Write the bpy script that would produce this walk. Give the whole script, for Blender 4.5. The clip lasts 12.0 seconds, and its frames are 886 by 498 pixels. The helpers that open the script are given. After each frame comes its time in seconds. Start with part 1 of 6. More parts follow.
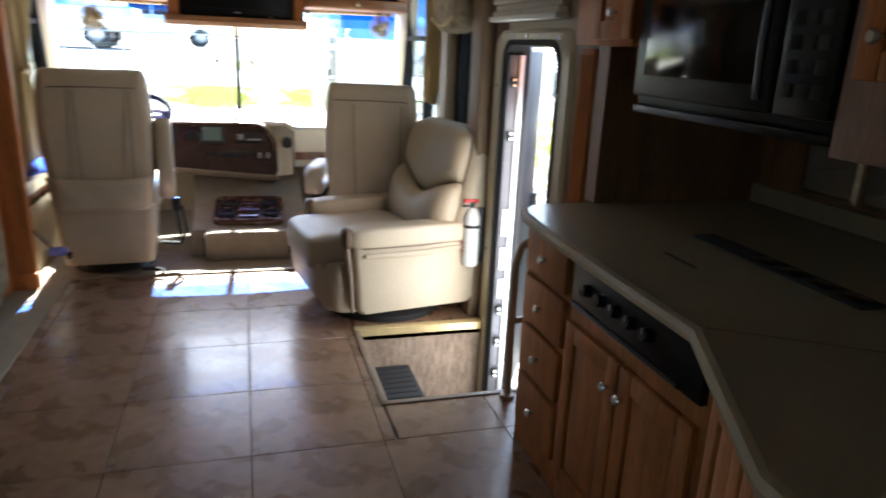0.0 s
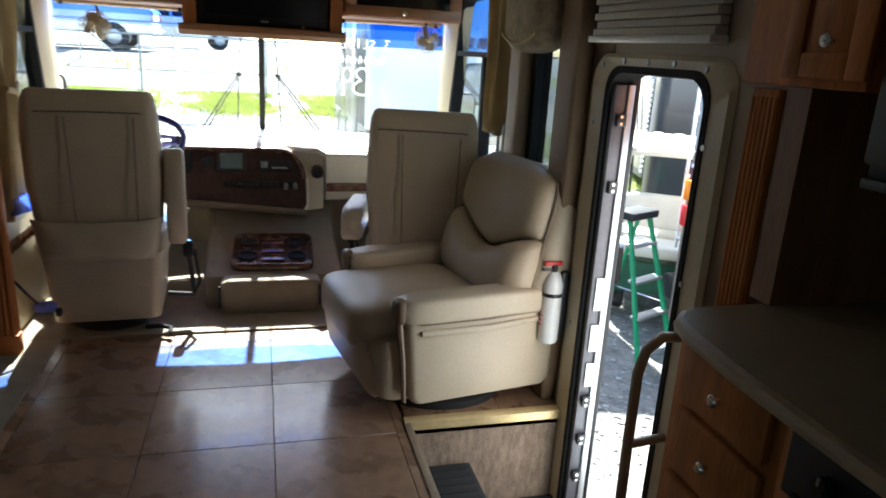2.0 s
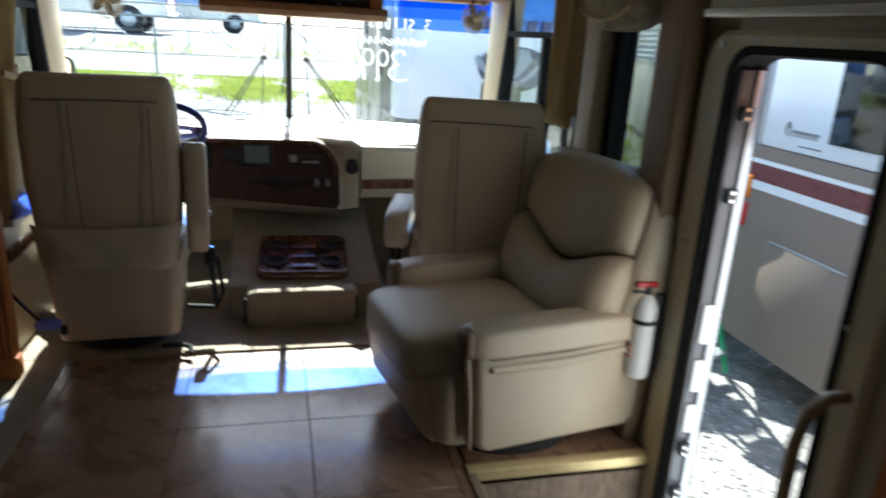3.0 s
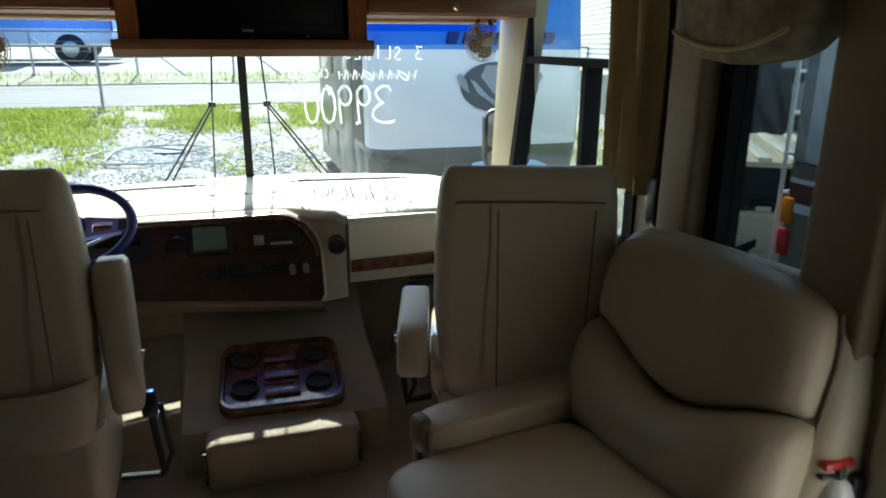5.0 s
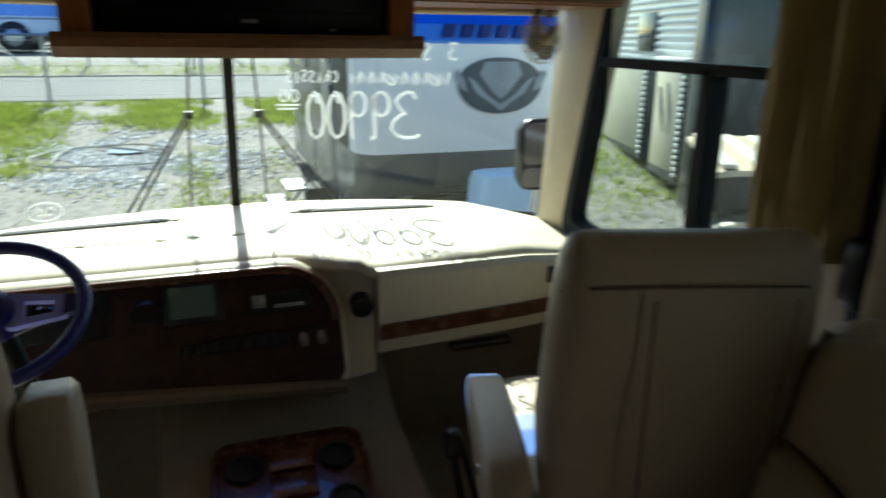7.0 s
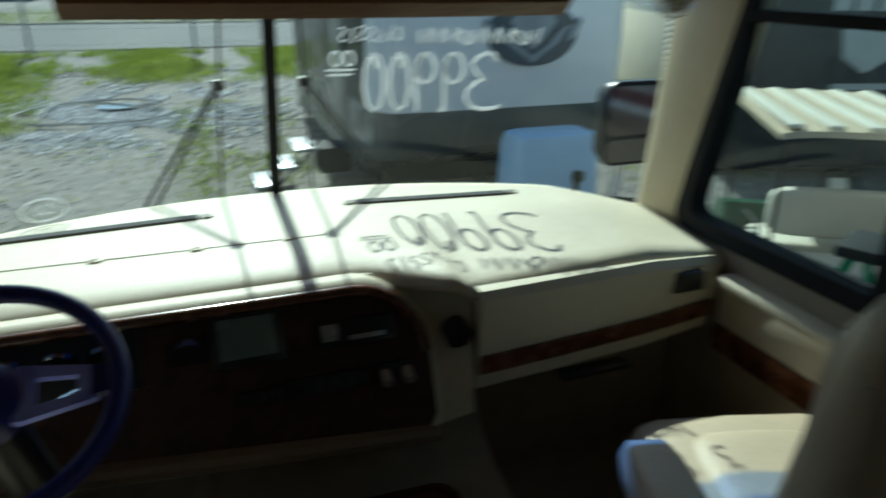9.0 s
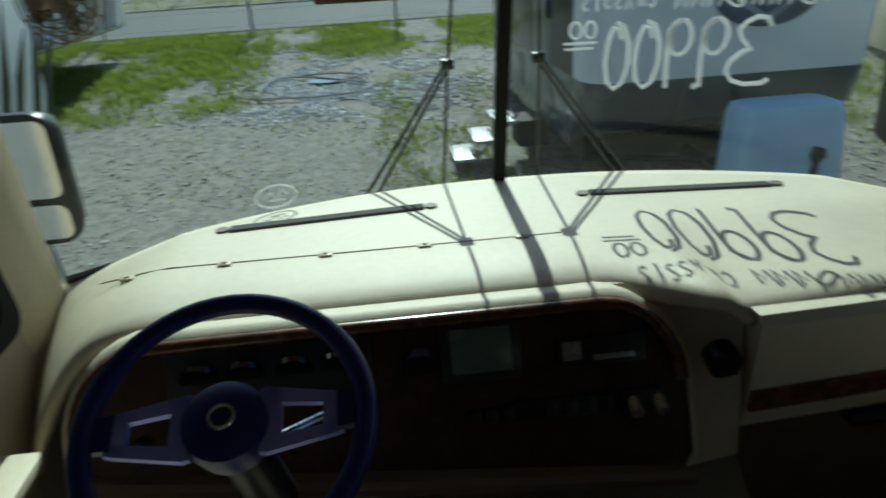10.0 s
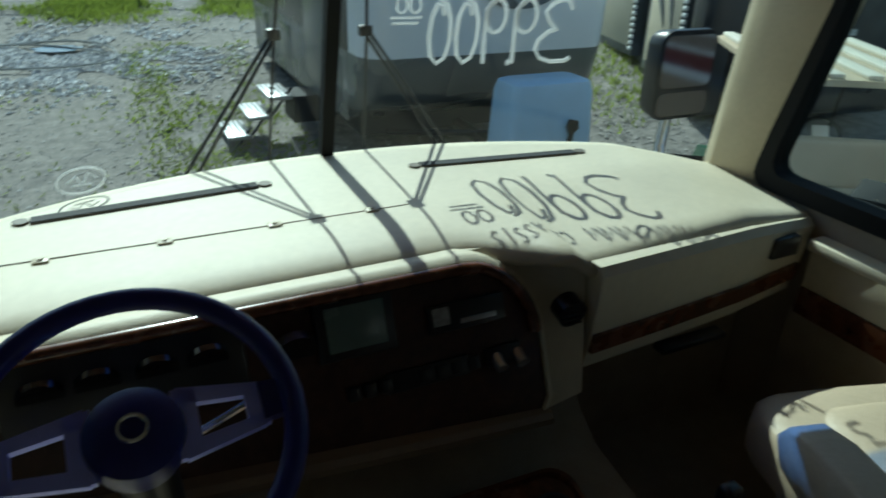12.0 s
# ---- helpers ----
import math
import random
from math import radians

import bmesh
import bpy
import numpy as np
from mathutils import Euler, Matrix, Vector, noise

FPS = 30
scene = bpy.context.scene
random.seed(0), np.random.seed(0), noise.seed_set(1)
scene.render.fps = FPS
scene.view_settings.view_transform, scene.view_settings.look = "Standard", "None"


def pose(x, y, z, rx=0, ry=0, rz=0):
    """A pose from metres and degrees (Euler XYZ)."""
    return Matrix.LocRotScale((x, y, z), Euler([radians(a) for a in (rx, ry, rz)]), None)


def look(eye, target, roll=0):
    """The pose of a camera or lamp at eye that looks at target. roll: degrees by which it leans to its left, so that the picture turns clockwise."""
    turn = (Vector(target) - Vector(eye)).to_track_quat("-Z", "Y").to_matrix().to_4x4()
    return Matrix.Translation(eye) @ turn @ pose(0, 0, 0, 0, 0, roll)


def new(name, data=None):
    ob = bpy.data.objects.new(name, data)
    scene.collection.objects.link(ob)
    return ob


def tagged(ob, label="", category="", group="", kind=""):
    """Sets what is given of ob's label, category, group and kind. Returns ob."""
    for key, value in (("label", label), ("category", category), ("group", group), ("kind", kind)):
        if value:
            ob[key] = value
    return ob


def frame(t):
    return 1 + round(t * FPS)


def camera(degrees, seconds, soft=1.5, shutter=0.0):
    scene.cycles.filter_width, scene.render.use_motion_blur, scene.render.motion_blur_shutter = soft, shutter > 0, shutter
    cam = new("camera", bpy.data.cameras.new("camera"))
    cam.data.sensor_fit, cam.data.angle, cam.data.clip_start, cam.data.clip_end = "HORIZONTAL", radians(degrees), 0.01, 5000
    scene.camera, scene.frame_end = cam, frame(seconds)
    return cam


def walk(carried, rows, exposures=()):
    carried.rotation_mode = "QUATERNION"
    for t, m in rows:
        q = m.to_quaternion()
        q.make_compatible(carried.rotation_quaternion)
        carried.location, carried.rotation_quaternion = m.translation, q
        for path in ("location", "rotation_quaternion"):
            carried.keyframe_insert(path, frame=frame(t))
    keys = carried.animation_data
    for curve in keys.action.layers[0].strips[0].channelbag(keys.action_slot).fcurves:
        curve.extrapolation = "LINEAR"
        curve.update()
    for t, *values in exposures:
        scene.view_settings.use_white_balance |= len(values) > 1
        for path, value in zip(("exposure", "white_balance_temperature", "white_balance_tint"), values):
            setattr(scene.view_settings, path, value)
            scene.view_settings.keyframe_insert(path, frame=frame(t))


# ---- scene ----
cam = camera(66.0, 12.0, soft=1.7, shutter=0.5)
PATH = [
    (0, (0.044, -0.164, 1.358), (0.586, 1.676, 0.792), 2.5),
    (0.2, (0.019, -0.104, 1.374), (0.653, 1.702, 0.796), 1.9),
    (0.5, (-0.033, -0.018, 1.367), (0.599, 1.794, 0.805), 3.2),
    (1, (-0.001, 0.215, 1.369), (0.433, 2.09, 0.824), 2.8),
    (1.5, (0.064, 0.421, 1.422), (0.436, 2.31, 0.882), 2.7),
    (2, (-0.002, 0.597, 1.419), (0.504, 2.45, 0.862), 3.3),
    (2.5, (-0.084, 0.787, 1.431), (0.524, 2.596, 0.832), 4.6),
    (3, (-0.081, 1.08, 1.386), (0.388, 2.929, 0.787), 3.4),
    (3.2, (-0.041, 1.203, 1.421), (0.35, 3.074, 0.833), 2.2),
    (4.8, (-0.101, 1.929, 1.467), (0.533, 3.737, 0.893), 0.7),
    (5, (-0.045, 2.033, 1.476), (0.506, 3.867, 0.899), 0.2),
    (5.5, (0.009, 2.223, 1.501), (0.528, 4.064, 0.916), -0.3),
    (6, (-0.039, 2.381, 1.482), (0.69, 4.151, 0.903), 0.2),
    (6.5, (-0.135, 2.562, 1.504), (0.721, 4.28, 0.941), 1.1),
    (7, (-0.134, 2.803, 1.49), (0.521, 4.595, 0.892), 0.8),
    (7.2, (-0.124, 2.901, 1.502), (0.431, 4.725, 0.895), 1.0),
    (8.8, (-0.257, 3.304, 1.508), (0.577, 4.99, 0.828), 0.8),
    (9, (-0.261, 3.384, 1.497), (0.405, 5.118, 0.756), 0.6),
    (9.5, (-0.328, 3.577, 1.497), (-0.175, 5.403, 0.696), -2.7),
    (9.75, (-0.339, 3.612, 1.495), (-0.305, 5.43, 0.725), -3.3),
    (10, (-0.347, 3.638, 1.494), (-0.202, 5.459, 0.68), -3.6),
    (10.5, (-0.434, 3.647, 1.494), (0.314, 5.329, 0.711), -0.4),
    (11, (-0.492, 3.65, 1.503), (0.531, 5.183, 0.727), 0.5),
    (11.5, (-0.527, 3.655, 1.504), (0.45, 5.196, 0.685), 0.9),
    (12, (-0.561, 3.693, 1.492), (0.238, 5.298, 0.607), 1.8),
]
walk(
    cam,
    [(t, look(eye, target, roll)) for t, eye, target, roll in PATH],
    exposures=[(0, 3.6, 6050, 4), (1.0, 3.35, 6050, 4), (1.5, 3.0, 6050, 3), (2.2, 2.6, 6000, 1), (3.2, 2.17, 5900, -2), (4.8, 1.73, 6000, -7), (6.0, 1.55, 6150, -9), (7.2, 1.1, 6200, -12), (8.8, 0.35, 5700, -18), (10.0, -0.15, 5750, -19), (11.0, -0.3, 5500, -20), (12, 0.0, 5550, -20)],
)

# ---- sky and sun ----
SUN_UP, SUN_TURN = 42.0, 2.5
world = bpy.data.worlds.new("sky")
scene.world = world
world.use_nodes = True
wn = world.node_tree.nodes
sky = wn.new("ShaderNodeTexSky")
sky.sky_type, sky.sun_disc = "NISHITA", False
sky.sun_elevation, sky.sun_rotation = radians(SUN_UP), radians(SUN_TURN)
wn["Background"].inputs[1].default_value = 0.12
world.node_tree.links.new(sky.outputs[0], wn["Background"].inputs[0])
sun_data = bpy.data.lights.new("sun", "SUN")
sun_data.energy, sun_data.angle, sun_data.color = 4.5, radians(0.53), (1.0, 0.97, 0.93)
sun = new("sun", sun_data)
sun.matrix_world = look((0, 0, 30), (-30 / math.tan(radians(SUN_UP)) * math.sin(radians(SUN_TURN)), -30 / math.tan(radians(SUN_UP)) * math.cos(radians(SUN_TURN)), 0))

door_day = bpy.data.lights.new("entry_daylight", "AREA")
door_day.shape, door_day.size, door_day.size_y, door_day.energy, door_day.color = "RECTANGLE", 1.5, 0.45, 1.5, (0.97, 0.98, 1.0)
new("entry_daylight", door_day).matrix_world = look((1.29, 2.58, 0.4), (0.6, 3.1, 0.4), 90)


# ---- materials ----
def mat(name, color, rough=0.6, metal=0.0, vary=0.18, scale=6.0, fine=60.0, bump=0.0, bump_scale=0.0, spec=0.5, coat=0.0, stretch=(1, 1, 1), island=0.0, objrand=0.0, color2=None):
    """A principled surface whose colour varies at two scales, with fine relief."""
    m = bpy.data.materials.new(name)
    m.use_nodes = True
    nt = m.node_tree
    b = nt.nodes["Principled BSDF"]
    b.inputs["Metallic"].default_value = metal
    b.inputs["Specular IOR Level"].default_value = spec
    b.inputs["Coat Weight"].default_value = coat
    tc = nt.nodes.new("ShaderNodeTexCoord")
    mp = nt.nodes.new("ShaderNodeMapping")
    mp.inputs["Scale"].default_value = stretch
    nt.links.new(tc.outputs["Object"], mp.inputs[0])
    n1, n2 = nt.nodes.new("ShaderNodeTexNoise"), nt.nodes.new("ShaderNodeTexNoise")
    n1.inputs["Scale"].default_value, n1.inputs["Detail"].default_value = scale, 4
    n2.inputs["Scale"].default_value, n2.inputs["Detail"].default_value = fine, 3
    for n in (n1, n2):
        nt.links.new(mp.outputs[0], n.inputs["Vector"])
    mixn = nt.nodes.new("ShaderNodeMix")
    mixn.inputs[0].default_value = 0.4
    nt.links.new(n1.outputs[0], mixn.inputs[2])
    nt.links.new(n2.outputs[0], mixn.inputs[3])
    ramp = nt.nodes.new("ShaderNodeValToRGB")
    lo = [max(0.0, c * (1 - vary)) for c in color]
    hi = list(color2) if color2 else [min(1.0, c * (1 + vary)) for c in color]
    ramp.color_ramp.elements[0].position, ramp.color_ramp.elements[0].color = 0.32, (*lo, 1)
    ramp.color_ramp.elements[1].position, ramp.color_ramp.elements[1].color = 0.68, (*hi, 1)
    nt.links.new(mixn.outputs[0], ramp.inputs[0])
    out = ramp.outputs[0]
    if island or objrand:
        hsv = nt.nodes.new("ShaderNodeHueSaturation")
        mr = nt.nodes.new("ShaderNodeMapRange")
        amount = island or objrand
        mr.inputs[3].default_value, mr.inputs[4].default_value = 1 - amount, 1 + amount
        if island:
            src = nt.nodes.new("ShaderNodeNewGeometry").outputs["Random Per Island"]
        else:
            src = nt.nodes.new("ShaderNodeObjectInfo").outputs["Random"]
        nt.links.new(src, mr.inputs[0])
        nt.links.new(mr.outputs[0], hsv.inputs["Value"])
        nt.links.new(out, hsv.inputs["Color"])
        out = hsv.outputs[0]
    nt.links.new(out, b.inputs["Base Color"])
    rr_ = nt.nodes.new("ShaderNodeMapRange")
    rr_.inputs[3].default_value, rr_.inputs[4].default_value = max(0.02, rough - 0.1), min(1, rough + 0.1)
    nt.links.new(n1.outputs[0], rr_.inputs[0])
    nt.links.new(rr_.outputs[0], b.inputs["Roughness"])
    if bump:
        bp = nt.nodes.new("ShaderNodeBump")
        bp.inputs["Strength"].default_value, bp.inputs["Distance"].default_value = bump, 0.004
        n3 = nt.nodes.new("ShaderNodeTexNoise")
        n3.inputs["Scale"].default_value, n3.inputs["Detail"].default_value = bump_scale or fine * 2, 3
        nt.links.new(mp.outputs[0], n3.inputs["Vector"])
        nt.links.new(n3.outputs[0], bp.inputs["Height"])
        nt.links.new(bp.outputs[0], b.inputs["Normal"])
    return m


def glass_mat(name, tint=(1, 1, 1), gloss=0.07, rough=0.02):
    m = bpy.data.materials.new(name)
    m.use_nodes = True
    nt = m.node_tree
    nt.nodes.remove(nt.nodes["Principled BSDF"])
    tr, gl, mx = nt.nodes.new("ShaderNodeBsdfTransparent"), nt.nodes.new("ShaderNodeBsdfGlossy"), nt.nodes.new("ShaderNodeMixShader")
    tr.inputs[0].default_value = (*tint, 1)
    gl.inputs["Roughness"].default_value = rough
    lw = nt.nodes.new("ShaderNodeLayerWeight")
    lw.inputs[0].default_value = 0.5
    pw = nt.nodes.new("ShaderNodeMath")
    pw.operation, pw.inputs[1].default_value = "POWER", 4.0
    ml = nt.nodes.new("ShaderNodeMath")
    ml.operation, ml.inputs[1].default_value, ml.inputs[2].default_value = "MULTIPLY_ADD", 0.4, gloss * 0.25
    nt.links.new(lw.outputs["Facing"], pw.inputs[0])
    nt.links.new(pw.outputs[0], ml.inputs[0])
    nt.links.new(ml.outputs[0], mx.inputs[0])
    nt.links.new(tr.outputs[0], mx.inputs[1])
    nt.links.new(gl.outputs[0], mx.inputs[2])
    nt.links.new(mx.outputs[0], nt.nodes["Material Output"].inputs[0])
    return m


LEATHER = mat("beige_leather", (0.48, 0.395, 0.28), 0.4, vary=0.1, scale=5, fine=90, bump=0.35, bump_scale=380, spec=0.45)
STRAP = mat("worn_brown_leather", (0.17, 0.11, 0.065), 0.5, vary=0.25, scale=20)
LEATHER_SEAM = mat("leather_seam", (0.16, 0.115, 0.08), 0.7, vary=0.2)
CREAM = mat("cream_vinyl", (0.62, 0.56, 0.42), 0.5, vary=0.08, scale=3, fine=40, bump=0.25, bump_scale=420)
CREAM_PLASTIC = mat("cream_plastic", (0.52, 0.45, 0.31), 0.45, vary=0.08)
WALL = mat("wall_vinyl", (0.40, 0.33, 0.24), 0.6, vary=0.07, scale=2, fine=50, bump=0.15, bump_scale=250)
CEIL = mat("ceiling_vinyl", (0.46, 0.42, 0.35), 0.8, vary=0.06, bump=0.2, bump_scale=200)
OAK = mat("oak", (0.40, 0.145, 0.042), 0.55, vary=0.35, scale=3, fine=26, bump=0.15, bump_scale=60, stretch=(6, 6, 0.8), spec=0.2)
OAK_X = mat("oak_lengthwise", (0.31, 0.14, 0.058), 0.38, vary=0.35, scale=3, fine=26, bump=0.15, bump_scale=60, stretch=(0.8, 6, 6), coat=0.15)
# oak with shade mixed into its colour
SHADED_OAK = mat("shaded_oak_panel", (0.20, 0.095, 0.046), 0.5, vary=0.3, scale=3, fine=24, stretch=(6, 6, 0.8))
FACEWOOD = mat("dark_burl_veneer", (0.042, 0.018, 0.011), 0.45, vary=0.6, scale=14, fine=50, coat=0.05, spec=0.35)
BURL = mat("burl_veneer", (0.10, 0.038, 0.018), 0.26, vary=0.6, scale=14, fine=50, coat=0.4)
BLACK = mat("black_plastic", (0.012, 0.012, 0.013), 0.35, vary=0.3)
BLACKMATT = mat("black_rubber", (0.02, 0.02, 0.021), 0.8, vary=0.3, bump=0.3)
SCREEN = mat("screen_glass", (0.008, 0.008, 0.01), 0.08, vary=0.1, coat=0.5)
DULLBLACK = mat("dull_black_enamel", (0.008, 0.008, 0.009), 0.45, vary=0.2, spec=0.25)
LCD = mat("lcd_screen", (0.12, 0.165, 0.15), 0.25, vary=0.06)
CHROME = mat("chrome", (0.75, 0.75, 0.76), 0.16, 1.0, vary=0.06)
# spoke metal with the windshield band's blue light painted in
SPOKE = mat("blue_lit_metal", (0.36, 0.39, 0.95), 0.42, 0.35, vary=0.1)
ALU = mat("dull_aluminium", (0.42, 0.43, 0.45), 0.42, 0.8, vary=0.12)
BRONZE = mat("tan_painted_metal", (0.34, 0.26, 0.17), 0.42, 0.1, vary=0.12)
NICKEL = mat("brushed_nickel", (0.62, 0.58, 0.5), 0.28, 1.0, vary=0.1)
BRASS = mat("brass_nosing", (0.68, 0.52, 0.26), 0.35, 0.5, vary=0.15)
WHITE = mat("white_paint", (0.78, 0.78, 0.76), 0.35, vary=0.05)
RED = mat("red_plastic", (0.5, 0.02, 0.02), 0.35, vary=0.1)
TILE = mat("stone_look_tile", (0.255, 0.152, 0.092), 0.28, vary=0.45, scale=5.5, fine=20, bump=0.12, bump_scale=45, coat=0.1, objrand=0.1)
GROUT = mat("tile_joint", (0.19, 0.12, 0.08), 0.7)
CARPET = mat("tan_carpet", (0.34, 0.28, 0.205), 0.95, vary=0.16, scale=12, fine=240, bump=0.9, bump_scale=520)
TWEED = mat("tweed_carpet", (0.30, 0.22, 0.16), 0.95, vary=0.45, scale=22, fine=130, bump=0.8, bump_scale=300, stretch=(2.2, 2.2, 0.7))
LAMINATE = mat("counter_laminate", (0.33, 0.27, 0.18), 0.32, vary=0.1, scale=8, fine=180, bump=0.05)
EDGE = mat("counter_edge", (0.32, 0.235, 0.14), 0.6, vary=0.12, spec=0.3)
CURTAIN = mat("gold_curtain", (0.44, 0.34, 0.17), 0.8, vary=0.15, scale=8, fine=150, bump=0.4, bump_scale=500)
FLORAL = mat("floral_fabric", (0.17, 0.12, 0.068), 0.85, vary=0.25, scale=14, fine=30, bump=0.4, bump_scale=400, color2=(0.36, 0.29, 0.18))
BLIND = mat("pleated_blind", (0.56, 0.53, 0.47), 0.75, vary=0.08)
# wheel vinyl; the blue of sunlight through the tint band is painted in
BLUELIT_VINYL = mat("blue_lit_vinyl", (0.012, 0.014, 0.15), 0.36, vary=0.2, bump=0.2, bump_scale=400)
# cloth and plug coloured blue in place of sunlight through the tinted glass
BLUELIT_CLOTH = mat("blue_lit_cloth", (0.16, 0.2, 0.62), 0.8, vary=0.3, scale=20)
RUBBER_SEAL = mat("rubber_seal", (0.012, 0.012, 0.012), 0.8, vary=0.2, spec=0.25)
MIRROR = mat("mirror_glass", (0.82, 0.84, 0.83), 0.03, 1.0, vary=0.02)
GLASS = glass_mat("clear_glass")
GLASS_TINT = glass_mat("blue_tinted_glass", (0.36, 0.54, 1.0))
GLASS_FADE = glass_mat("pale_blue_tinted_glass", (0.66, 0.77, 1.0))
# tint set only to weaken the light through the sofa window
GLASS_DIM = glass_mat("light_cutting_glass", (0.55, 0.56, 0.56))
GLASS_SIDE = glass_mat("lightly_tinted_glass", (0.86, 0.89, 0.88))
GLASS_GREY = glass_mat("grey_tinted_glass", (0.4, 0.43, 0.44))
CHALK = mat("white_window_chalk", (0.85, 0.85, 0.85), 0.8, vary=0.04)
ck = CHALK.node_tree.nodes.new("ShaderNodeBsdfTranslucent")
ck.inputs[0].default_value = (0.85, 0.85, 0.85, 1)
cm = CHALK.node_tree.nodes.new("ShaderNodeMixShader")
cm.inputs[0].default_value = 0.65
CHALK.node_tree.links.new(CHALK.node_tree.nodes["Principled BSDF"].outputs[0], cm.inputs[1])
CHALK.node_tree.links.new(ck.outputs[0], cm.inputs[2])
CHALK.node_tree.links.new(cm.outputs[0], CHALK.node_tree.nodes["Material Output"].inputs[0])
GRAVEL = mat("gravel_ground", (0.215, 0.2, 0.18), 0.9, vary=0.5, scale=9, fine=38, bump=1.0, bump_scale=55)
STONE = mat("grey_stone", (0.32, 0.31, 0.29), 0.85, vary=0.25, scale=20, island=0.4)
GRASSM = mat("grass_blades", (0.17, 0.21, 0.045), 0.7, vary=0.35, scale=3, island=0.4)
tl = GRASSM.node_tree.nodes.new("ShaderNodeBsdfTranslucent")
tl.inputs[0].default_value = (0.24, 0.30, 0.05, 1)
tm = GRASSM.node_tree.nodes.new("ShaderNodeMixShader")
tm.inputs[0].default_value = 0.55
GRASSM.node_tree.links.new(GRASSM.node_tree.nodes["Principled BSDF"].outputs[0], tm.inputs[1])
GRASSM.node_tree.links.new(tl.outputs[0], tm.inputs[2])
GRASSM.node_tree.links.new(tm.outputs[0], GRASSM.node_tree.nodes["Material Output"].inputs[0])
GRASSGROUND = mat("grassy_ground", (0.20, 0.195, 0.135), 0.95, vary=0.45, scale=1.6, fine=18, bump=0.8, bump_scale=30)
ASPHALT = mat("asphalt", (0.11, 0.11, 0.11), 0.85, vary=0.2, scale=1, fine=30)
TRWHITE = mat("white_fibreglass", (0.72, 0.74, 0.76), 0.22, vary=0.04, scale=1, coat=0.3)
TRGREY = mat("grey_fibreglass", (0.10, 0.11, 0.115), 0.28, vary=0.08, scale=1, coat=0.3)
TRBLUE = mat("blue_fibreglass", (0.05, 0.20, 0.60), 0.22, vary=0.1, scale=1, coat=0.3)
TRBLACK = mat("charcoal_fibreglass", (0.03, 0.032, 0.036), 0.3, vary=0.1, scale=1, coat=0.2)
TRBEIGE = mat("beige_fibreglass", (0.21, 0.165, 0.13), 0.5, vary=0.05, scale=1)
MAROON = mat("maroon_stripe", (0.12, 0.018, 0.025), 0.3, vary=0.1)
AMBER = mat("amber_lens", (0.85, 0.25, 0.01), 0.2, vary=0.05)
REDLENS = mat("red_lens", (0.6, 0.02, 0.02), 0.2, vary=0.05)
GREENFG = mat("green_fibreglass_ladder", (0.02, 0.28, 0.12), 0.45, vary=0.1)
SILVERCAR = mat("silver_car_paint", (0.42, 0.42, 0.41), 0.25, 0.5, vary=0.05, coat=0.5)
BLUECAR = mat("blue_car_paint", (0.03, 0.07, 0.32), 0.25, 0.2, vary=0.05, coat=0.5)
LPBLUE = mat("pale_blue_cover", (0.42, 0.60, 0.80), 0.35, vary=0.05)
FENCE = mat("galvanised_steel", (0.36, 0.37, 0.37), 0.45, 0.7, vary=0.1)
ROOFSTRIPE = mat("tan_stripe", (0.52, 0.43, 0.30), 0.6, vary=0.08)
PALECREAM = mat("pale_cream_vinyl", (0.74, 0.69, 0.58), 0.5, vary=0.07)
LADDER = mat("bright_aluminium", (0.78, 0.79, 0.80), 0.35, 0.4, vary=0.08)


# ---- mesh helpers ----
def place(ob, loc=(0, 0, 0), rz=0.0, rx=0.0, ry=0.0):
    ob.matrix_basis = pose(*loc, rx, ry, rz)
    return ob


def finish(name, bm, material, angle=38):
    bmesh.ops.recalc_face_normals(bm, faces=bm.faces)
    me = bpy.data.meshes.new(name)
    bm.to_mesh(me)
    bm.free()
    me.materials.append(material)
    me.polygons.foreach_set("use_smooth", [True] * len(me.polygons))
    me.set_sharp_from_angle(angle=radians(angle))
    return me


def part(name, bm, material, parent=None, label="", angle=38):
    ob = new(name, finish(name, bm, material, angle))
    if parent:
        ob.parent = parent
    if label:
        tagged(ob, label)
    return ob


def structure(name, bm, material, label=""):
    return tagged(part(name, bm, material), label, kind="structure")


def thing(name, label, category, loc=(0, 0, 0), rz=0.0, group=""):
    return place(tagged(new(name), label, category, group), loc, rz)


def box(bm, lo, hi, bevel=0.0, seg=2, m=None):
    """A box from corner to corner, with rounded edges."""
    r = bmesh.ops.create_cube(bm, size=1.0)
    vs = r["verts"]
    c = [(a + b) / 2 for a, b in zip(lo, hi)]
    d = [abs(b - a) for a, b in zip(lo, hi)]
    for v in vs:
        v.co = Vector((c[0] + v.co.x * d[0], c[1] + v.co.y * d[1], c[2] + v.co.z * d[2]))
    if bevel:
        es = list({e for v in vs for e in v.link_edges})
        r2 = bmesh.ops.bevel(bm, geom=es, offset=min(bevel, min(d) * 0.49), segments=seg, affect="EDGES", profile=0.5)
        vs = list({v for f in r2["faces"] for v in f.verts} | {v for v in vs if v.is_valid})
    if m is not None:
        bmesh.ops.transform(bm, matrix=m, verts=[v for v in vs if v.is_valid])
    return vs


def B(lo, hi, bevel=0.0, seg=2, m=None):
    bm = bmesh.new()
    box(bm, lo, hi, bevel, seg, m)
    return bm


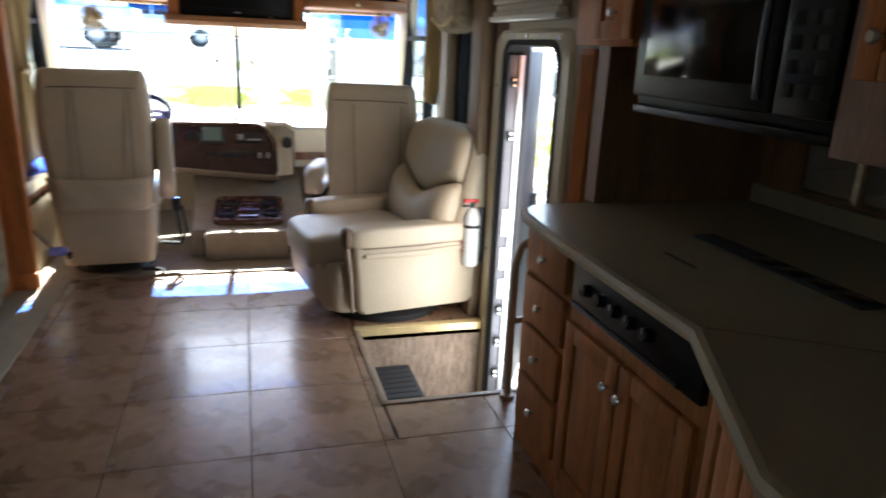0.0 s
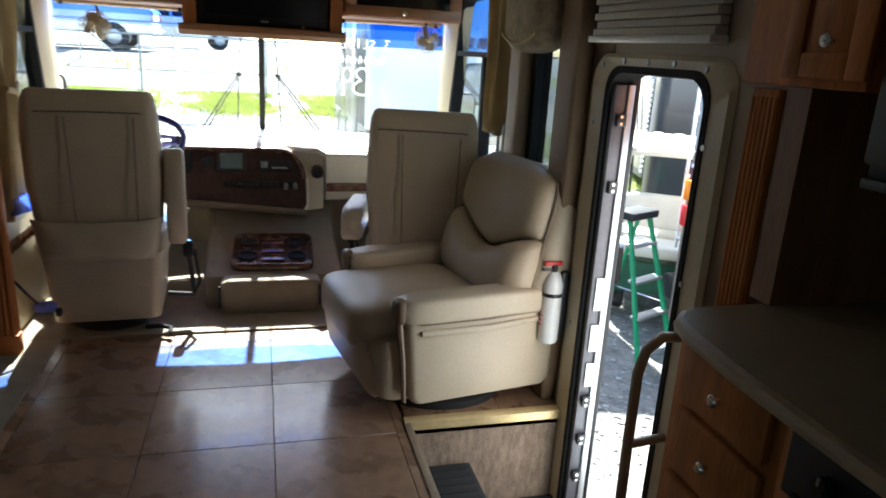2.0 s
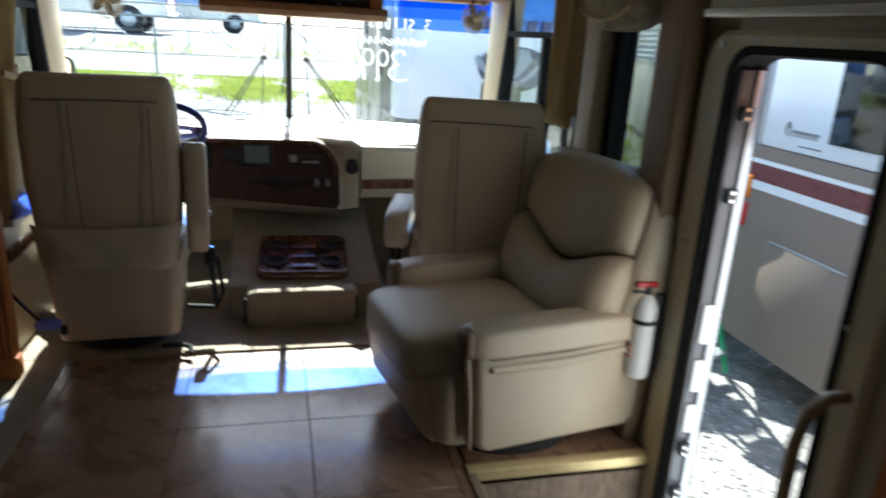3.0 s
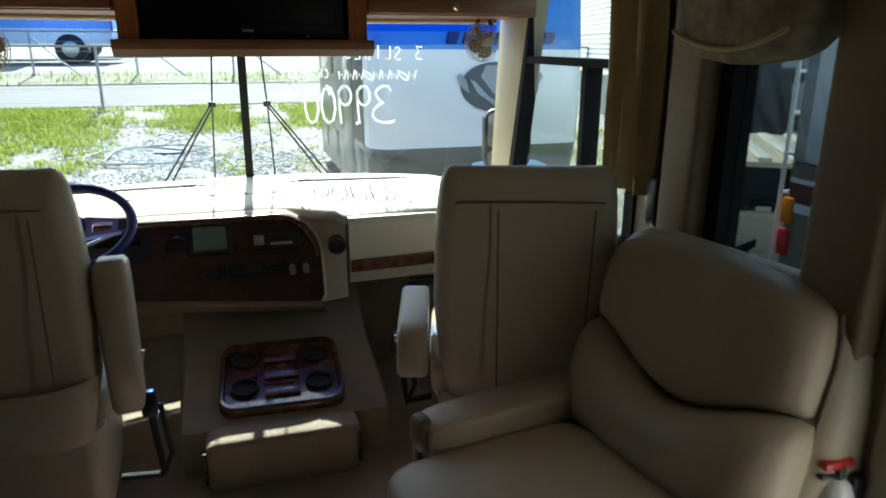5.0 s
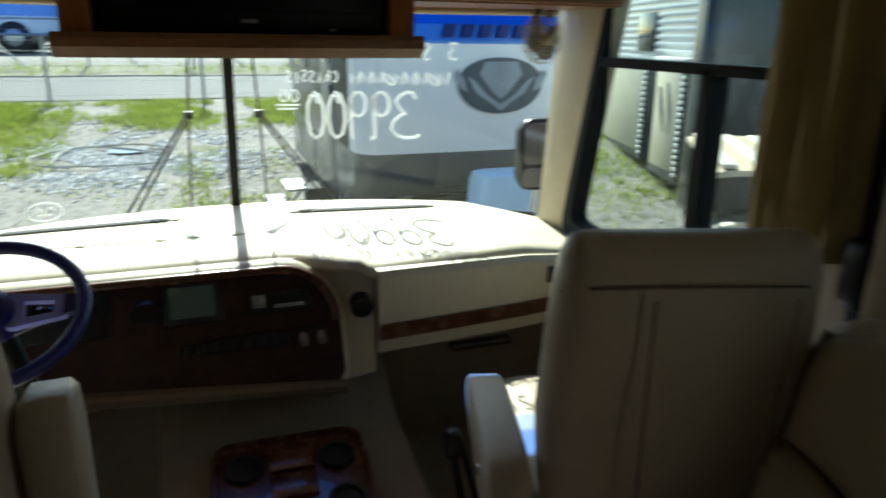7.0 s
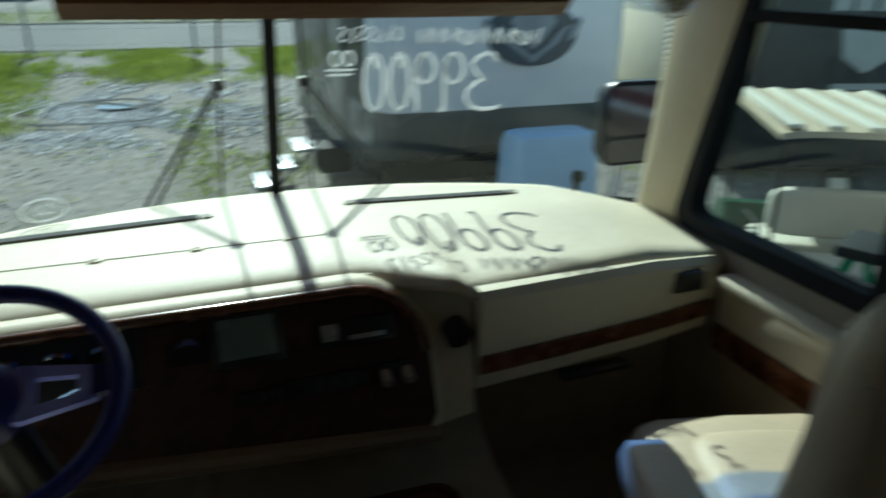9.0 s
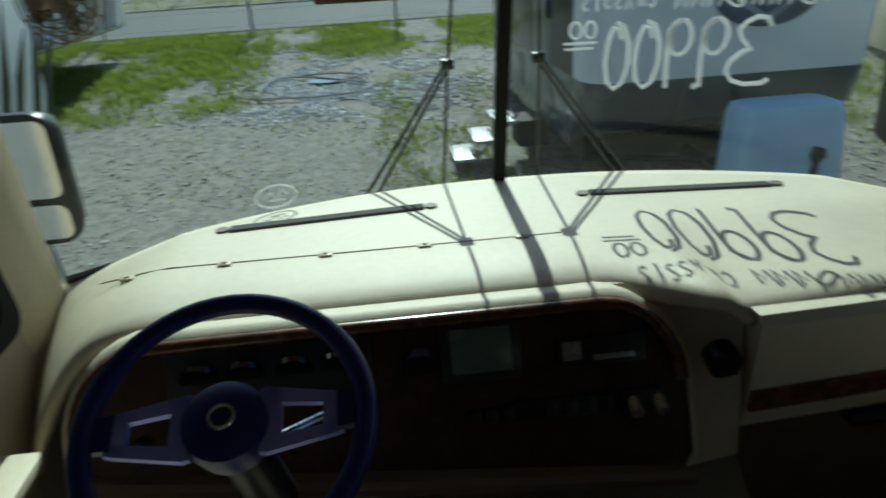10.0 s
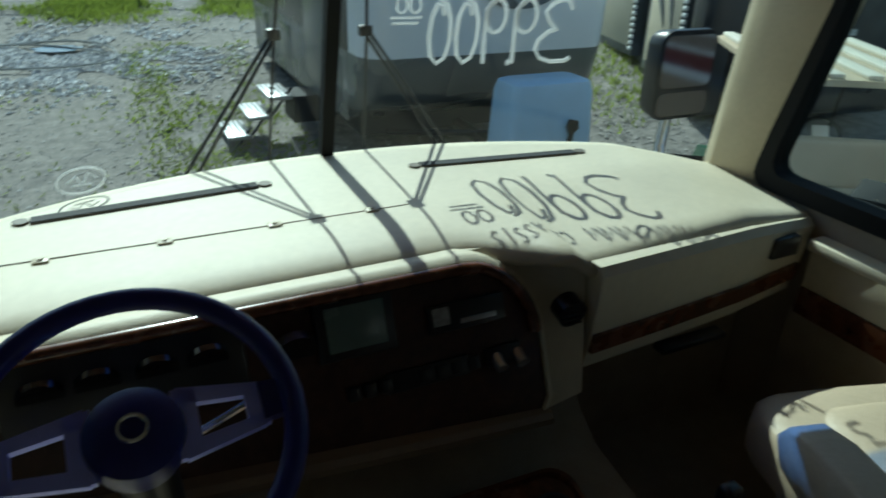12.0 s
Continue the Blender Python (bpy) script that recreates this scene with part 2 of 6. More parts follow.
def tube(bm, points, radius, sides=8, closed=False):
    """A round bar along points; radius may be a list."""
    pts = [Vector(p) for p in points]
    n = len(pts)
    rings = []
    ref = None
    for i, p in enumerate(pts):
        if closed:
            d = pts[(i + 1) % n] - pts[i - 1]
        else:
            d = pts[min(i + 1, n - 1)] - pts[max(i - 1, 0)]
        d.normalize()
        if ref is None:
            ref = d.orthogonal().normalized()
        a = (ref - d * ref.dot(d)).normalized()
        ref = a
        b = d.cross(a)
        r = radius[i] if isinstance(radius, (list, tuple)) else radius
        rings.append([bm.verts.new(p + (a * math.cos(2 * math.pi * k / sides) + b * math.sin(2 * math.pi * k / sides)) * r) for k in range(sides)])
    for i in range(n if closed else n - 1):
        q, w = rings[i], rings[(i + 1) % n]
        for k in range(sides):
            bm.faces.new((q[k], q[(k + 1) % sides], w[(k + 1) % sides], w[k]))
    if not closed:
        bm.faces.new(rings[0][::-1])
        bm.faces.new(rings[-1])


def T(points, radius, sides=8, closed=False):
    bm = bmesh.new()
    tube(bm, points, radius, sides, closed)
    return bm


def loft(bm, sections, cap=True, closed=True):
    """Joins rings of points of equal count."""
    rings = [[bm.verts.new(p) for p in s] for s in sections]
    n = len(rings[0])
    for q, w in zip(rings, rings[1:]):
        for k in range(n if closed else n - 1):
            bm.faces.new((q[k], q[(k + 1) % n], w[(k + 1) % n], w[k]))
    if cap:
        bm.faces.new(rings[0][::-1])
        bm.faces.new(rings[-1])
    return rings


def rounded(w, h, r, n=5):
    """Points of a rounded rectangle, centred."""
    r = min(r, w * 0.499, h * 0.499)
    out = []
    for cx, cy, a0 in ((w / 2 - r, h / 2 - r, 0), (-w / 2 + r, h / 2 - r, 90), (-w / 2 + r, -h / 2 + r, 180), (w / 2 - r, -h / 2 + r, 270)):
        for k in range(n + 1):
            a = radians(a0 + 90 * k / n)
            out.append((cx + r * math.cos(a), cy + r * math.sin(a)))
    return out


def pillow(bm, c, size, e=0.45, nu=20, nv=12, m=None):
    """A soft cushion: a box blown up into a rounded form."""
    def sp(v, p):
        return math.copysign(abs(v) ** p, v)
    rows = []
    vs = []
    for j in range(nv + 1):
        phi = -math.pi / 2 + math.pi * j / nv
        row = []
        for i in range(nu):
            th = 2 * math.pi * i / nu
            p = (c[0] + size[0] / 2 * sp(math.cos(phi), e) * sp(math.cos(th), e), c[1] + size[1] / 2 * sp(math.cos(phi), e) * sp(math.sin(th), e), c[2] + size[2] / 2 * sp(math.sin(phi), e * 1.2))
            row.append(bm.verts.new(p))
        rows.append(row)
        vs += row
    for a, b in zip(rows, rows[1:]):
        for i in range(nu):
            bm.faces.new((a[i], a[(i + 1) % nu], b[(i + 1) % nu], b[i]))
    bm.faces.new(rows[0][::-1])
    bm.faces.new(rows[-1])
    if m is not None:
        bmesh.ops.transform(bm, matrix=m, verts=vs)
    return vs


def P(c, size, e=0.45, m=None, nu=24, nv=14):
    bm = bmesh.new()
    pillow(bm, c, size, e, nu, nv, m)
    return bm


def prism(bm, outline, lo, hi, axis="z"):
    """A flat outline pushed from lo to hi along an axis."""
    def at(u, v, w):
        return {"z": (u, v, w), "y": (u, w, v), "x": (w, u, v)}[axis]
    a = [bm.verts.new(at(u, v, lo)) for u, v in outline]
    b = [bm.verts.new(at(u, v, hi)) for u, v in outline]
    n = len(a)
    for k in range(n):
        bm.faces.new((a[k], a[(k + 1) % n], b[(k + 1) % n], b[k]))
    bm.faces.new(a[::-1])
    bm.faces.new(b)


def wall_grid(bm, axis, at0, at1, u0, u1, z0, z1, holes):
    """A wall slab with rectangular openings (u0, u1, z0, z1) right through it."""
    us = sorted({u0, u1, *[h[0] for h in holes], *[h[1] for h in holes]})
    zs = sorted({z0, z1, *[h[2] for h in holes], *[h[3] for h in holes]})
    us = [u for u in us if u0 <= u <= u1]
    zs = [z for z in zs if z0 <= z <= z1]
    for a, b in zip(us, us[1:]):
        for c, d in zip(zs, zs[1:]):
            um, zm = (a + b) / 2, (c + d) / 2
            if any(h[0] < um < h[1] and h[2] < zm < h[3] for h in holes):
                continue
            if axis == "x":
                box(bm, (at0, a, c), (at1, b, d))
            else:
                box(bm, (a, at0, c), (b, at1, d))
    bmesh.ops.remove_doubles(bm, verts=bm.verts, dist=1e-5)


# ---- shell of the motorhome ----
HALF = 1.2          # half the inner width
ROOM = 2.05         # ceiling height
WELL = (0.53, 1.2, 2.21, 2.945)   # stairwell: x0, x1, y0, y1

# sub-floor, with the stairwell left open
bm = bmesh.new()
for lo, hi in (((-2.0, -3.2, -0.06), (0.53, 5.62, -0.008)), ((0.53, -3.2, -0.06), (1.2, 2.21, -0.008)), ((1.2, -3.2, -0.06), (1.85, 1.98, -0.008)), ((0.53, 2.945, -0.06), (1.2, 5.62, -0.008))):
    box(bm, lo, hi)
floor = structure("floor", bm, GROUT, "floor with stone-look tiles in dark joints")

bm = bmesh.new()
box(bm, (-2.0, -3.2, -0.008), (-0.945, 3.93, 0.008))
box(bm, (-HALF, 3.93, -0.008), (HALF, 5.6, 0.01))
structure("carpet_floor", bm, CARPET, "tan carpet along the sofa and round the cab seats")

bm = bmesh.new()
wall_grid(bm, "x", HALF, HALF + 0.055, 1.98, 5.22, -0.45, ROOM, [(2.24, 2.86, -0.45, 1.40), (3.13, 3.58, 0.72, 1.62), (3.98, 5.06, 0.79, 1.75)])
structure("wall_right", bm, WALL, "beige vinyl side wall with the entry door opening and windows")
bm = bmesh.new()
wall_grid(bm, "x", -HALF - 0.055, -HALF, 3.85, 5.22, -0.45, ROOM, [(4.0, 5.06, 0.79, 1.75)])
structure("wall_left", bm, WALL, "beige vinyl side wall beside the driver's seat")
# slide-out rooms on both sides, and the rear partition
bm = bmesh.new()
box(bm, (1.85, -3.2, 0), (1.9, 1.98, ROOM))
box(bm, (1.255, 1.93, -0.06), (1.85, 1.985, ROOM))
# wall colour darkened so that less light bounces round the room
structure("wall_kitchen", bm, SHADED_OAK, "kitchen slide-out wall, darkened to cut bounced light")
bm = bmesh.new()
wall_grid(bm, "x", -2.05, -2.0, -3.2, 3.85, 0, ROOM, [(-1.8, -0.1, 0.85, 1.6)])
box(bm, (-2.0, 3.8, 0), (-1.255, 3.85, ROOM))
structure("wall_sofa", bm, WALL, "beige wall behind the sofa")
# unseen partition, kept dark to lower the bounced light
bm = B((-2.05, -3.26, -0.06), (1.9, -3.2, ROOM))
structure("wall_rear", bm, SHADED_OAK, "unseen rear partition, darkened to cut bounced light")
bm = bmesh.new()
box(bm, (-2.05, -3.26, ROOM), (1.9, 1.985, ROOM + 0.05))
box(bm, (-2.05, 1.985, ROOM), (1.255, 3.85, ROOM + 0.05))
box(bm, (-1.255, 3.85, ROOM), (1.255, 5.12, ROOM + 0.05))
box(bm, (-0.75, 5.12, ROOM), (0.75, 5.34, ROOM + 0.05))
for sx in (-1, 1):
    prism(bm, [(sx * 0.75, 5.12), (sx * 0.75, 5.34), (sx * 1.255, 5.19), (sx * 1.255, 5.12)], ROOM, ROOM + 0.05)
structure("ceiling", bm, CEIL, "off-white vinyl ceiling")


def arc_y(x):
    """The windshield's line in plan."""
    return 5.66 - 0.42 * abs(x / 1.17) ** 2.2


def glass_y(x, z):
    """The windshield's inner face, which leans back most in the middle."""
    return arc_y(x) - (z - 0.76) * (0.29 - 0.16 * min(1.0, (x / 1.17) ** 2))


# front wall: below the dash and above the windshield
for name, z0, z1 in (("wall_front_lower", -0.45, 0.74), ("wall_front_header", 1.94, ROOM)):
    bm = bmesh.new()
    xs = [-1.255 + 2.51 * k / 24 for k in range(25)]
    rings = []
    for x in xs:
        y = glass_y(max(-1.17, min(1.17, x)), 1.97 if z0 > 1 else 0.76)
        rings.append([(x, y + 0.02, z0), (x, y + 0.07, z0), (x, y + 0.07, z1), (x, y + 0.02, z1)])
    loft(bm, rings)
    structure(name, bm, WALL, "body panel at the windshield")

# corner pillars between windshield and side windows
for s in (-1, 1):
    bm = bmesh.new()
    secs = []
    for z in (0.6, 1.0, 1.4, 1.97):
        f, r = -(z - 0.8) * 0.11, -(z - 0.8) * 0.25
        secs.append([(s * x, y + k, z) for x, y, k in ((1.158, 5.215, f), (1.19, 5.27, f), (1.258, 5.22, f), (1.258, 5.04, r), (1.202, 5.05, r), (1.178, 5.10, r))])
    loft(bm, secs)
    structure("pillar", bm, CREAM_PLASTIC, "cream pillar beside the windshield")

# ---- stairwell ----
bm = bmesh.new()
box(bm, (0.53, 2.945, -0.45), (1.2, 2.965, -0.009))
structure("stairwell_wall", bm, TWEED, "brown tweed carpet on the stairwell side")
bm = bmesh.new()
box(bm, (0.50, 2.2, -0.45), (0.53, 2.945, -0.009))
box(bm, (0.53, 2.19, -0.45), (1.2, 2.21, -0.009))
box(bm, (0.53, 2.21, -0.45), (0.80, 2.945, -0.215))
structure("stair_riser", bm, TWEED, "brown tweed carpet on the entry steps")
bm = B((0.8, 2.21, -0.45), (1.25, 2.945, -0.415))
structure("stair_floor", bm, TWEED, "carpeted lower entry step")
for x0, x1, z in ((0.545, 0.80, -0.215), (0.815, 1.185, -0.415)):
    sm = thing("step_mat", "black ribbed rubber mat on the entry step", "mat", group="step mats")
    part("mat_base", B((x0, 2.225, z), (x1, 2.93, z + 0.012), 0.004), BLACKMATT, sm)
    for k in range(14):
        part("rib", B((x0 + 0.02, 2.25 + k * 0.049, z + 0.012), (x1 - 0.02, 2.27 + k * 0.049, z + 0.016)), BLACKMATT, sm)
bm = bmesh.new()
prism(bm, [(2.925, -0.03), (2.925, 0.006), (2.935, 0.012), (2.965, 0.012), (2.975, 0.0), (2.975, -0.004), (2.94, -0.004), (2.938, -0.03)], 0.52, 1.195, "x")
structure("trim_nosing", bm, BRASS, "brass-coloured nosing along the stairwell edge")
bm = bmesh.new()
box(bm, (0.515, 2.2, -0.004), (0.545, 2.925, 0.007), 0.002)
box(bm, (0.515, 2.19, -0.004), (1.1, 2.215, 0.007), 0.002)
structure("trim_edge", bm, mat("tan_edging", (0.30, 0.22, 0.15), 0.45, vary=0.2), "tan edging round the stairwell")

# ---- windows ----
def window_x(name, s, y0, y1, z0, z1, label, splits=(), rail=None, lean=0.0):
    """A side window with a black frame, set in the wall at x = s * HALF."""
    w = tagged(new(name), label, "window", kind="structure")
    bm = bmesh.new()
    x0, x1 = s * (HALF - 0.012), s * (HALF + 0.06)
    f = 0.035
    out = [(y0 - 0.02, z0 - 0.03), (y1 + 0.02, z0 - 0.03), (y1 + 0.02 - lean, z1 + 0.02), (y0 - 0.02, z1 + 0.02)]
    inn = [(y0 + f, z0 + f * 0.6), (y1 - f, z0 + f * 0.6), (y1 - f - lean, z1 - f), (y0 + f, z1 - f)]
    def curve(c):
        pts = []
        for i, p in enumerate(c):
            a, b = Vector(c[i - 1]), Vector(c[(i + 1) % 4])
            p = Vector(p)
            d1, d2 = (a - p).normalized() * 0.07, (b - p).normalized() * 0.07
            for k in range(5):
                u = k / 4
                pts.append((p + d1) * (1 - u) ** 2 + p * 2 * u * (1 - u) + (p + d2) * u * u)
        return pts
    o, i_ = curve(out), curve(inn)
    loft(bm, [[(x0, *p) for p in o], [(x0, *p) for p in i_], [(x1, *p) for p in i_], [(x1, *p) for p in o], [(x0, *p) for p in o]], cap=False)
    part("window_frame", bm, RUBBER_SEAL, w)
    if rail:
        part("window_rail", B((x0 + s * 0.004, y0 + 0.02, rail - 0.015), (x1, y1 - 0.05, rail + 0.015)), RUBBER_SEAL, w)
    for y in splits:
        part("mullion", B((x0 + s * 0.004, y - 0.018, z0), (x1, y + 0.018, rail or z1)), RUBBER_SEAL, w)
    bm = bmesh.new()
    prism(bm, inn, s * (HALF + 0.025), s * (HALF + 0.029), "x")
    g = part("pane", bm, GLASS_SIDE if name == "window_1" else GLASS_GREY, w)
    g.visible_shadow = name == "window_3"
    return w


window_x("window_1", 1, 3.98, 5.06, 0.79, 1.75, "black-framed side window beside the passenger seat", (4.36,), 1.41, lean=0.2)
window_x("window_2", 1, 3.13, 3.58, 0.72, 1.62, "black-framed sliding window behind the recliner")
window_x("window_3", -1, 4.0, 5.06, 0.79, 1.75, "black-framed side window beside the driver", (), 1.41, lean=0.2)

w4 = tagged(new("window_4"), "plain side window over the sofa end", "window", kind="structure")
bm = bmesh.new()
for lo, hi in (((-2.06, -1.83, 0.82), (-1.985, -0.07, 0.875)), ((-2.06, -1.83, 1.575), (-1.985, -0.07, 1.63)), ((-2.06, -1.83, 0.875), (-1.985, -1.775, 1.575)), ((-2.06, -0.125, 0.875), (-1.985, -0.07, 1.575))):
    box(bm, lo, hi, 0.006)
part("window_frame", bm, RUBBER_SEAL, w4)
# pane of the unseen window, tinted to dim its daylight
part("pane", B((-2.03, -1.78, 0.87), (-2.026, -0.12, 1.58)), GLASS_DIM, w4)

windshield = tagged(new("windshield"), "two-part curved windshield with a black centre post", "windshield", kind="structure")
for k, (xa, xb) in enumerate(((-1.15, -0.016), (0.016, 1.15))):
    for z0, z1, m_ in ((0.76, 1.47, GLASS), (1.47, 1.53, GLASS_FADE), (1.53, 1.97, GLASS_TINT)):
        bm = bmesh.new()
        rings = []
        for i in range(13):
            x = xa + (xb - xa) * i / 12
            y0, y1 = glass_y(x, z0), glass_y(x, z1)
            rings.append([(x, y0, z0), (x, y0 + 0.005, z0), (x, y1 + 0.005, z1), (x, y1, z1)])
        loft(bm, rings)
        g = part("pane", bm, m_, windshield, "" if m_ is GLASS else "blue-tinted top band")
        g.visible_shadow = m_ is not GLASS
bm = bmesh.new()
loft(bm, [[(-0.019, 5.64 - dy, z), (0.019, 5.64 - dy, z), (0.015, 5.69 - dy, z), (-0.015, 5.69 - dy, z)] for z, dy in ((0.78, 0), (1.96, 0.345))])
part("centre_post", bm, RUBBER_SEAL, windshield)
bm = bmesh.new()
tube(bm, [(x, arc_y(x) + 0.0, 0.785) for x in [-1.16 + 2.32 * k / 30 for k in range(31)]], 0.012, 6)
part("seal", bm, RUBBER_SEAL, windshield)

# ---- dashboard ----
dash = thing("dashboard", "cream dashboard with burl-wood instrument face", "dashboard")


def dash_z(x, y):
    z = 0.825 - 0.02 * max(0, (y - 5.2)) - 0.05 * max(0.0, abs(x) - 0.9) / 0.3
    if x < 0.33:
        near = max(0.0, (5.17 - y) / 0.27)
        z += 0.012 * near * (1 - max(0.0, (x - 0.0) / 0.33))
        z -= 0.036 * max(0.0, (5.10 - y) / 0.195) ** 2 * max(0.0, min(1.0, (0.33 - x) / 0.25))
    else:
        z -= 0.035 * max(0.0, (5.2 - y) / 0.45)
    return z


bm = bmesh.new()
NX, NY = 60, 16
grid = []
for i in range(NX + 1):
    x = -1.185 + 2.37 * i / NX
    fr = 4.905 if x < 0.10 else (4.905 - 0.145 * min(1.0, (x - 0.10) / 0.22) ** 1.5 + 0.07 * max(0.0, (x - 0.35) / 0.8))
    if x < -0.85:
        fr = 4.905 - 0.02 * (-0.85 - x)
    row = []
    for j in range(NY + 1):
        y = fr + (arc_y(max(-1.17, min(1.17, x))) - 0.005 - fr) * j / NY
        z = dash_z(x, y)
        if j == 0:
            z -= 0.018
        if x < -0.95:
            z -= 0.25 * ((-0.95 - x) / 0.23) ** 2 * (1 - j / NY)
        row.append(bm.verts.new((x, y, z)))
    grid.append(row)
for i in range(NX):
    for j in range(NY):
        bm.faces.new((grid[i][j], grid[i + 1][j], grid[i + 1][j + 1], grid[i][j + 1]))
top = part("dash_top", bm, CREAM, dash, angle=60)
md = top.modifiers.new("thickness", "SOLIDIFY")
md.thickness, md.offset = 0.02, -1

# seam with clips across the top
part("seam", T([(x, 5.165 + 0.01 * x * x, dash_z(x, 5.17) + 0.001) for x in [-1.05 + 1.12 * k / 20 for k in range(21)]], 0.0018, 5), LEATHER_SEAM, dash)
for x in (-0.98, -0.75, -0.51, -0.27, -0.03):
    bm = B((x - 0.016, 5.15, dash_z(x, 5.16)), (x + 0.016, 5.175, dash_z(x, 5.16) + 0.006), 0.002)
    tube(bm, [(x, 5.162, dash_z(x, 5.16) + 0.004), (x, 5.162, dash_z(x, 5.16) + 0.010)], 0.006, 8)
    part("clip", bm, CREAM_PLASTIC, dash)
# defroster slots
for x0, x1, y0, y1 in ((-0.78, -0.25, 5.40, 5.445), (0.225, 0.725, 5.435, 5.37)):
    bm = bmesh.new()
    n = 14
    ring = []
    sect = []
    for i in range(n + 1):
        u = i / n
        x, y = x0 + (x1 - x0) * u, y0 + (y1 - y0) * u
        z = dash_z(x, y) + 0.003
        sect.append([(x, y - 0.019, z - 0.004), (x, y - 0.019, z + 0.002), (x, y + 0.019, z + 0.002), (x, y + 0.019, z - 0.004)])
    loft(bm, sect)
    for x, y in ((x0 - 0.02, y0), (x1 + 0.02, y1)):
        tube(bm, [(x, y, dash_z(x, y) - 0.004), (x, y, dash_z(x, y) + 0.006)], 0.018, 14)
    frame_ = part("defroster_slot", bm, mat("worn_brown_rim", (0.12, 0.10, 0.07), 0.6, vary=0.2), dash)
    sect = []
    for i in range(n + 1):
        u = i / n
        x, y = x0 + (x1 - x0) * u, y0 + (y1 - y0) * u
        z = dash_z(x, y) + 0.0055
        sect.append([(x, y - 0.0165, z - 0.003), (x, y - 0.0165, z + 0.0015), (x, y + 0.0165, z + 0.0015), (x, y + 0.0165, z - 0.003)])
    bm = bmesh.new()
    loft(bm, sect)
    part("grille", bm, BLACKMATT, frame_)


# instrument pod: rounded wood face in a cream shell
def pod_outline(grow=0.0, n=8):
    x0, x1, z0, z1, r = -1.03 - grow, 0.252 + grow, 0.44, 0.797 + grow, 0.175 + grow
    pts = [(x1 - 0.02, z0), (x1, z0 + 0.03)]
    for k in range(n + 1):
        a = math.pi / 2 * k / n
        pts.append((x1 - r + r * math.cos(a), z1 - r + r * math.sin(a)))
    for k in range(n + 1):
        a = math.pi / 2 + math.pi / 2 * k / n
        pts.append((x0 + r + r * math.cos(a), z1 - r + r * math.sin(a)))
    pts += [(x0, z0 + 0.14), (x0 + 0.02, z0 + 0.11)]
    return pts


def face_y(z):
    return 4.885 - (0.825 - z) * 0.42


bm = bmesh.new()
a, b = pod_outline(0.014), pod_outline(0.0)
loft(bm, [[(x, 5.16, min(z, 0.775)) for x, z in a], [(x, face_y(z) + 0.03, z - 0.006) for x, z in a], [(x, face_y(z) + 0.008, z - 0.003) for x, z in a], [(x, face_y(z) + 0.001, z) for x, z in b], [(x, face_y(z) + 0.03, z) for x, z in b]], cap=False)
part("pod_shell", bm, CREAM, dash, angle=50)
bm = bmesh.new()
loft(bm, [[(x, face_y(z) + 0.05, z) for x, z in b], [(x, face_y(z) + 0.012, z) for x, z in b]])
face = part("instrument_face", bm, FACEWOOD, dash, "dark burl-wood veneer")
part("wood_brow", T([(x, face_y(z) + 0.002, z) for x, z in pod_outline(-0.013)[2:-2]], 0.015, 10), BURL, face, "glossy red-brown wood edge")


def on_face(x, z, w, h, depth, material, name, bevel=0.004, parent=None):
    """A small fitting lying on the tilted instrument face."""
    tilt = math.degrees(math.atan(0.42))
    m = pose(x, face_y(z) + 0.010, z, tilt * -1 + 0, 0, 0)
    bm = B((-w / 2, -depth, -h / 2), (w / 2, 0.006, h / 2), bevel, 2, m)
    return part(name, bm, material, parent or face)


on_face(-0.185, 0.715, 0.17, 0.13, 0.010, BLACK, "screen_bezel")
on_face(-0.185, 0.715, 0.128, 0.095, 0.013, LCD, "lcd_screen", 0.002)
on_face(0.07, 0.69, 0.19, 0.062, 0.012, BLACK, "radio")
on_face(0.005, 0.695, 0.04, 0.04, 0.015, mat("pale_display", (0.27, 0.27, 0.26), 0.5, vary=0.3, scale=60), "radio_display", 0.002)
on_face(0.095, 0.678, 0.09, 0.012, 0.015, ALU, "radio_keys", 0.002)
for x in (-0.21, -0.175, -0.14):
    on_face(x, 0.585, 0.026, 0.03, 0.014, BLACK, "rocker_switch")
for x in (-0.05, -0.01, 0.03, 0.07):
    on_face(x, 0.585, 0.03, 0.032, 0.012, BLACK, "rocker_switch")
on_face(-0.04, 0.585, 0.2, 0.045, 0.008, BLACK, "switch_plate")
on_face(0.15, 0.585, 0.09, 0.045, 0.008, BLACK, "switch_plate")
for x in (0.13, 0.185):
    bm = T([(x, face_y(0.585) + 0.01, 0.585), (x, face_y(0.585) - 0.025, 0.573)], 0.014, 14)
    part("knob", bm, ALU, face)
bm = T([(-0.315, face_y(0.705) + 0.012, 0.705), (-0.315, face_y(0.705) - 0.008, 0.698)], 0.042, 24)
part("air_vent", bm, BLACK, face)
on_face(-0.62, 0.72, 0.42, 0.16, 0.012, BLACK, "gauge_panel", 0.02)
for x in (-0.76, -0.67, -0.57, -0.48):
    bm = T([(x, face_y(0.725) + 0.0, 0.725), (x, face_y(0.725) - 0.012, 0.720)], 0.038, 22)
    part("gauge", bm, SCREEN, face)
for x in (-0.93, -0.89):
    on_face(x, 0.60, 0.03, 0.03, 0.014, BLACK, "rocker_switch")
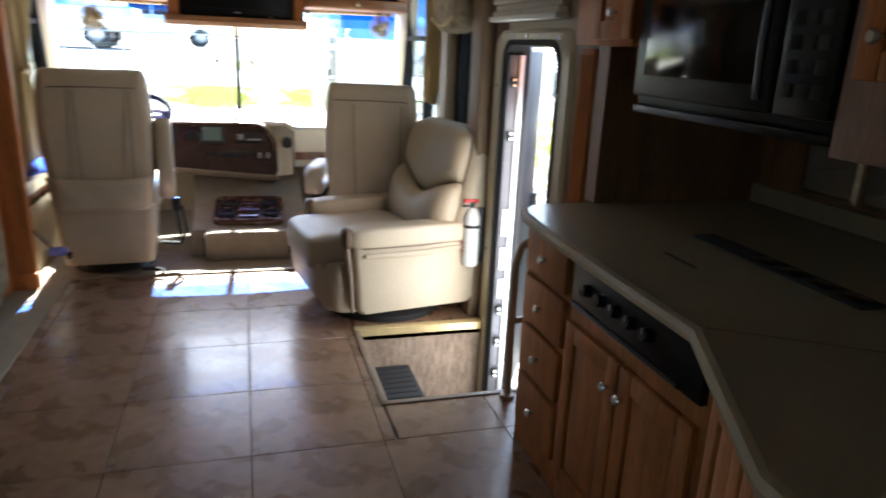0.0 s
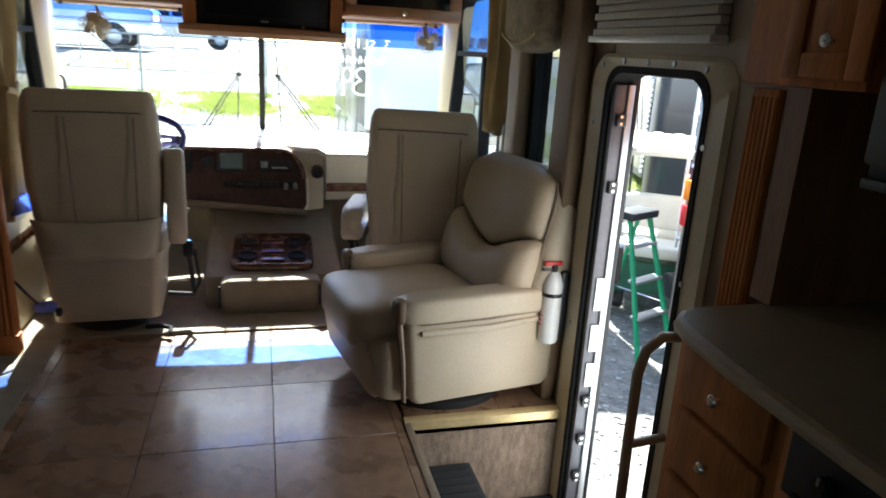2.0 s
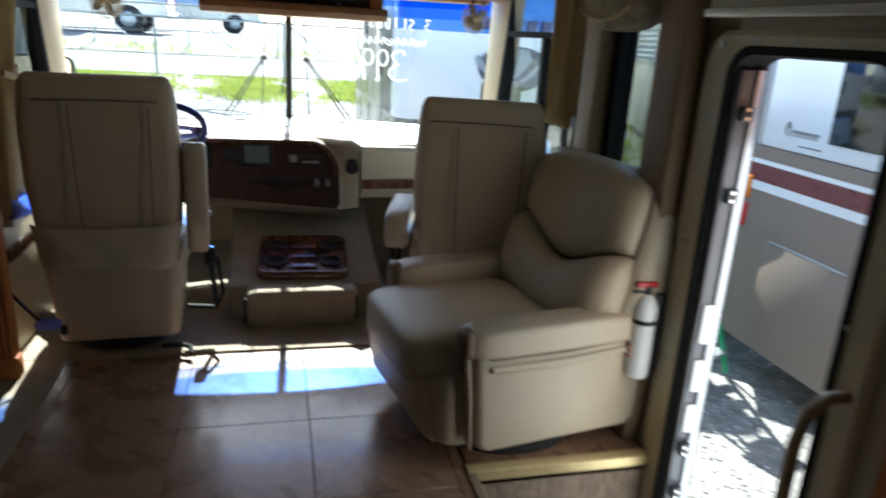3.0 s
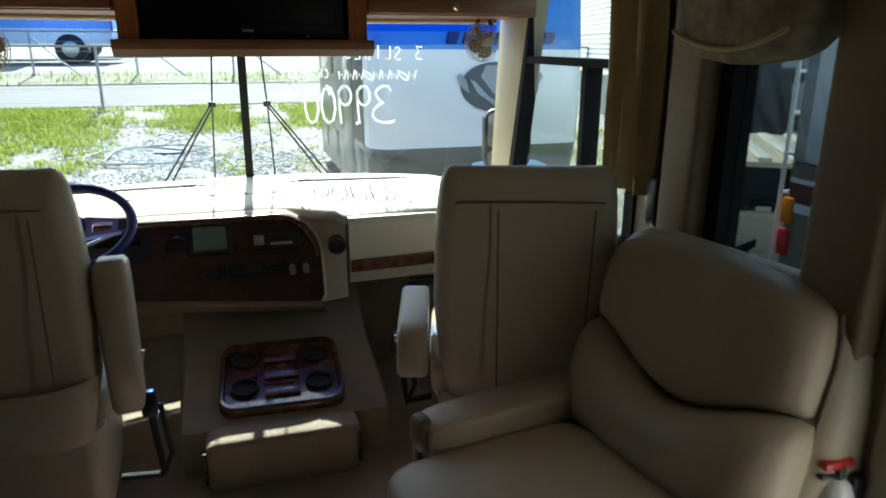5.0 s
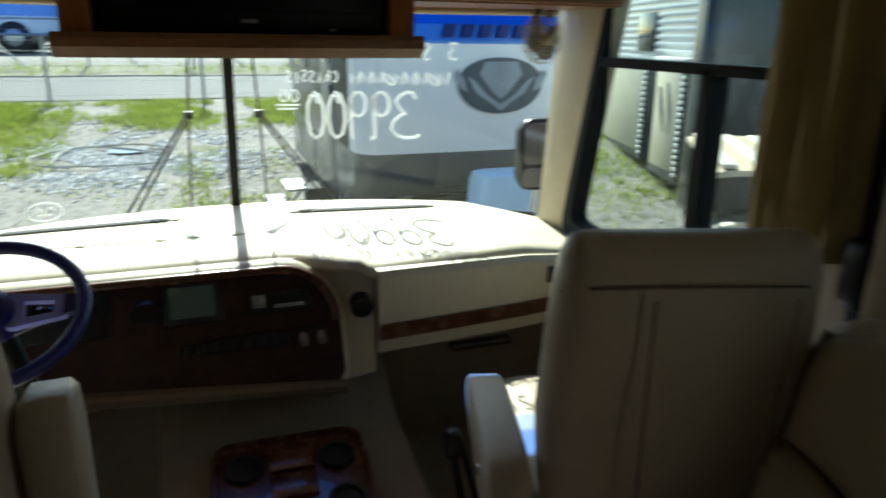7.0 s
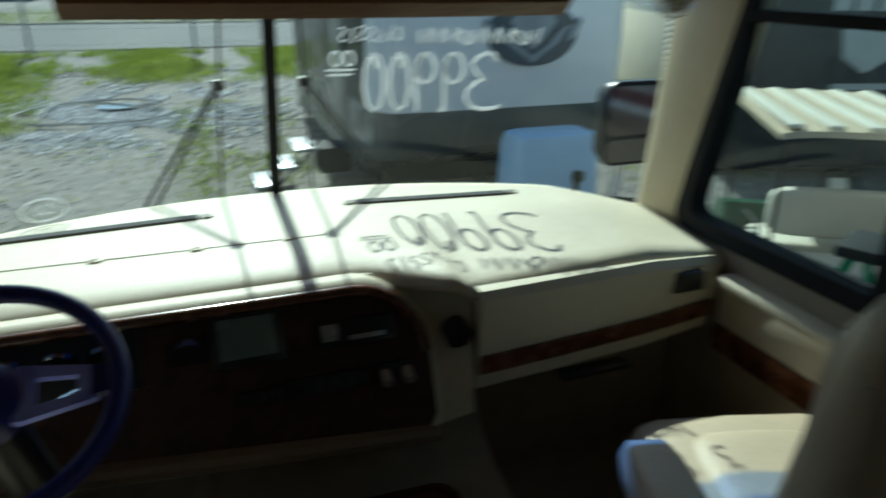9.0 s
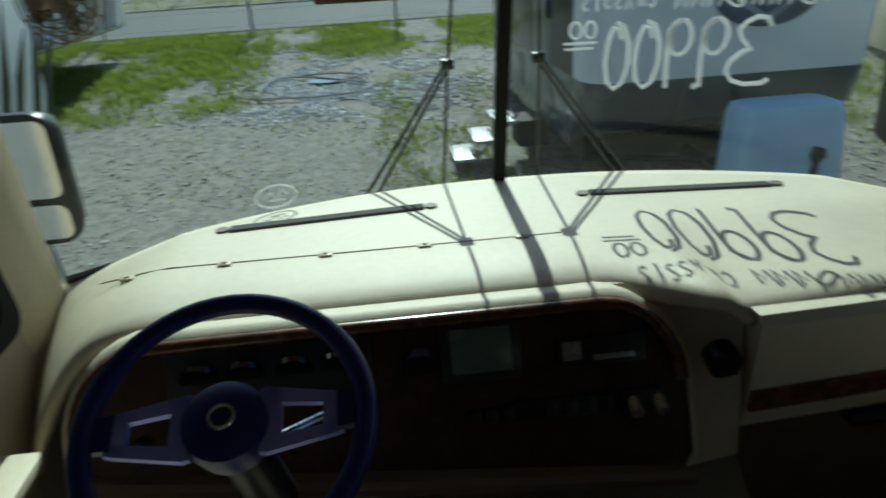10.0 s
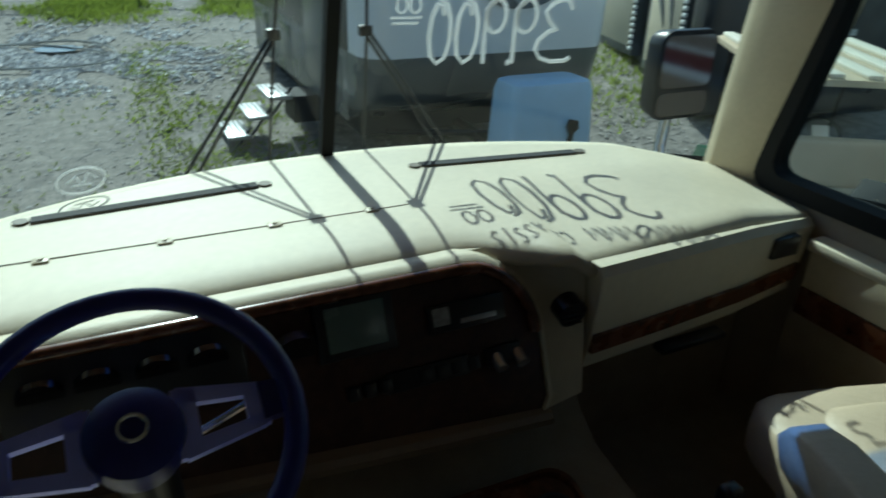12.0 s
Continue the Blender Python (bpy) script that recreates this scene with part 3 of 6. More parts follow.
# lower lip under the face
bm = bmesh.new()
rings = []
for k in range(17):
    u = k / 16
    x, z = -1.0 + 1.248 * u, 0.545 - 0.11 * u
    y = face_y(z) - 0.018 - 0.012 * math.sin(math.pi * u)
    rings.append([(x, y + 0.10, z - 0.028), (x, y + 0.012, z - 0.030), (x, y, z - 0.018), (x, y, z - 0.002), (x, y + 0.012, z + 0.008), (x, y + 0.10, z + 0.006)])
loft(bm, rings)
# cream-tan plastic darkened in its colour for the shade under the face
part("lower_lip", bm, mat("shaded_cream_plastic", (0.17, 0.125, 0.08), 0.55, vary=0.12), dash)
# side cheek with round air vent
bm = bmesh.new()
loft(bm, [[(0.09, 4.925, 0.80), (0.09, 4.925, 0.60), (0.09, 5.1, 0.60), (0.09, 5.15, 0.80)], [(0.248, 4.905, 0.80), (0.248, 4.735, 0.44), (0.248, 5.1, 0.44), (0.248, 5.15, 0.80)], [(0.36, 4.80, 0.782), (0.352, 4.742, 0.45), (0.352, 5.1, 0.45), (0.36, 5.15, 0.80)]])
part("cheek", bm, CREAM, dash, angle=60)
bm = T([(0.318, 4.81, 0.672), (0.316, 4.768, 0.664)], 0.036, 24)
vent = part("air_vent", bm, BLACK, dash)
bm = bmesh.new()
for k in range(5):
    z = 0.640 + k * 0.012
    box(bm, (0.290, 4.764, z), (0.342, 4.772, z + 0.004))
part("slats", bm, BLACKMATT, vent)
# passenger side: padded front, wood strip, grille
bm = bmesh.new()
loft(bm, [[(x, f + 0.004, z1), (x, f - 0.012, z1 - 0.02), (x, f + 0.0, 0.62), (x, f + 0.02, 0.50), (x, f + 0.05, 0.49), (x, f + 0.2, 0.49), (x, f + 0.2, z1)] for x, f, z1 in ((0.365, 4.75, 0.785), (0.6, 4.765, 0.782), (0.9, 4.79, 0.775), (1.185, 4.835, 0.74))])
pax = part("passenger_panel", bm, CREAM, dash)
bm = bmesh.new()
loft(bm, [[(x, f - 0.010, 0.605), (x, f - 0.004, 0.552), (x, f + 0.03, 0.552), (x, f + 0.03, 0.605)] for x, f in ((0.37, 4.752), (0.6, 4.767), (0.9, 4.792), (1.16, 4.83))])
part("wood_strip", bm, BURL, pax, "red-brown wood strip")
part("grille", B((0.985, 4.785, 0.665), (1.085, 4.83, 0.725), 0.004), BLACK, pax)
part("latch_slot", B((0.62, 4.758, 0.470), (0.84, 4.80, 0.488), 0.003), BLACK, pax)
# kick panel under the passenger dash
part("kick_panel", B((0.43, 5.0, 0.0), (1.18, 5.06, 0.5)), CARPET, dash)

# ---- steering wheel ----
sw = thing("steering_wheel", "steering wheel with slotted metal spokes, blue of tinted sunlight in its colour", "steering wheel", (-0.607, 4.455, 0.895), 0)
sw.matrix_basis = pose(-0.607, 4.455, 0.89, 30, 0, 0)
R = 0.20
part("rim", T([(R * math.cos(2 * math.pi * k / 48), R * math.sin(2 * math.pi * k / 48), 0) for k in range(48)], 0.0165, 12, True), BLUELIT_VINYL, sw)
bm = bmesh.new()
loft(bm, [[(r * math.cos(2 * math.pi * k / 28), r * math.sin(2 * math.pi * k / 28), z) for k in range(28)] for r, z in ((0.058, -0.05), (0.064, -0.01), (0.060, 0.012), (0.045, 0.022), (0.02, 0.025))])
hub = part("hub", bm, BLUELIT_VINYL, sw)
bm = bmesh.new()
tube(bm, [(0.017 * math.cos(2 * math.pi * k / 20), 0.017 * math.sin(2 * math.pi * k / 20), 0.027) for k in range(20)], 0.003, 6, True)
part("emblem_ring", bm, CHROME, hub)
for s in (-1, 1):
    bm = bmesh.new()
    def strip(ya0, yb0, ya1, yb1, x0=0.055, x1=0.16):
        box_pts = [[(s * x0, ya0, -0.012), (s * x0, yb0, -0.012), (s * x0, yb0, 0.002), (s * x0, ya0, 0.002)], [(s * x1, ya1, -0.012), (s * x1, yb1, -0.012), (s * x1, yb1, 0.002), (s * x1, ya1, 0.002)]]
        loft(bm, box_pts)
    strip(0.026, 0.050, 0.014, 0.031)
    strip(-0.050, -0.028, -0.031, -0.014)
    strip(-0.048, 0.048, -0.045, 0.045, 0.048, 0.078)
    strip(-0.031, 0.031, -0.029, 0.029, 0.138, 0.166)
    part("spoke", bm, SPOKE, sw)
    bm = bmesh.new()
    loft(bm, [[(s * 0.158, -0.024, -0.014), (s * 0.158, 0.03, -0.014), (s * 0.158, 0.03, 0.004), (s * 0.158, -0.024, 0.004)], [(s * 0.21, -0.02, -0.012), (s * 0.21, 0.026, -0.012), (s * 0.21, 0.026, 0.006), (s * 0.21, -0.02, 0.006)]])
    part("spoke_end", bm, BLUELIT_VINYL, sw)
part("column", T([(0, 0, -0.04), (0, 0, -0.12), (0.0, 0.0, -0.34)], [0.034, 0.04, 0.045], 18), DULLBLACK, sw)
part("stalk", T([(0.03, 0.0, -0.09), (0.15, 0.03, -0.06), (0.2, 0.045, -0.045)], [0.006, 0.006, 0.009], 8), CHROME, sw)

# ---- engine cover between the seats ----
dog = thing("engine_cover", "carpeted engine cover with a wooden cup-holder tray", "engine cover")
bm = bmesh.new()
prof = [(4.255, 0.0), (4.255, 0.185), (4.275, 0.20), (4.72, 0.275), (4.80, 0.33), (4.90, 0.44), (4.95, 0.46), (5.1, 0.46), (5.1, 0.0)]
loft(bm, [[(x, y + dy, z * k) for y, z in prof] for x, dy, k in ((-0.325, 0.04, 0.9), (-0.31, 0.0, 1.0), (0.41, 0.0, 1.0), (0.425, 0.03, 0.93))])
part("cover", bm, CARPET, dog, angle=50)
bm = bmesh.new()
pillow(bm, (0.03, 4.215, 0.095), (0.53, 0.135, 0.2), 0.22)
lid = part("front_lid", bm, CARPET, dog)
for x in (-0.235, 0.285):
    part("latch", T([(x, 4.15, 0.165), (x, 4.142, 0.12), (x, 4.145, 0.05)], 0.007, 8), BLACK, lid)
tray_m = pose(0.045, 4.49, 0.243, 9.2, 0, -2)
tray = bmesh.new()
pts = rounded(0.45, 0.42, 0.06)
loft(tray, [[(x, y, -0.01) for x, y in pts], [(x, y, 0.026) for x, y in pts], [(x * 0.975, y * 0.975, 0.034) for x, y in pts], [(x * 0.93, y * 0.93, 0.034) for x, y in pts], [(x * 0.91, y * 0.91, 0.020) for x, y in pts]])
bmesh.ops.transform(tray, matrix=tray_m, verts=tray.verts)
tray = part("cup_tray", tray, BURL, dog, "red-brown burl cup-holder tray")
for x in (-0.135, 0.135):
    for y in (0.09, -0.085):
        bm = bmesh.new()
        loft(bm, [[(x + r * math.cos(2 * math.pi * k / 22), y + r * math.sin(2 * math.pi * k / 22), z) for k in range(22)] for r, z in ((0.052, 0.018), (0.052, 0.036), (0.044, 0.036), (0.040, 0.021))])
        bmesh.ops.transform(bm, matrix=tray_m, verts=bm.verts)
        part("cup_holder", bm, BLACKMATT, tray)
for y0, y1 in ((0.06, 0.14), (-0.045, 0.045), (-0.15, -0.075)):
    bm = bmesh.new()
    box(bm, (-0.065, y0, 0.012), (0.065, y1, 0.033), 0.006)
    bmesh.ops.transform(bm, matrix=tray_m, verts=bm.verts)
    part("divider", bm, BURL, tray)


# ---- captain's chairs ----
def captain_chair(name, label, loc, rz, arms):
    """A swivel cab seat that faces local +y; its rear is towards -y."""
    c = thing(name, label, "seat", loc, rz, "cab seats")
    W = 0.575 if name == "driver_seat" else 0.545
    bm = bmesh.new()
    sect = []
    for z, y, w, d, r in ((0.38, 0.06, 0.43, 0.10, 0.04), (0.44, 0.045, W * 0.84, 0.15, 0.05), (0.56, 0.033, W * 0.94, 0.165, 0.06), (0.74, 0.02, W, 0.165, 0.06), (0.95, -0.01, W * 0.985, 0.15, 0.06), (1.06, -0.02, W * 0.96, 0.135, 0.06), (1.12, -0.025, W * 0.93, 0.11, 0.05), (1.15, -0.025, W * 0.88, 0.07, 0.03), (1.16, -0.025, W * 0.82, 0.03, 0.012)):
        sect.append([(px, py + y + 0.03, z) for px, py in rounded(w, d, r)])
    loft(bm, sect)
    part("backrest", bm, LEATHER, c, angle=70)
    # rear welts
    for x in (-0.085, 0.175):
        part("welt", T([(x + (z - 0.7) * 0.02 * (1 if x > 0 else -1), -0.061 - 0.015 * min(1, (z - 0.45) / 0.4) - (0.005 if z > 0.9 else 0), z) for z in (0.45, 0.6, 0.75, 0.9, 1.05)], 0.0028, 6), LEATHER_SEAM, c)
    part("welt", T([(-W * 0.47, -0.02, 1.05), (-0.2, -0.062, 1.068), (0.0, -0.064, 1.07), (0.2, -0.062, 1.068), (W * 0.47, -0.02, 1.05)], 0.003, 6), LEATHER_SEAM, c)
    if name == "driver_seat":
        bm = bmesh.new()
        rows = []
        for j in range(7):
            v = j / 6
            z = 0.40 + 0.19 * v
            rows.append([(u * W * (0.42 + 0.055 * v), -0.063 - 0.010 * (1 - abs(u) ** 4) - 0.012 * math.sin(v * math.pi) * (1 - u * u) + 0.03 * abs(u) ** 8 + 0.004 * math.sin(u * 9 + j), z - 0.012 * (1 - u * u) * v) for u in [-1 + k / 8 for k in range(17)]])
        loft(bm, rows, cap=False, closed=False)
        pocket = part("seat_pocket", bm, LEATHER, c, "loose pocket across the lower back", angle=70)
        md = pocket.modifiers.new("thickness", "SOLIDIFY")
        md.thickness = 0.006
    bm = bmesh.new()
    pillow(bm, (0, 0.365, 0.435), (0.575, 0.66, 0.17), 0.32)
    cushion = part("seat_cushion", bm, LEATHER, c)
    bm = bmesh.new()
    pillow(bm, (0, 0.36, 0.475), (0.36, 0.5, 0.12), 0.4)
    part("centre_pad", bm, LEATHER, cushion)
    bm = bmesh.new()
    pillow(bm, (0, 0.125, 0.80), (0.40, 0.10, 0.58), 0.4)
    part("back_pad", bm, LEATHER, c)
    bm = bmesh.new()
    loft(bm, [[(px, py + 0.27, z) for px, py in rounded(w, d, 0.05)] for z, w, d in ((0.07, 0.47, 0.5), (0.2, 0.49, 0.52), (0.41, 0.52, 0.56))])
    part("skirt", bm, LEATHER, c, angle=60)
    part("pedestal", T([(0, 0.27, 0.006), (0, 0.27, 0.03), (0, 0.27, 0.09)], [0.22, 0.2, 0.16], 20), BLACK, c)
    for s in arms:
        bm = bmesh.new()
        prof_ = [(-0.06, 0.55), (-0.03, 0.51), (0.05, 0.50), (0.34, 0.545), (0.41, 0.565), (0.435, 0.61), (0.41, 0.65), (0.35, 0.665), (0.04, 0.665), (-0.05, 0.64)] if s < 0 and name == "passenger_seat" else [(0.0, 0.45), (0.08, 0.46), (0.105, 0.58), (0.115, 0.84), (0.09, 0.895), (0.0, 0.905), (-0.035, 0.87), (-0.03, 0.6)]
        x0 = s * 0.29
        x1 = s * (0.385 if name == "passenger_seat" else 0.375)
        secs = []
        for x, k in ((x0, 0.93), (x0 + s * 0.012, 1.0), (x1 - s * 0.012, 1.0), (x1, 0.93)):
            cy = sum(p[0] for p in prof_) / len(prof_)
            cz = sum(p[1] for p in prof_) / len(prof_)
            secs.append([(x, cy + (p[0] - cy) * k, cz + (p[1] - cz) * k) for p in prof_])
        loft(bm, secs)
        arm = part("armrest", bm, LEATHER, c, angle=70)
        part("recline_knob", T([(x1, 0.06, 0.60), (x1 + s * 0.012, 0.06, 0.60)], 0.012, 12), CHROME, arm)
    return c


captain_chair("passenger_seat", "beige leather cab seat with dark welts, facing the dash", (0.746, 3.815, -0.02), -16, (-1,))
captain_chair("driver_seat", "beige leather driver's seat with a raised armrest", (-0.735, 3.93, 0.012), 3, (1,))

# ---- swivel recliner ----
rec = thing("recliner", "beige leather swivel recliner with a padded wavy back", "armchair", (0.735, 3.32, 0.0), 190)
part("base_ring", T([(0, 0, 0.0), (0, 0, 0.03), (0, 0, 0.06)], [0.31, 0.31, 0.24], 32), BLACKMATT, rec)
bm = bmesh.new()
loft(bm, [[(px + cx, py, z) for px, py in rounded(w, d, 0.06)] for z, w, d, cx in ((0.085, 0.66, 0.60, 0.03), (0.11, 0.70, 0.62, 0.035), (0.3, 0.74, 0.62, 0.045), (0.34, 0.70, 0.6, 0.04))])
part("body", bm, LEATHER, rec, angle=60)
bm = bmesh.new()
pillow(bm, (0.17, 0, 0.375), (0.62, 0.54, 0.19), 0.3)
part("seat_cushion", bm, LEATHER, rec)
bm = bmesh.new()
secs = []
for x, h0, h1, k in ((0.375, 0.10, 0.30, 1.0), (0.415, 0.09, 0.33, 1.0), (0.44, 0.11, 0.335, 0.96), (0.452, 0.14, 0.31, 0.9)):
    secs.append([(x - (h1 - z) * 0.16, y * k, z) for y, z in ((-0.265, h0), (0.265, h0), (0.275, (h0 + h1) / 2), (0.265, h1), (-0.265, h1), (-0.275, (h0 + h1) / 2))])
loft(bm, secs)
part("footrest_panel", bm, LEATHER, rec, angle=60)
for s in (-1, 1):
    bm = bmesh.new()
    loft(bm, [[(px - 0.05 + z * 0.02, s * 0.325 + py, z) for px, py in rounded(w, d, 0.035)] for z, w, d in ((0.09, 0.60, 0.085), (0.12, 0.65, 0.1), (0.44, 0.69, 0.105), (0.455, 0.66, 0.09))])
    arm = part("arm", bm, LEATHER, rec, angle=60)
    bm = bmesh.new()
    pillow(bm, (-0.03, s * 0.325, 0.475), (0.70, 0.14, 0.105), 0.34)
    part("arm_pad", bm, LEATHER, arm)
    part("welt", T([(-0.36, s * 0.380, 0.435), (-0.05, s * 0.386, 0.425), (0.24, s * 0.384, 0.43), (0.295, s * 0.362, 0.44)], 0.0045, 6), LEATHER_SEAM, arm)
    part("arm_fold", T([(-0.34, s * 0.374, 0.40), (-0.05, s * 0.380, 0.385), (0.24, s * 0.378, 0.392)], [0.012, 0.017, 0.012], 8), LEATHER, arm)
    part("front_tie", P((0.315, s * 0.335, 0.475), (0.05, 0.085, 0.10), 0.6), STRAP, arm, "brown worn arm end")
    part("front_strap", T([(0.322, s * 0.352, 0.44), (0.308, s * 0.366, 0.28), (0.296, s * 0.366, 0.11)], [0.015, 0.012, 0.009], 8), STRAP, arm, "brown strap down the arm front")
back_m = pose(-0.245, 0, 0.40, 0, -13, 0)
bm = bmesh.new()
loft(bm, [[(px + cx, py, z) for px, py in rounded(d, w, 0.07, 6)] for z, w, d, cx in ((-0.05, 0.66, 0.19, -0.06), (0.06, 0.77, 0.22, -0.07), (0.2, 0.80, 0.23, -0.07), (0.38, 0.79, 0.21, -0.065), (0.49, 0.76, 0.19, -0.055), (0.56, 0.70, 0.16, -0.05), (0.59, 0.61, 0.11, -0.045), (0.60, 0.48, 0.04, -0.045))])
bmesh.ops.transform(bm, matrix=back_m, verts=bm.verts)
back = part("backrest", bm, LEATHER, rec, angle=75)


def wave(u):
    """Height of the wavy seam across the back, u from -1 to 1."""
    return 0.245 - 0.055 * math.cos(u * math.pi) + 0.02 * u * 0


for name, up in (("lumbar_pad", False), ("head_pad", True)):
    bm = bmesh.new()
    rows = []
    N, M = 22, 12
    for i in range(N + 1):
        u = -1 + 2 * i / N
        row = []
        for j in range(M + 1):
            v = j / M
            top_z = 0.60 - 0.055 * abs(u) ** 3.2
            z0, z1 = (wave(u) + 0.004, top_z) if up else (0.0, wave(u) - 0.004)
            z = z0 + (z1 - z0) * v
            puff = (1 - abs(u) ** 6) * (1 - abs(2 * v - 1) ** 4)
            half = 0.352 - 0.03 * max(0.0, (z - 0.42) / 0.15) ** 2
            row.append(bm.verts.new((0.035 + (0.075 if up else 0.105) * puff ** 0.6, u * half, z)))
        rows.append(row)
    for a_, b_ in zip(rows, rows[1:]):
        for j in range(M):
            bm.faces.new((a_[j], b_[j], b_[j + 1], a_[j + 1]))
    bmesh.ops.transform(bm, matrix=back_m, verts=bm.verts)
    pad = part(name, bm, LEATHER, back, angle=80)
    md = pad.modifiers.new("thickness", "SOLIDIFY")
    md.thickness, md.offset = 0.02, -1
bm = T([back_m @ Vector((0.05, 0.352 * (-1 + 2 * k / 24), wave(-1 + 2 * k / 24))) for k in range(25)], 0.007, 6)
part("welt", bm, LEATHER_SEAM, back)
for s in (-1, 1):
    bm = T([back_m @ Vector((0.035, s * (0.356 - 0.03 * max(0, (z - 0.42) / 0.15) ** 2), z)) for z in (0.0, 0.12, 0.25, 0.36, 0.44, 0.5, 0.55)], 0.005, 6)
    part("welt", bm, LEATHER_SEAM, back)

# ---- overhead cabinets in front ----
tvc = thing("tv_cabinet", "oak overhead cabinet holding a black television", "cabinet")
bm = bmesh.new()
box(bm, (-0.40, 4.62, 1.47), (-0.335, 5.17, ROOM))
box(bm, (0.375, 4.62, 1.47), (0.44, 5.17, ROOM))
box(bm, (-0.335, 4.63, 1.93), (0.375, 5.17, ROOM))
box(bm, (-0.335, 4.9, 1.47), (0.375, 5.17, 1.93))
part("body", bm, OAK, tvc)
bm = bmesh.new()
loft(bm, [[(x, 4.585 - 0.03 * (1 - (abs(x - 0.02) / 0.42) ** 2) + dy, z) for dy, z in ((0.0, 1.455), (0.0, 1.475), (0.012, 1.487), (0.59, 1.487), (0.59, 1.43), (0.03, 1.43))] for x in [-0.42 + 0.88 * k / 16 for k in range(17)]])
part("bottom_board", bm, OAK_X, tvc)
tv = thing("television", "black flat television set into the cabinet", "television", (0.02, 4.66, 1.69))
part("bezel", B((-0.345, -0.01, -0.215), (0.345, 0.2, 0.225), 0.01), DULLBLACK, tv)
part("screen", B((-0.31, -0.014, -0.15), (0.31, 0.0, 0.205), 0.003), mat("matt_tv_screen", (0.006, 0.006, 0.007), 0.4, vary=0.1, spec=0.2), tv)
part("badge", B((-0.02, -0.015, -0.178), (0.02, -0.008, -0.168), 0.002), ALU, tv)
part("led", B((0.2, -0.015, -0.195), (0.215, -0.008, -0.188), 0.001), ALU, tv)
for s in (-1, 1):
    xa, xb = (0.455, 1.16) if s > 0 else (-1.16, -0.415)
    c = thing("overhead_cabinet", "oak overhead cabinet with a dark glass door", "cabinet", group="front overhead cabinets")
    bm = bmesh.new()
    xi, xo = (xa, xb) if s > 0 else (xb, xa)
    prism(bm, [(xi, 4.74), (xo, 4.74), (xo, 4.97), (xi + (xo - xi) * 0.6, 5.17), (xi, 5.25)], 1.602, ROOM)
    part("body", bm, OAK, c)
    # board added behind the cabinet up to the glass, to shade the wheel
    bm = bmesh.new()
    back = [(xi + (xo - xi) * k / 6, glass_y(xi + (xo - xi) * k / 6, 1.6) - 0.03) for k in range(7)]
    prism(bm, [(xo, 4.74), (xi, 4.74)] + back, 1.58, 1.6)
    part("bottom_board", bm, OAK_X, c)
    door = bmesh.new()
    for lo, hi in (((xa + 0.01, 4.715, 1.585), (xb - 0.01, 4.738, 1.645)), ((xa + 0.01, 4.715, 1.95), (xb - 0.01, 4.738, 2.02)), ((xa + 0.01, 4.715, 1.645), (xa + 0.075, 4.738, 1.95)), ((xb - 0.075, 4.715, 1.645), (xb - 0.01, 4.738, 1.95))):
        box(door, lo, hi, 0.005)
    door = part("door", door, OAK_X, c)
    part("pane", B((xa + 0.07, 4.725, 1.64), (xb - 0.07, 4.735, 1.955)), SCREEN, door, "dark glass")
    xm = (xa + xb) / 2
    part("knob", T([(xm, 4.717, 1.612), (xm, 4.70, 1.612), (xm, 4.692, 1.612)], [0.006, 0.013, 0.009], 12), NICKEL, door)
# curtain rail cover and valances along the right side
for name, y0, y1, z0, mt, lab in (("curtain_valance", 3.2, 3.62, 1.43, FLORAL, "padded floral fabric valance over the window"), ("wide_valance", 2.38, 3.0, 1.61, FLORAL, "padded floral fabric valance beside the entry")):
    v = thing(name, lab, "valance")
    bm = bmesh.new()
    pillow(bm, (1.115, (y0 + y1) / 2, z0 + 0.2), (0.16, y1 - y0, 0.40), 0.28)
    for vv in bm.verts:
        u = (vv.co.y - y0) / (y1 - y0) * 2 - 1
        if vv.co.z < z0 + 0.2:
            vv.co.z += 0.05 * u * u
    part("padding", bm, mt, v)
    part("top_board", B((1.03, y0, z0 + 0.40), (1.2, y1, z0 + 0.43)), OAK, v)
    part("piping", T([(1.035, y0 + (y1 - y0) * (0.04 + 0.92 * k / 16), z0 + 0.035 + 0.05 * (2 * (0.04 + 0.92 * k / 16) - 1) ** 2) for k in range(17)], 0.006, 6), CURTAIN, v)

# ---- entry door, frame and fittings ----
fr = tagged(new("door_frame"), "cream rounded frame round the entry opening with screws", "door frame", kind="structure")


def door_ring(x, y0, y1, z0, z1, r=0.09, n=6):
    cy, cz = (y0 + y1) / 2, (z0 + z1) / 2
    return [(x, cy + u, cz + v) for u, v in rounded(y1 - y0, z1 - z0, r, n)]


bm = bmesh.new()
o0, o1 = door_ring(1.197, 2.165, 2.985, -0.5, 1.445), door_ring(1.182, 2.18, 2.97, -0.5, 1.43)
i1, i0 = door_ring(1.182, 2.265, 2.85, -0.46, 1.395), door_ring(1.262, 2.265, 2.85, -0.46, 1.395)
loft(bm, [o0, o1, i1, i0], cap=False)
part("frame_panel", bm, CREAM_PLASTIC, fr)
bm = bmesh.new()
s0, s1 = door_ring(1.178, 2.253, 2.862, -0.47, 1.405), door_ring(1.178, 2.277, 2.838, -0.45, 1.382)
s2, s3 = door_ring(1.27, 2.283, 2.832, -0.45, 1.376), door_ring(1.27, 2.253, 2.862, -0.47, 1.405)
loft(bm, [s0, s1, s2, s3, s0], cap=False)
part("rubber_seal", bm, RUBBER_SEAL, fr)
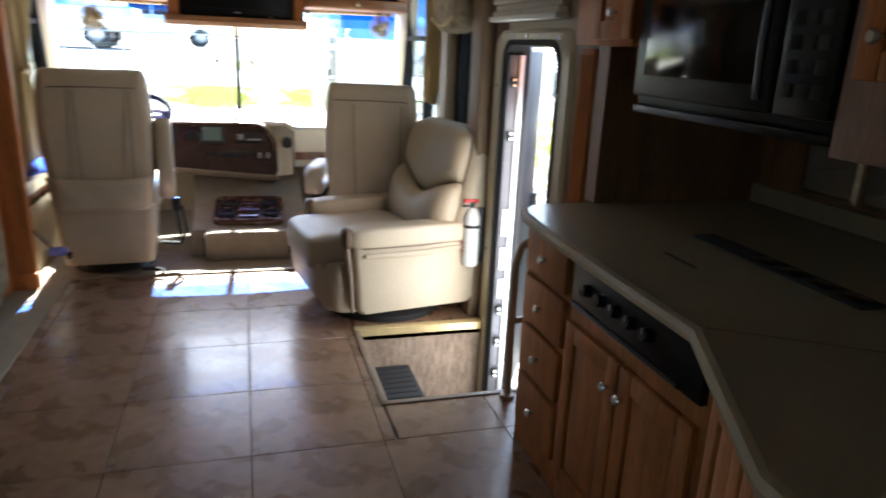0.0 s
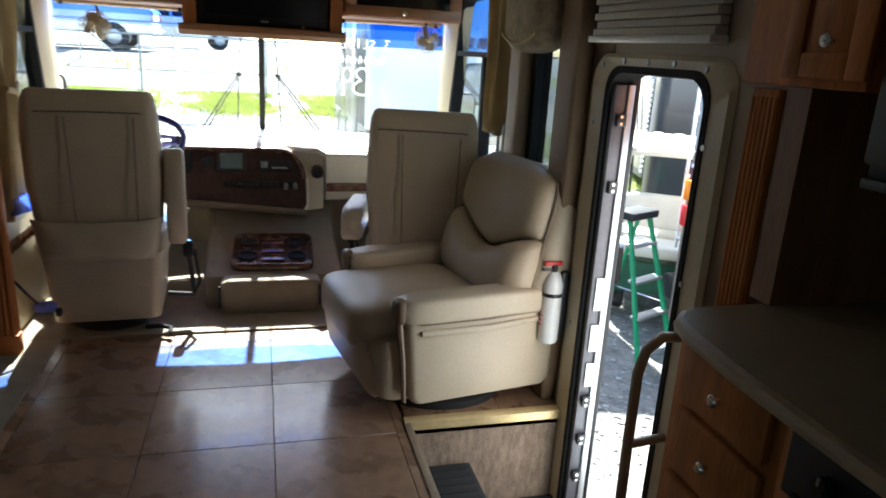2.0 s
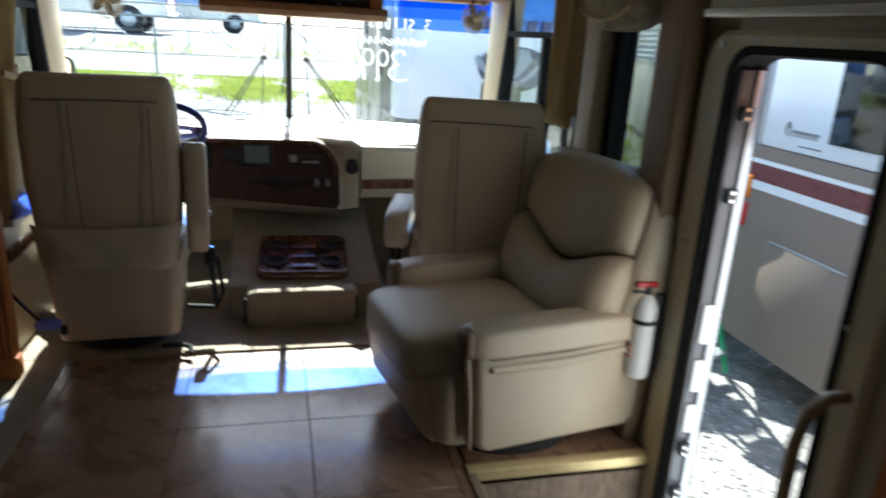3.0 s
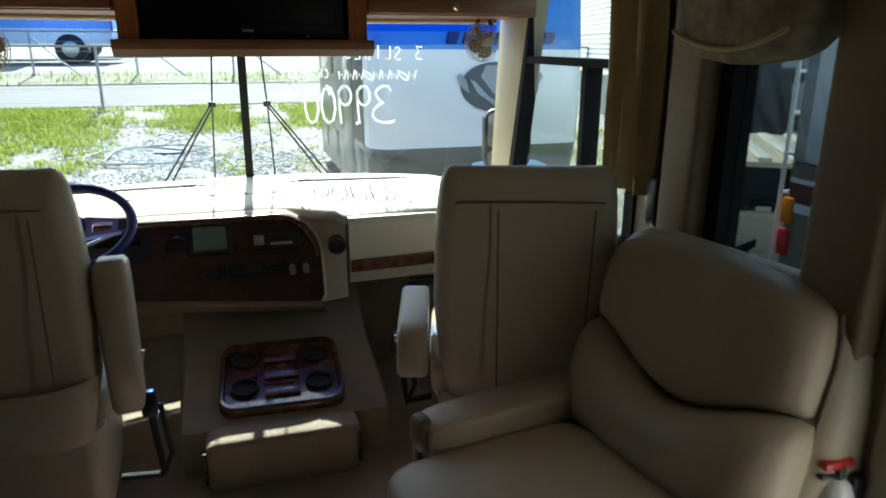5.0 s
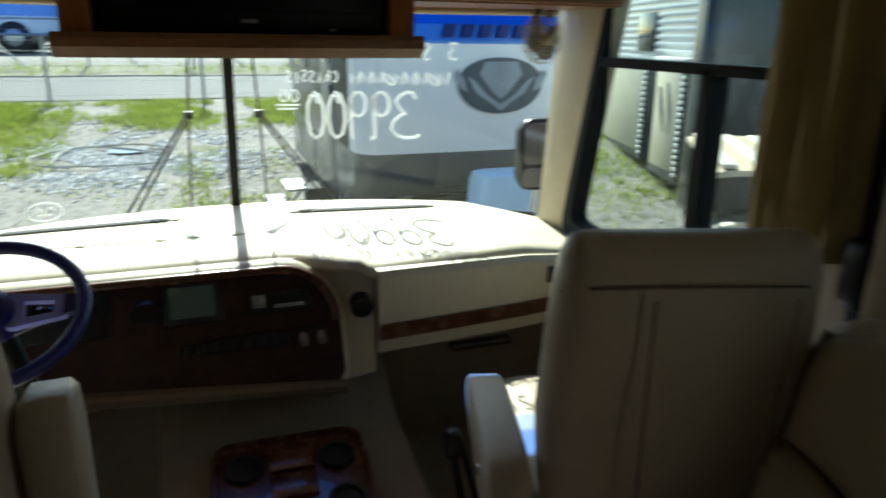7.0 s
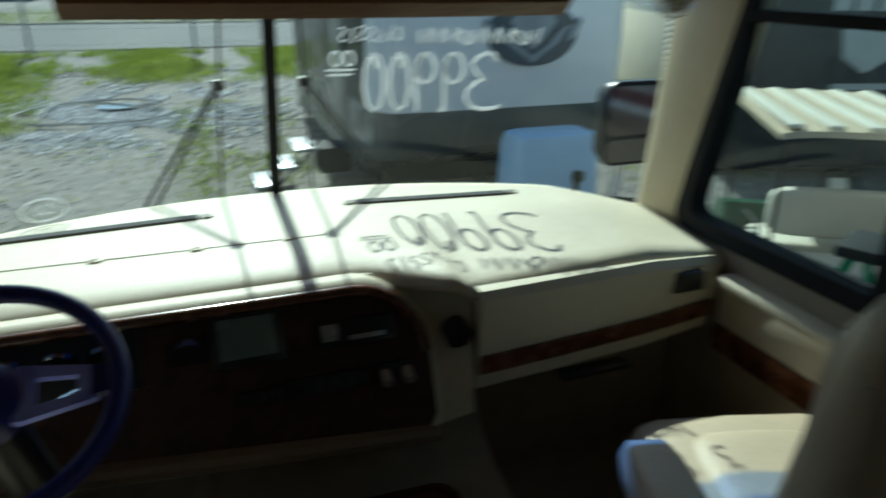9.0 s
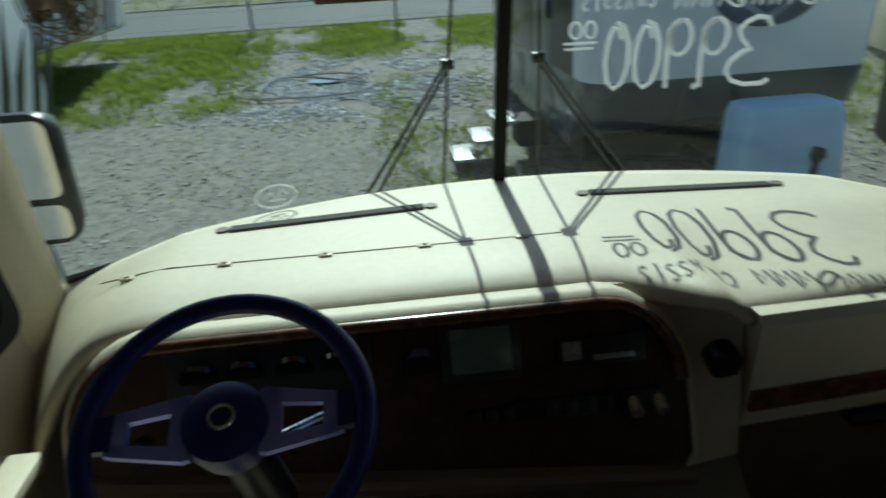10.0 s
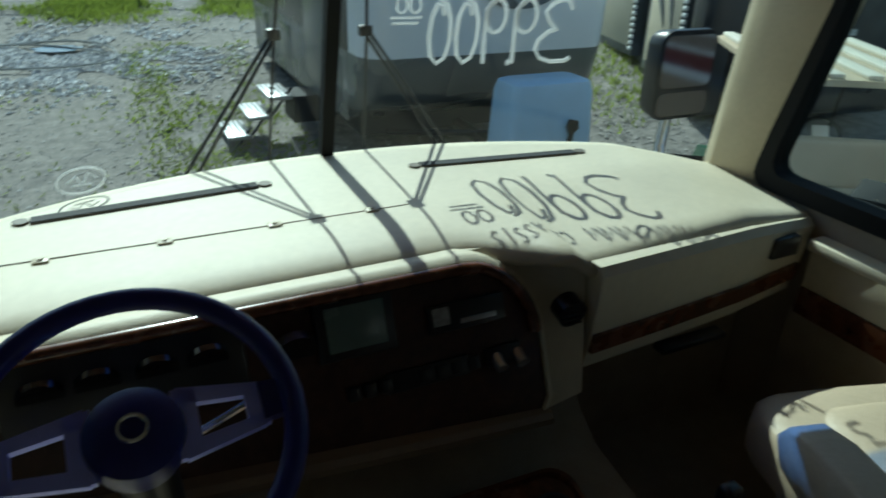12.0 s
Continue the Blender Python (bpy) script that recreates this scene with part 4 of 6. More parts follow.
for y, z in [(2.93, 1.2), (2.93, 0.8), (2.93, 0.4), (2.25, 1.2), (2.25, 0.8), (2.45, 1.42), (2.6, 1.42), (2.75, 1.42), (2.9, 1.405), (2.29, 1.41)]:
    part("screw", T([(1.184, y, z), (1.176, y, z)], 0.009, 10), ALU, fr)
# hinge side: aluminium jamb strip with latches
bm = B((1.19, 2.805, -0.44), (1.262, 2.832, 1.34), 0.004)
jamb = part("jamb_strip", bm, mat("grey_painted_jamb", (0.09, 0.088, 0.10), 0.35, vary=0.25), fr, "grey painted strip on the hinge side")
part("edge_bead", B((1.236, 2.794, -0.44), (1.262, 2.806, 1.34), 0.003), ALU, jamb, "bright aluminium bead")
for z in (1.22, 0.98, 0.12, -0.05, -0.22):
    b_ = part("catch", B((1.20, 2.782, z - 0.022), (1.235, 2.80, z + 0.022), 0.003), BLACK, jamb)
    for dz in (-0.012, 0.012):
        part("bolt", T([(1.212, 2.784, z + dz), (1.212, 2.776, z + dz)], 0.006, 8), CHROME, b_)
for z0, z1 in ((0.50, 0.63), (0.33, 0.44), (0.18, 0.28)):
    part("label_plate", B((1.205, 2.796, z0), (1.262, 2.801, z1), 0.001), WHITE, jamb)

ed = thing("entry_door", "open entry door with a dark grey inner face", "door", (1.285, 2.88, 0.0), 60)
part("leaf", B((0.0, -0.02, -0.5), (0.60, 0.02, 1.40), 0.012, 3), TRWHITE, ed)
part("inner_panel", B((0.02, -0.034, -0.46), (0.58, -0.019, 1.36), 0.01), mat("dark_grey_panel", (0.03, 0.03, 0.034), 0.4, vary=0.15), ed)
part("edge_rail", B((-0.012, -0.038, -0.5), (0.022, 0.022, 1.40), 0.006), BLACK, ed)
part("door_latch", B((0.50, -0.06, 0.42), (0.57, -0.03, 0.60), 0.01), BLACK, ed)
part("hinge", T([(-0.012, 0.0, -0.5), (-0.012, 0.0, 1.4)], 0.012, 8), ALU, ed)

bl = thing("door_blind", "pleated grey-beige blind gathered above the entry door", "blind")
for k in range(9):
    z = 1.50 + k * 0.026
    part("pleat", B((1.150 + 0.012 * (k % 2), 2.24, z), (1.192, 2.95, z + 0.024), 0.004), BLIND, bl)
part("bottom_rail", B((1.135, 2.235, 1.478), (1.194, 2.955, 1.50), 0.004), WHITE, bl)

ge = thing("fire_extinguisher", "white fire extinguisher with a red top on its bracket", "fire extinguisher", (1.115, 2.985, 0.30))
part("cylinder", T([(0, 0, 0), (0, 0, 0.01), (0, 0, 0.25), (0, 0, 0.285), (0, 0, 0.30)], [0.036, 0.041, 0.041, 0.03, 0.014], 24), WHITE, ge)
part("valve", T([(0, 0, 0.30), (0, 0, 0.33)], 0.014, 12), BLACK, ge)
part("lever", B((-0.045, -0.011, 0.325), (0.03, 0.011, 0.343), 0.004), RED, ge)
part("handle", B((-0.05, -0.009, 0.303), (0.0, 0.009, 0.313), 0.003), BLACK, ge)
part("band", T([(0, 0, 0.20), (0, 0, 0.215)], 0.0435, 24), BLACK, ge)
part("bracket", B((0.03, -0.02, 0.02), (0.062, 0.02, 0.30), 0.004), BLACK, ge)
lb = part("label", T([(0, 0, 0.05), (0, 0, 0.15)], 0.0416, 24), WHITE, ge)
for k in range(3):
    part("text_bar", B((-0.0435, -0.015, 0.075 + 0.02 * k), (-0.038, 0.015, 0.081 + 0.02 * k)), RED, lb)

gr = thing("grab_rail", "bent tan-painted grab rail beside the entry steps", "grab rail")
part("rail", T([(1.16, 2.19, 0.66), (1.10, 2.185, 0.665), (1.05, 2.18, 0.63), (1.03, 2.175, 0.56), (1.028, 2.17, 0.3), (1.028, 2.16, 0.02)], 0.016, 12), BRONZE, gr)
part("brace", T([(1.028, 2.172, 0.33), (1.16, 2.19, 0.33)], 0.014, 10), BRONZE, gr)
part("foot", T([(1.028, 2.16, 0.0), (1.028, 2.16, 0.015)], 0.03, 14), BRONZE, gr)

# ---- posts, curtains and padding on the right wall ----
tp = thing("padded_post", "tan padded post between window and entry", "padded post")
part("padding", P((1.165, 3.10, 1.0), (0.075, 0.18, 2.04), 0.3), mat("tan_padding", (0.23, 0.15, 0.085), 0.7, vary=0.12, bump=0.3, bump_scale=300), tp)
tp2 = thing("padded_post", "tan padded post between the two side windows", "padded post")
part("padding", P((1.165, 3.67, 1.0), (0.075, 0.15, 2.04), 0.3), mat("tan_vinyl_padding", (0.30, 0.22, 0.14), 0.6, vary=0.12), tp2)
bt = thing("seat_belt", "black seat belt hanging beside the passenger window", "seat belt")
part("webbing", B((1.165, 3.755, 0.75), (1.17, 3.80, 1.75), 0.002), BLACKMATT, bt)
part("anchor", P((1.155, 3.78, 1.02), (0.05, 0.07, 0.16), 0.5), BLACK, bt)
bt2 = thing("seat_belt", "black seat belt hanging beside the driver", "seat belt")
part("webbing", B((-1.175, 3.90, 0.6), (-1.17, 3.95, 1.75), 0.002), BLACKMATT, bt2)
part("anchor", P((-1.15, 3.93, 1.03), (0.05, 0.07, 0.1), 0.5), BLACK, bt2)


def curtain(s, y0, y1, z0, z1, label, tie=None):
    c = thing("curtain", label, "curtain", group="cab curtains")
    bm = bmesh.new()
    n, m_ = 40, 14
    rows = []
    for j in range(m_ + 1):
        v = j / m_
        z = z0 + (z1 - z0) * v
        pinch = 1.0 - (0.45 * math.exp(-((z - tie) / 0.18) ** 2) if tie else 0)
        row = []
        for i in range(n + 1):
            u = i / n
            y = (y0 + y1) / 2 + (u - 0.5) * (y1 - y0) * pinch
            x = s * (1.135 + 0.026 * math.sin(u * 34 + 0.4 * math.sin(v * 5)) * (0.6 + 0.4 * pinch) + 0.008 * math.sin(u * 80 + v * 3))
            row.append(bm.verts.new((x, y, z)))
        rows.append(row)
    for a_, b_ in zip(rows, rows[1:]):
        for i in range(n):
            bm.faces.new((a_[i], a_[i + 1], b_[i + 1], b_[i]))
    ob = part("cloth", bm, CURTAIN, c, angle=80)
    md = ob.modifiers.new("thickness", "SOLIDIFY")
    md.thickness = 0.004
    if tie:
        part("tieback", T([(s * 1.10, (y0 + y1) / 2 - (y1 - y0) * 0.25, tie), (s * 1.095, (y0 + y1) / 2, tie - 0.02), (s * 1.13, (y0 + y1) / 2 + (y1 - y0) * 0.29, tie + 0.01)], 0.014, 8), CURTAIN, c)


curtain(1, 3.80, 4.085, 1.03, 1.98, "gold curtain gathered beside the passenger window")
curtain(-1, 3.97, 4.42, 0.56, 1.98, "gold curtain gathered beside the driver's window", 1.15)

# passenger side trim under the window
sp = thing("side_panel", "cream arm panel with a wood strip under the side window", "trim panel")
part("arm_pad", B((1.13, 4.18, 0.665), (1.2, 4.80, 0.70), 0.01), CREAM, sp)
part("face", B((1.165, 4.18, 0.54), (1.2, 4.80, 0.666), 0.004), CREAM, sp)
part("wood_strip", B((1.158, 4.18, 0.455), (1.2, 4.80, 0.54), 0.004), BURL, sp)
part("lower", B((1.172, 4.0, 0.01), (1.2, 4.82, 0.455)), CARPET, sp)
sp = thing("side_panel", "cream console with a wood strip beside the driver's seat", "trim panel")
part("arm_pad", B((-1.2, 4.02, 0.55), (-1.105, 4.85, 0.585), 0.012), CREAM, sp)
part("face", B((-1.2, 4.02, 0.01), (-1.145, 4.85, 0.55), 0.004), CREAM_PLASTIC, sp)
part("wood_strip", B((-1.2, 4.02, 0.40), (-1.139, 4.85, 0.46), 0.004), BURL, sp)
part("notice", B((-1.19, 4.45, 0.586), (-1.115, 4.60, 0.5885)), WHITE, sp)
# the cloth's blue is tinted sunlight put into its colour
cl = thing("blue_lit_cloth", "crumpled cloth lying on the driver's console, tinted sunlight painted as blue", "cloth")
bm = bmesh.new()
pillow(bm, (-1.125, 4.16, 0.605), (0.14, 0.26, 0.085), 0.7)
for v in bm.verts:
    v.co += Vector((0.02 * noise.noise(v.co * 18), 0.03 * noise.noise(v.co * 15 + Vector((3, 0, 0))), 0.03 * noise.noise(v.co * 20)))
    v.co.z = max(v.co.z, 0.586)
part("folds", bm, BLUELIT_CLOTH, cl, angle=80)
# seat belts at the cab seats
for x, y, lab in ((-0.36, 4.1, "black seat-belt buckle beside the driver's seat"), (0.50, 4.33, "black seat-belt buckle beside the passenger seat")):
    sb = thing("belt_buckle", lab, "seat belt", (x, y, 0.0))
    part("stalk", T([(-0.12 if x < 0 else 0.1, 0, 0.16), (0.0, 0.0, 0.15), (0.0, 0.02, 0.2), (-0.02, 0.05, 0.36)], 0.012, 8), BLACKMATT, sb)
    part("buckle", P((-0.02, 0.05, 0.38), (0.05, 0.04, 0.09), 0.4), BLACK, sb)
    part("webbing", T([(0.0, -0.01, 0.15), (0.035, 0.0, 0.22), (0.01, 0.06, 0.37)], 0.009, 6), BLACKMATT, sb)
cord = thing("power_cord", "black cord hanging from the driver's side console", "cord")
part("cable", T([(-1.19, 3.9, 0.62), (-1.12, 3.88, 0.35), (-1.02, 3.87, 0.22), (-0.96, 3.88, 0.17)], 0.007, 8), BLACK, cord)
# plug painted with the same blue light as the cloth
part("blue_lit_plug", P((-0.98, 3.875, 0.19), (0.10, 0.04, 0.05), 0.6), BLUELIT_CLOTH, cord)
part("plug_tip", P((-0.925, 3.87, 0.165), (0.03, 0.035, 0.04), 0.6), BLACK, cord)
lv = thing("seat_lever", "black seat release lever on the floor", "lever", (-0.47, 3.93, 0.0))
part("bar", T([(-0.1, 0.0, 0.05), (-0.02, 0.0, 0.05), (0.015, -0.012, 0.045), (0.02, -0.05, 0.03)], 0.012, 8), BLACK, lv)

# dash fans and shade rods
BLADE = mat("smoky_fan_blade", (0.22, 0.19, 0.15), 0.35, vary=0.1)
for s, c in ((1, (1.018, 4.99, 1.482)), (-1, (-0.90, 5.0, 1.45))):
    fan = thing("dash_fan", "small round wire-guarded fan by the windshield", "fan", c, 180 + s * 18, "dash fans")
    for k in range(6):
        r = 0.082 * (k + 1) / 6
        for y in (-0.022, 0.022):
            part("guard_ring", T([(r * math.cos(a * 0.3927), y * (1.25 - 0.6 * (r / 0.082) ** 2), r * math.sin(a * 0.3927)) for a in range(16)], 0.0019, 4, True), CREAM_PLASTIC, fan)
    for k in range(12):
        a = k * math.pi / 6
        part("guard_wire", T([(0.01 * math.cos(a), 0.027, 0.01 * math.sin(a)), (0.082 * math.cos(a), 0.014, 0.082 * math.sin(a)), (0.082 * math.cos(a), -0.014, 0.082 * math.sin(a)), (0.01 * math.cos(a), -0.027, 0.01 * math.sin(a))], 0.0019, 4), CREAM_PLASTIC, fan)
    for k in range(4):
        a = k * math.pi / 2 + 0.4
        m_ = pose(0, 0, 0, 0, math.degrees(a), 0)
        part("blade", P((0.042, 0, 0), (0.062, 0.008, 0.062), 0.8, m_ @ pose(0, 0, 0, 28, 0, 0)), BLADE, fan)
    part("motor", T([(0, -0.03, 0), (0, 0.055, 0)], 0.02, 14), CREAM_PLASTIC, fan)
    part("mount", T([(0, -0.03 if s > 0 else -0.03, 0), (0.0, -0.05, 0.05), (0, -0.02, 0.105)], 0.009, 8), BLACK, fan)
for xa, xb in ((0.48, 1.12), (-1.12, -0.44)):
    rd = thing("roller_shade", "cream rolled sun shade under the overhead cabinet", "shade", group="sun shades")
    part("roll", T([(xa, 5.22 if xa > 0 else 5.08, 1.572), (xb, 5.08 if xa > 0 else 5.22, 1.572)], 0.013, 10), CREAM_PLASTIC, rd)
    for x in (xa + 0.03, xb - 0.03):
        yb = 5.22 - 0.14 * (abs(x) - 0.46) / 0.7
        part("bracket", B((x - 0.01, yb - 0.02, 1.555), (x + 0.01, yb + 0.02, 1.582)), BLACK, rd)

# ---- fluted posts at the slide-outs ----
def fluted(name, cx, y0, y1, z0, z1, axis, label):
    p = thing(name, label, "trim post", group="fluted posts")
    n = 6
    if axis == "x":
        part("board", B((cx, y0, z0), (cx + 0.02, y1, z1), 0.003), OAK, p)
        for k in range(n):
            y = y0 + (y1 - y0) * (k + 0.5) / n
            part("flute", T([(cx + 0.002, y, z0 + 0.09), (cx + 0.002, y, z1 - 0.02)], (y1 - y0) / n * 0.36, 8), OAK, p)
        part("plinth", B((cx - 0.008, y0 - 0.006, z0), (cx + 0.02, y1 + 0.006, z0 + 0.09), 0.003), OAK, p)
    else:
        part("board", B((y0, cx, z0), (y1, cx + 0.05, z1), 0.003), OAK, p)
        for k in range(n):
            x = y0 + (y1 - y0) * (k + 0.5) / n
            part("flute", T([(x, cx - 0.0, z0 + 0.09), (x, cx - 0.0, z1 - 0.02)], (y1 - y0) / n * 0.36, 8), OAK, p)
        part("plinth", B((y0 - 0.006, cx - 0.01, z0), (y1 + 0.006, cx + 0.05, z0 + 0.09), 0.003), OAK, p)
    return p


fluted("fluted_post", 1.180, 1.995, 2.09, 0.0, 1.375, "x", "fluted oak post at the kitchen slide-out")
lp_ = fluted("fluted_post", 3.775, -1.215, -1.075, 0.009, 2.045, "y", "fluted oak post at the sofa slide-out")
part("side_board", B((-1.215, 3.66, 0.009), (-1.195, 3.775, 2.045)), OAK, lp_)

# ---- sofa ----
sf = thing("sofa", "floral fabric sofa in the slide-out", "sofa")
part("base", P((-1.55, 2.2, 0.16), (0.82, 2.8, 0.3), 0.16), FLORAL, sf)
for y in (1.3, 2.2, 3.1):
    part("seat_cushion", P((-1.52, y, 0.36), (0.78, 0.9, 0.17), 0.28), FLORAL, sf)
    part("back_cushion", P((-1.85, y, 0.62), (0.24, 0.9, 0.5), 0.35), FLORAL, sf)
part("arm", P((-1.56, 3.53, 0.29), (0.84, 0.17, 0.54), 0.3), FLORAL, sf)

# ---- kitchen ----
ct = thing("countertop", "beige laminate countertop with a rounded end and wood edge", "countertop")
edge_pts = [(1.85, 1.925)]
edge_pts += [(1.10, 1.925), (1.02, 1.92), (0.96, 1.90), (0.925, 1.865), (0.905, 1.80), (0.885, 1.62), (0.877, 1.41), (0.867, 0.86), (0.66, 0.43), (0.60, -1.6), (1.85, -1.6)]
bm = bmesh.new()
prism(bm, edge_pts, 0.828, 0.864)
part("slab", bm, LAMINATE, ct)
bm = bmesh.new()
path = edge_pts[1:-1]
tube(bm, [(x - 0.004, y, 0.846) for x, y in path], 0.0185, 8)
part("edge_band", bm, EDGE, ct)
part("joint", T([(0.875, 0.86, 0.8645), (1.2, 0.66, 0.8645), (1.85, 0.40, 0.8645)], 0.0016, 5), LEATHER_SEAM, ct)
part("scratch", B((1.09, 1.20, 0.8635), (1.10, 1.33, 0.8655), 0, 2, None), BLACK, ct)
part("nick", P((1.09, 0.56, 0.8645), (0.03, 0.025, 0.004), 0.8), BLACK, ct)
part("back_lip", B((1.82, -1.6, 0.864), (1.85, 1.9, 0.93), 0.006), LAMINATE, ct)
rv_ = thing("range_vent", "long black vent strip set into the countertop", "vent")
part("strip", B((1.27, 0.88, 0.8645), (1.35, 1.47, 0.870), 0.002), BLACKMATT, rv_)
for k in range(4):
    part("vent_slot", B((1.285, 0.9 + k * 0.09, 0.870), (1.335, 0.965 + k * 0.09, 0.873), 0.001), SCREEN, rv_)


def raised_door(parent, m, w, h, knob=None, name="door"):
    """A cabinet door with a frame and a raised middle panel, lying in local x (width) and z (height), facing local -y."""
    bm = bmesh.new()
    r = 0.055
    for lo, hi in (((0, -0.02, 0), (r, 0, h)), ((w - r, -0.02, 0), (w, 0, h)), ((r, -0.02, 0), (w - r, 0, r)), ((r, -0.02, h - r), (w - r, 0, h))):
        box(bm, lo, hi, 0.005, 2)
    bmesh.ops.transform(bm, matrix=m, verts=bm.verts)
    d = part(name, bm, OAK, parent)
    bm = bmesh.new()
    x0, x1, z0, z1 = r - 0.003, w - r + 0.003, r - 0.003, h - r + 0.003
    i = 0.028
    loft(bm, [[(x0, -0.004, z0), (x1, -0.004, z0), (x1, -0.004, z1), (x0, -0.004, z1)], [(x0, -0.007, z0), (x1, -0.007, z0), (x1, -0.007, z1), (x0, -0.007, z1)], [(x0 + i, -0.017, z0 + i), (x1 - i, -0.017, z0 + i), (x1 - i, -0.017, z1 - i), (x0 + i, -0.017, z1 - i)]])
    bmesh.ops.transform(bm, matrix=m, verts=bm.verts)
    part("panel", bm, OAK, d)
    if knob:
        add_knob(d, m, *knob)
    return d


def add_knob(parent, m, x, z):
    bm = T([(x, -0.018, z), (x, -0.032, z), (x, -0.040, z), (x, -0.046, z)], [0.006, 0.006, 0.015, 0.010], 14)
    bmesh.ops.transform(bm, matrix=m, verts=bm.verts)
    part("knob", bm, NICKEL, parent)


def facing_minus_x(x, y):
    """A panel frame whose local x runs towards -y and which faces -x."""
    return pose(x, y, 0, 0, 0, -90)


cab = thing("drawer_cabinet", "oak base cabinet with four drawers", "cabinet")
part("body", B((0.955, 1.535, 0.0), (1.80, 1.90, 0.826), 0.003), OAK, cab)
for k, (z0, z1) in enumerate(((0.665, 0.80), (0.49, 0.645), (0.305, 0.47), (0.10, 0.285))):
    m = facing_minus_x(0.955, 1.86)
    bm = B((0.0, -0.022, z0), (0.295, 0.0, z1), 0.007, 2)
    bmesh.ops.transform(bm, matrix=m, verts=bm.verts)
    d = part("drawer", bm, OAK, cab)
    add_knob(d, m, 0.147, (z0 + z1) / 2)
part("toe_kick", B((0.962, 1.54, 0.0), (0.99, 1.89, 0.07)), SHADED_OAK, cab)
cab = thing("range_cabinet", "oak base cabinet with a pair of raised-panel doors", "cabinet")
part("body", B((0.945, 0.87, 0.0), (1.80, 1.532, 0.826), 0.003), OAK, cab)
raised_door(cab, facing_minus_x(0.945, 1.52) @ pose(0, 0, 0.09), 0.30, 0.52, (0.268, 0.44))
raised_door(cab, facing_minus_x(0.945, 1.21) @ pose(0, 0, 0.09), 0.30, 0.52, (0.03, 0.44))
rp = part("range_panel", B((0.925, 0.90, 0.665), (0.948, 1.50, 0.815), 0.004), DULLBLACK, cab)
for k in range(5):
    y = 1.40 - k * 0.075
    part("burner_knob", T([(0.926, y, 0.74), (0.90, y, 0.745)], [0.019, 0.016], 14), BLACK, rp)
    part("knob_pointer", B((0.898, y - 0.002, 0.745), (0.902, y + 0.002, 0.76)), ALU, rp)
part("grip_bar", T([(0.905, 0.95, 0.69), (0.905, 1.45, 0.69)], 0.008, 8), BLACK, rp)
cab = thing("corner_cabinet", "oak base cabinet on the angled part of the counter", "cabinet")
bm = bmesh.new()
prism(bm, [(0.94, 0.868), (0.74, 0.44), (0.68, 0.30), (0.68, -1.5), (1.8, -1.5), (1.8, 0.868)], 0.0, 0.826)
part("body", bm, OAK, cab)
mm = Matrix.Translation((0.925, 0.84, 0)) @ Matrix.Rotation(math.atan2(-0.43, -0.2), 4, "Z")
raised_door(cab, mm @ pose(0.01, 0, 0.10), 0.22, 0.66, (0.19, 0.50))
raised_door(cab, mm @ pose(0.245, 0, 0.10), 0.22, 0.66, (0.03, 0.45))
for k in range(2):
    raised_door(cab, facing_minus_x(0.68, 0.2 - k * 0.55) @ pose(0, 0, 0.1), 0.5, 0.66, (0.05, 0.55))

# uppers, microwave and backsplash
cab = thing("upper_cabinet", "oak upper cabinet with a raised-panel door and knob", "cabinet")
part("body", B((1.175, 1.75, 1.385), (1.84, 2.13, ROOM - 0.003), 0.003), OAK, cab)
raised_door(cab, facing_minus_x(1.175, 1.98) @ pose(0, 0, 1.405), 0.24, 0.6, (0.14, 0.08))
mw = thing("microwave", "black over-range microwave with a dark glass door", "microwave", (1.2, 0.97, 1.215))
part("case", B((0.0, 0.0, 0.0), (0.6, 0.76, 0.42), 0.012), DULLBLACK, mw)
dr = part("door", B((-0.022, 0.17, 0.03), (0.002, 0.755, 0.41), 0.01), DULLBLACK, mw)
part("door_glass", B((-0.0255, 0.23, 0.09), (-0.018, 0.70, 0.37), 0.004), mat("oven_door_glass", (0.006, 0.006, 0.007), 0.12, vary=0.1, spec=0.3), dr)
part("door_handle", T([(-0.045, 0.19, 0.06), (-0.05, 0.19, 0.2), (-0.045, 0.19, 0.38)], 0.010, 10), BLACK, dr)
pn = part("control_panel", B((-0.02, 0.005, 0.03), (0.002, 0.165, 0.41), 0.006), DULLBLACK, mw)
for i in range(3):
    for j in range(4):
        part("key", B((-0.0225, 0.03 + i * 0.042, 0.07 + j * 0.05), (-0.019, 0.06 + i * 0.042, 0.10 + j * 0.05), 0.001), BLACKMATT, pn)
part("vent_lip", B((-0.01, 0.0, -0.02), (0.5, 0.76, 0.002), 0.004), DULLBLACK, mw)
# body colour carries the shade; the door is plain oak
cab = thing("upper_cabinet", "lower upper cabinet beside the microwave, oak with shade in its colour", "cabinet")
part("body", B((1.19, 0.35, 1.175), (1.84, 0.965, ROOM - 0.003), 0.003), SHADED_OAK, cab)
raised_door(cab, facing_minus_x(1.19, 0.93) @ pose(0, 0, 1.33), 0.55, 0.66, (0.05, 0.08))
cab = thing("upper_cabinet", "oak upper cabinet along the kitchen wall", "cabinet")
part("body", B((1.25, -1.6, 1.32), (1.84, 0.348, ROOM - 0.003), 0.003), OAK, cab)
cab = thing("microwave_cabinet", "oak cabinet above the microwave", "cabinet")
part("body", B((1.22, 0.967, 1.64), (1.84, 1.748, ROOM - 0.003), 0.003), OAK, cab)
bs = thing("mirror_backsplash", "row of clear mirror panels behind the counter", "mirror")
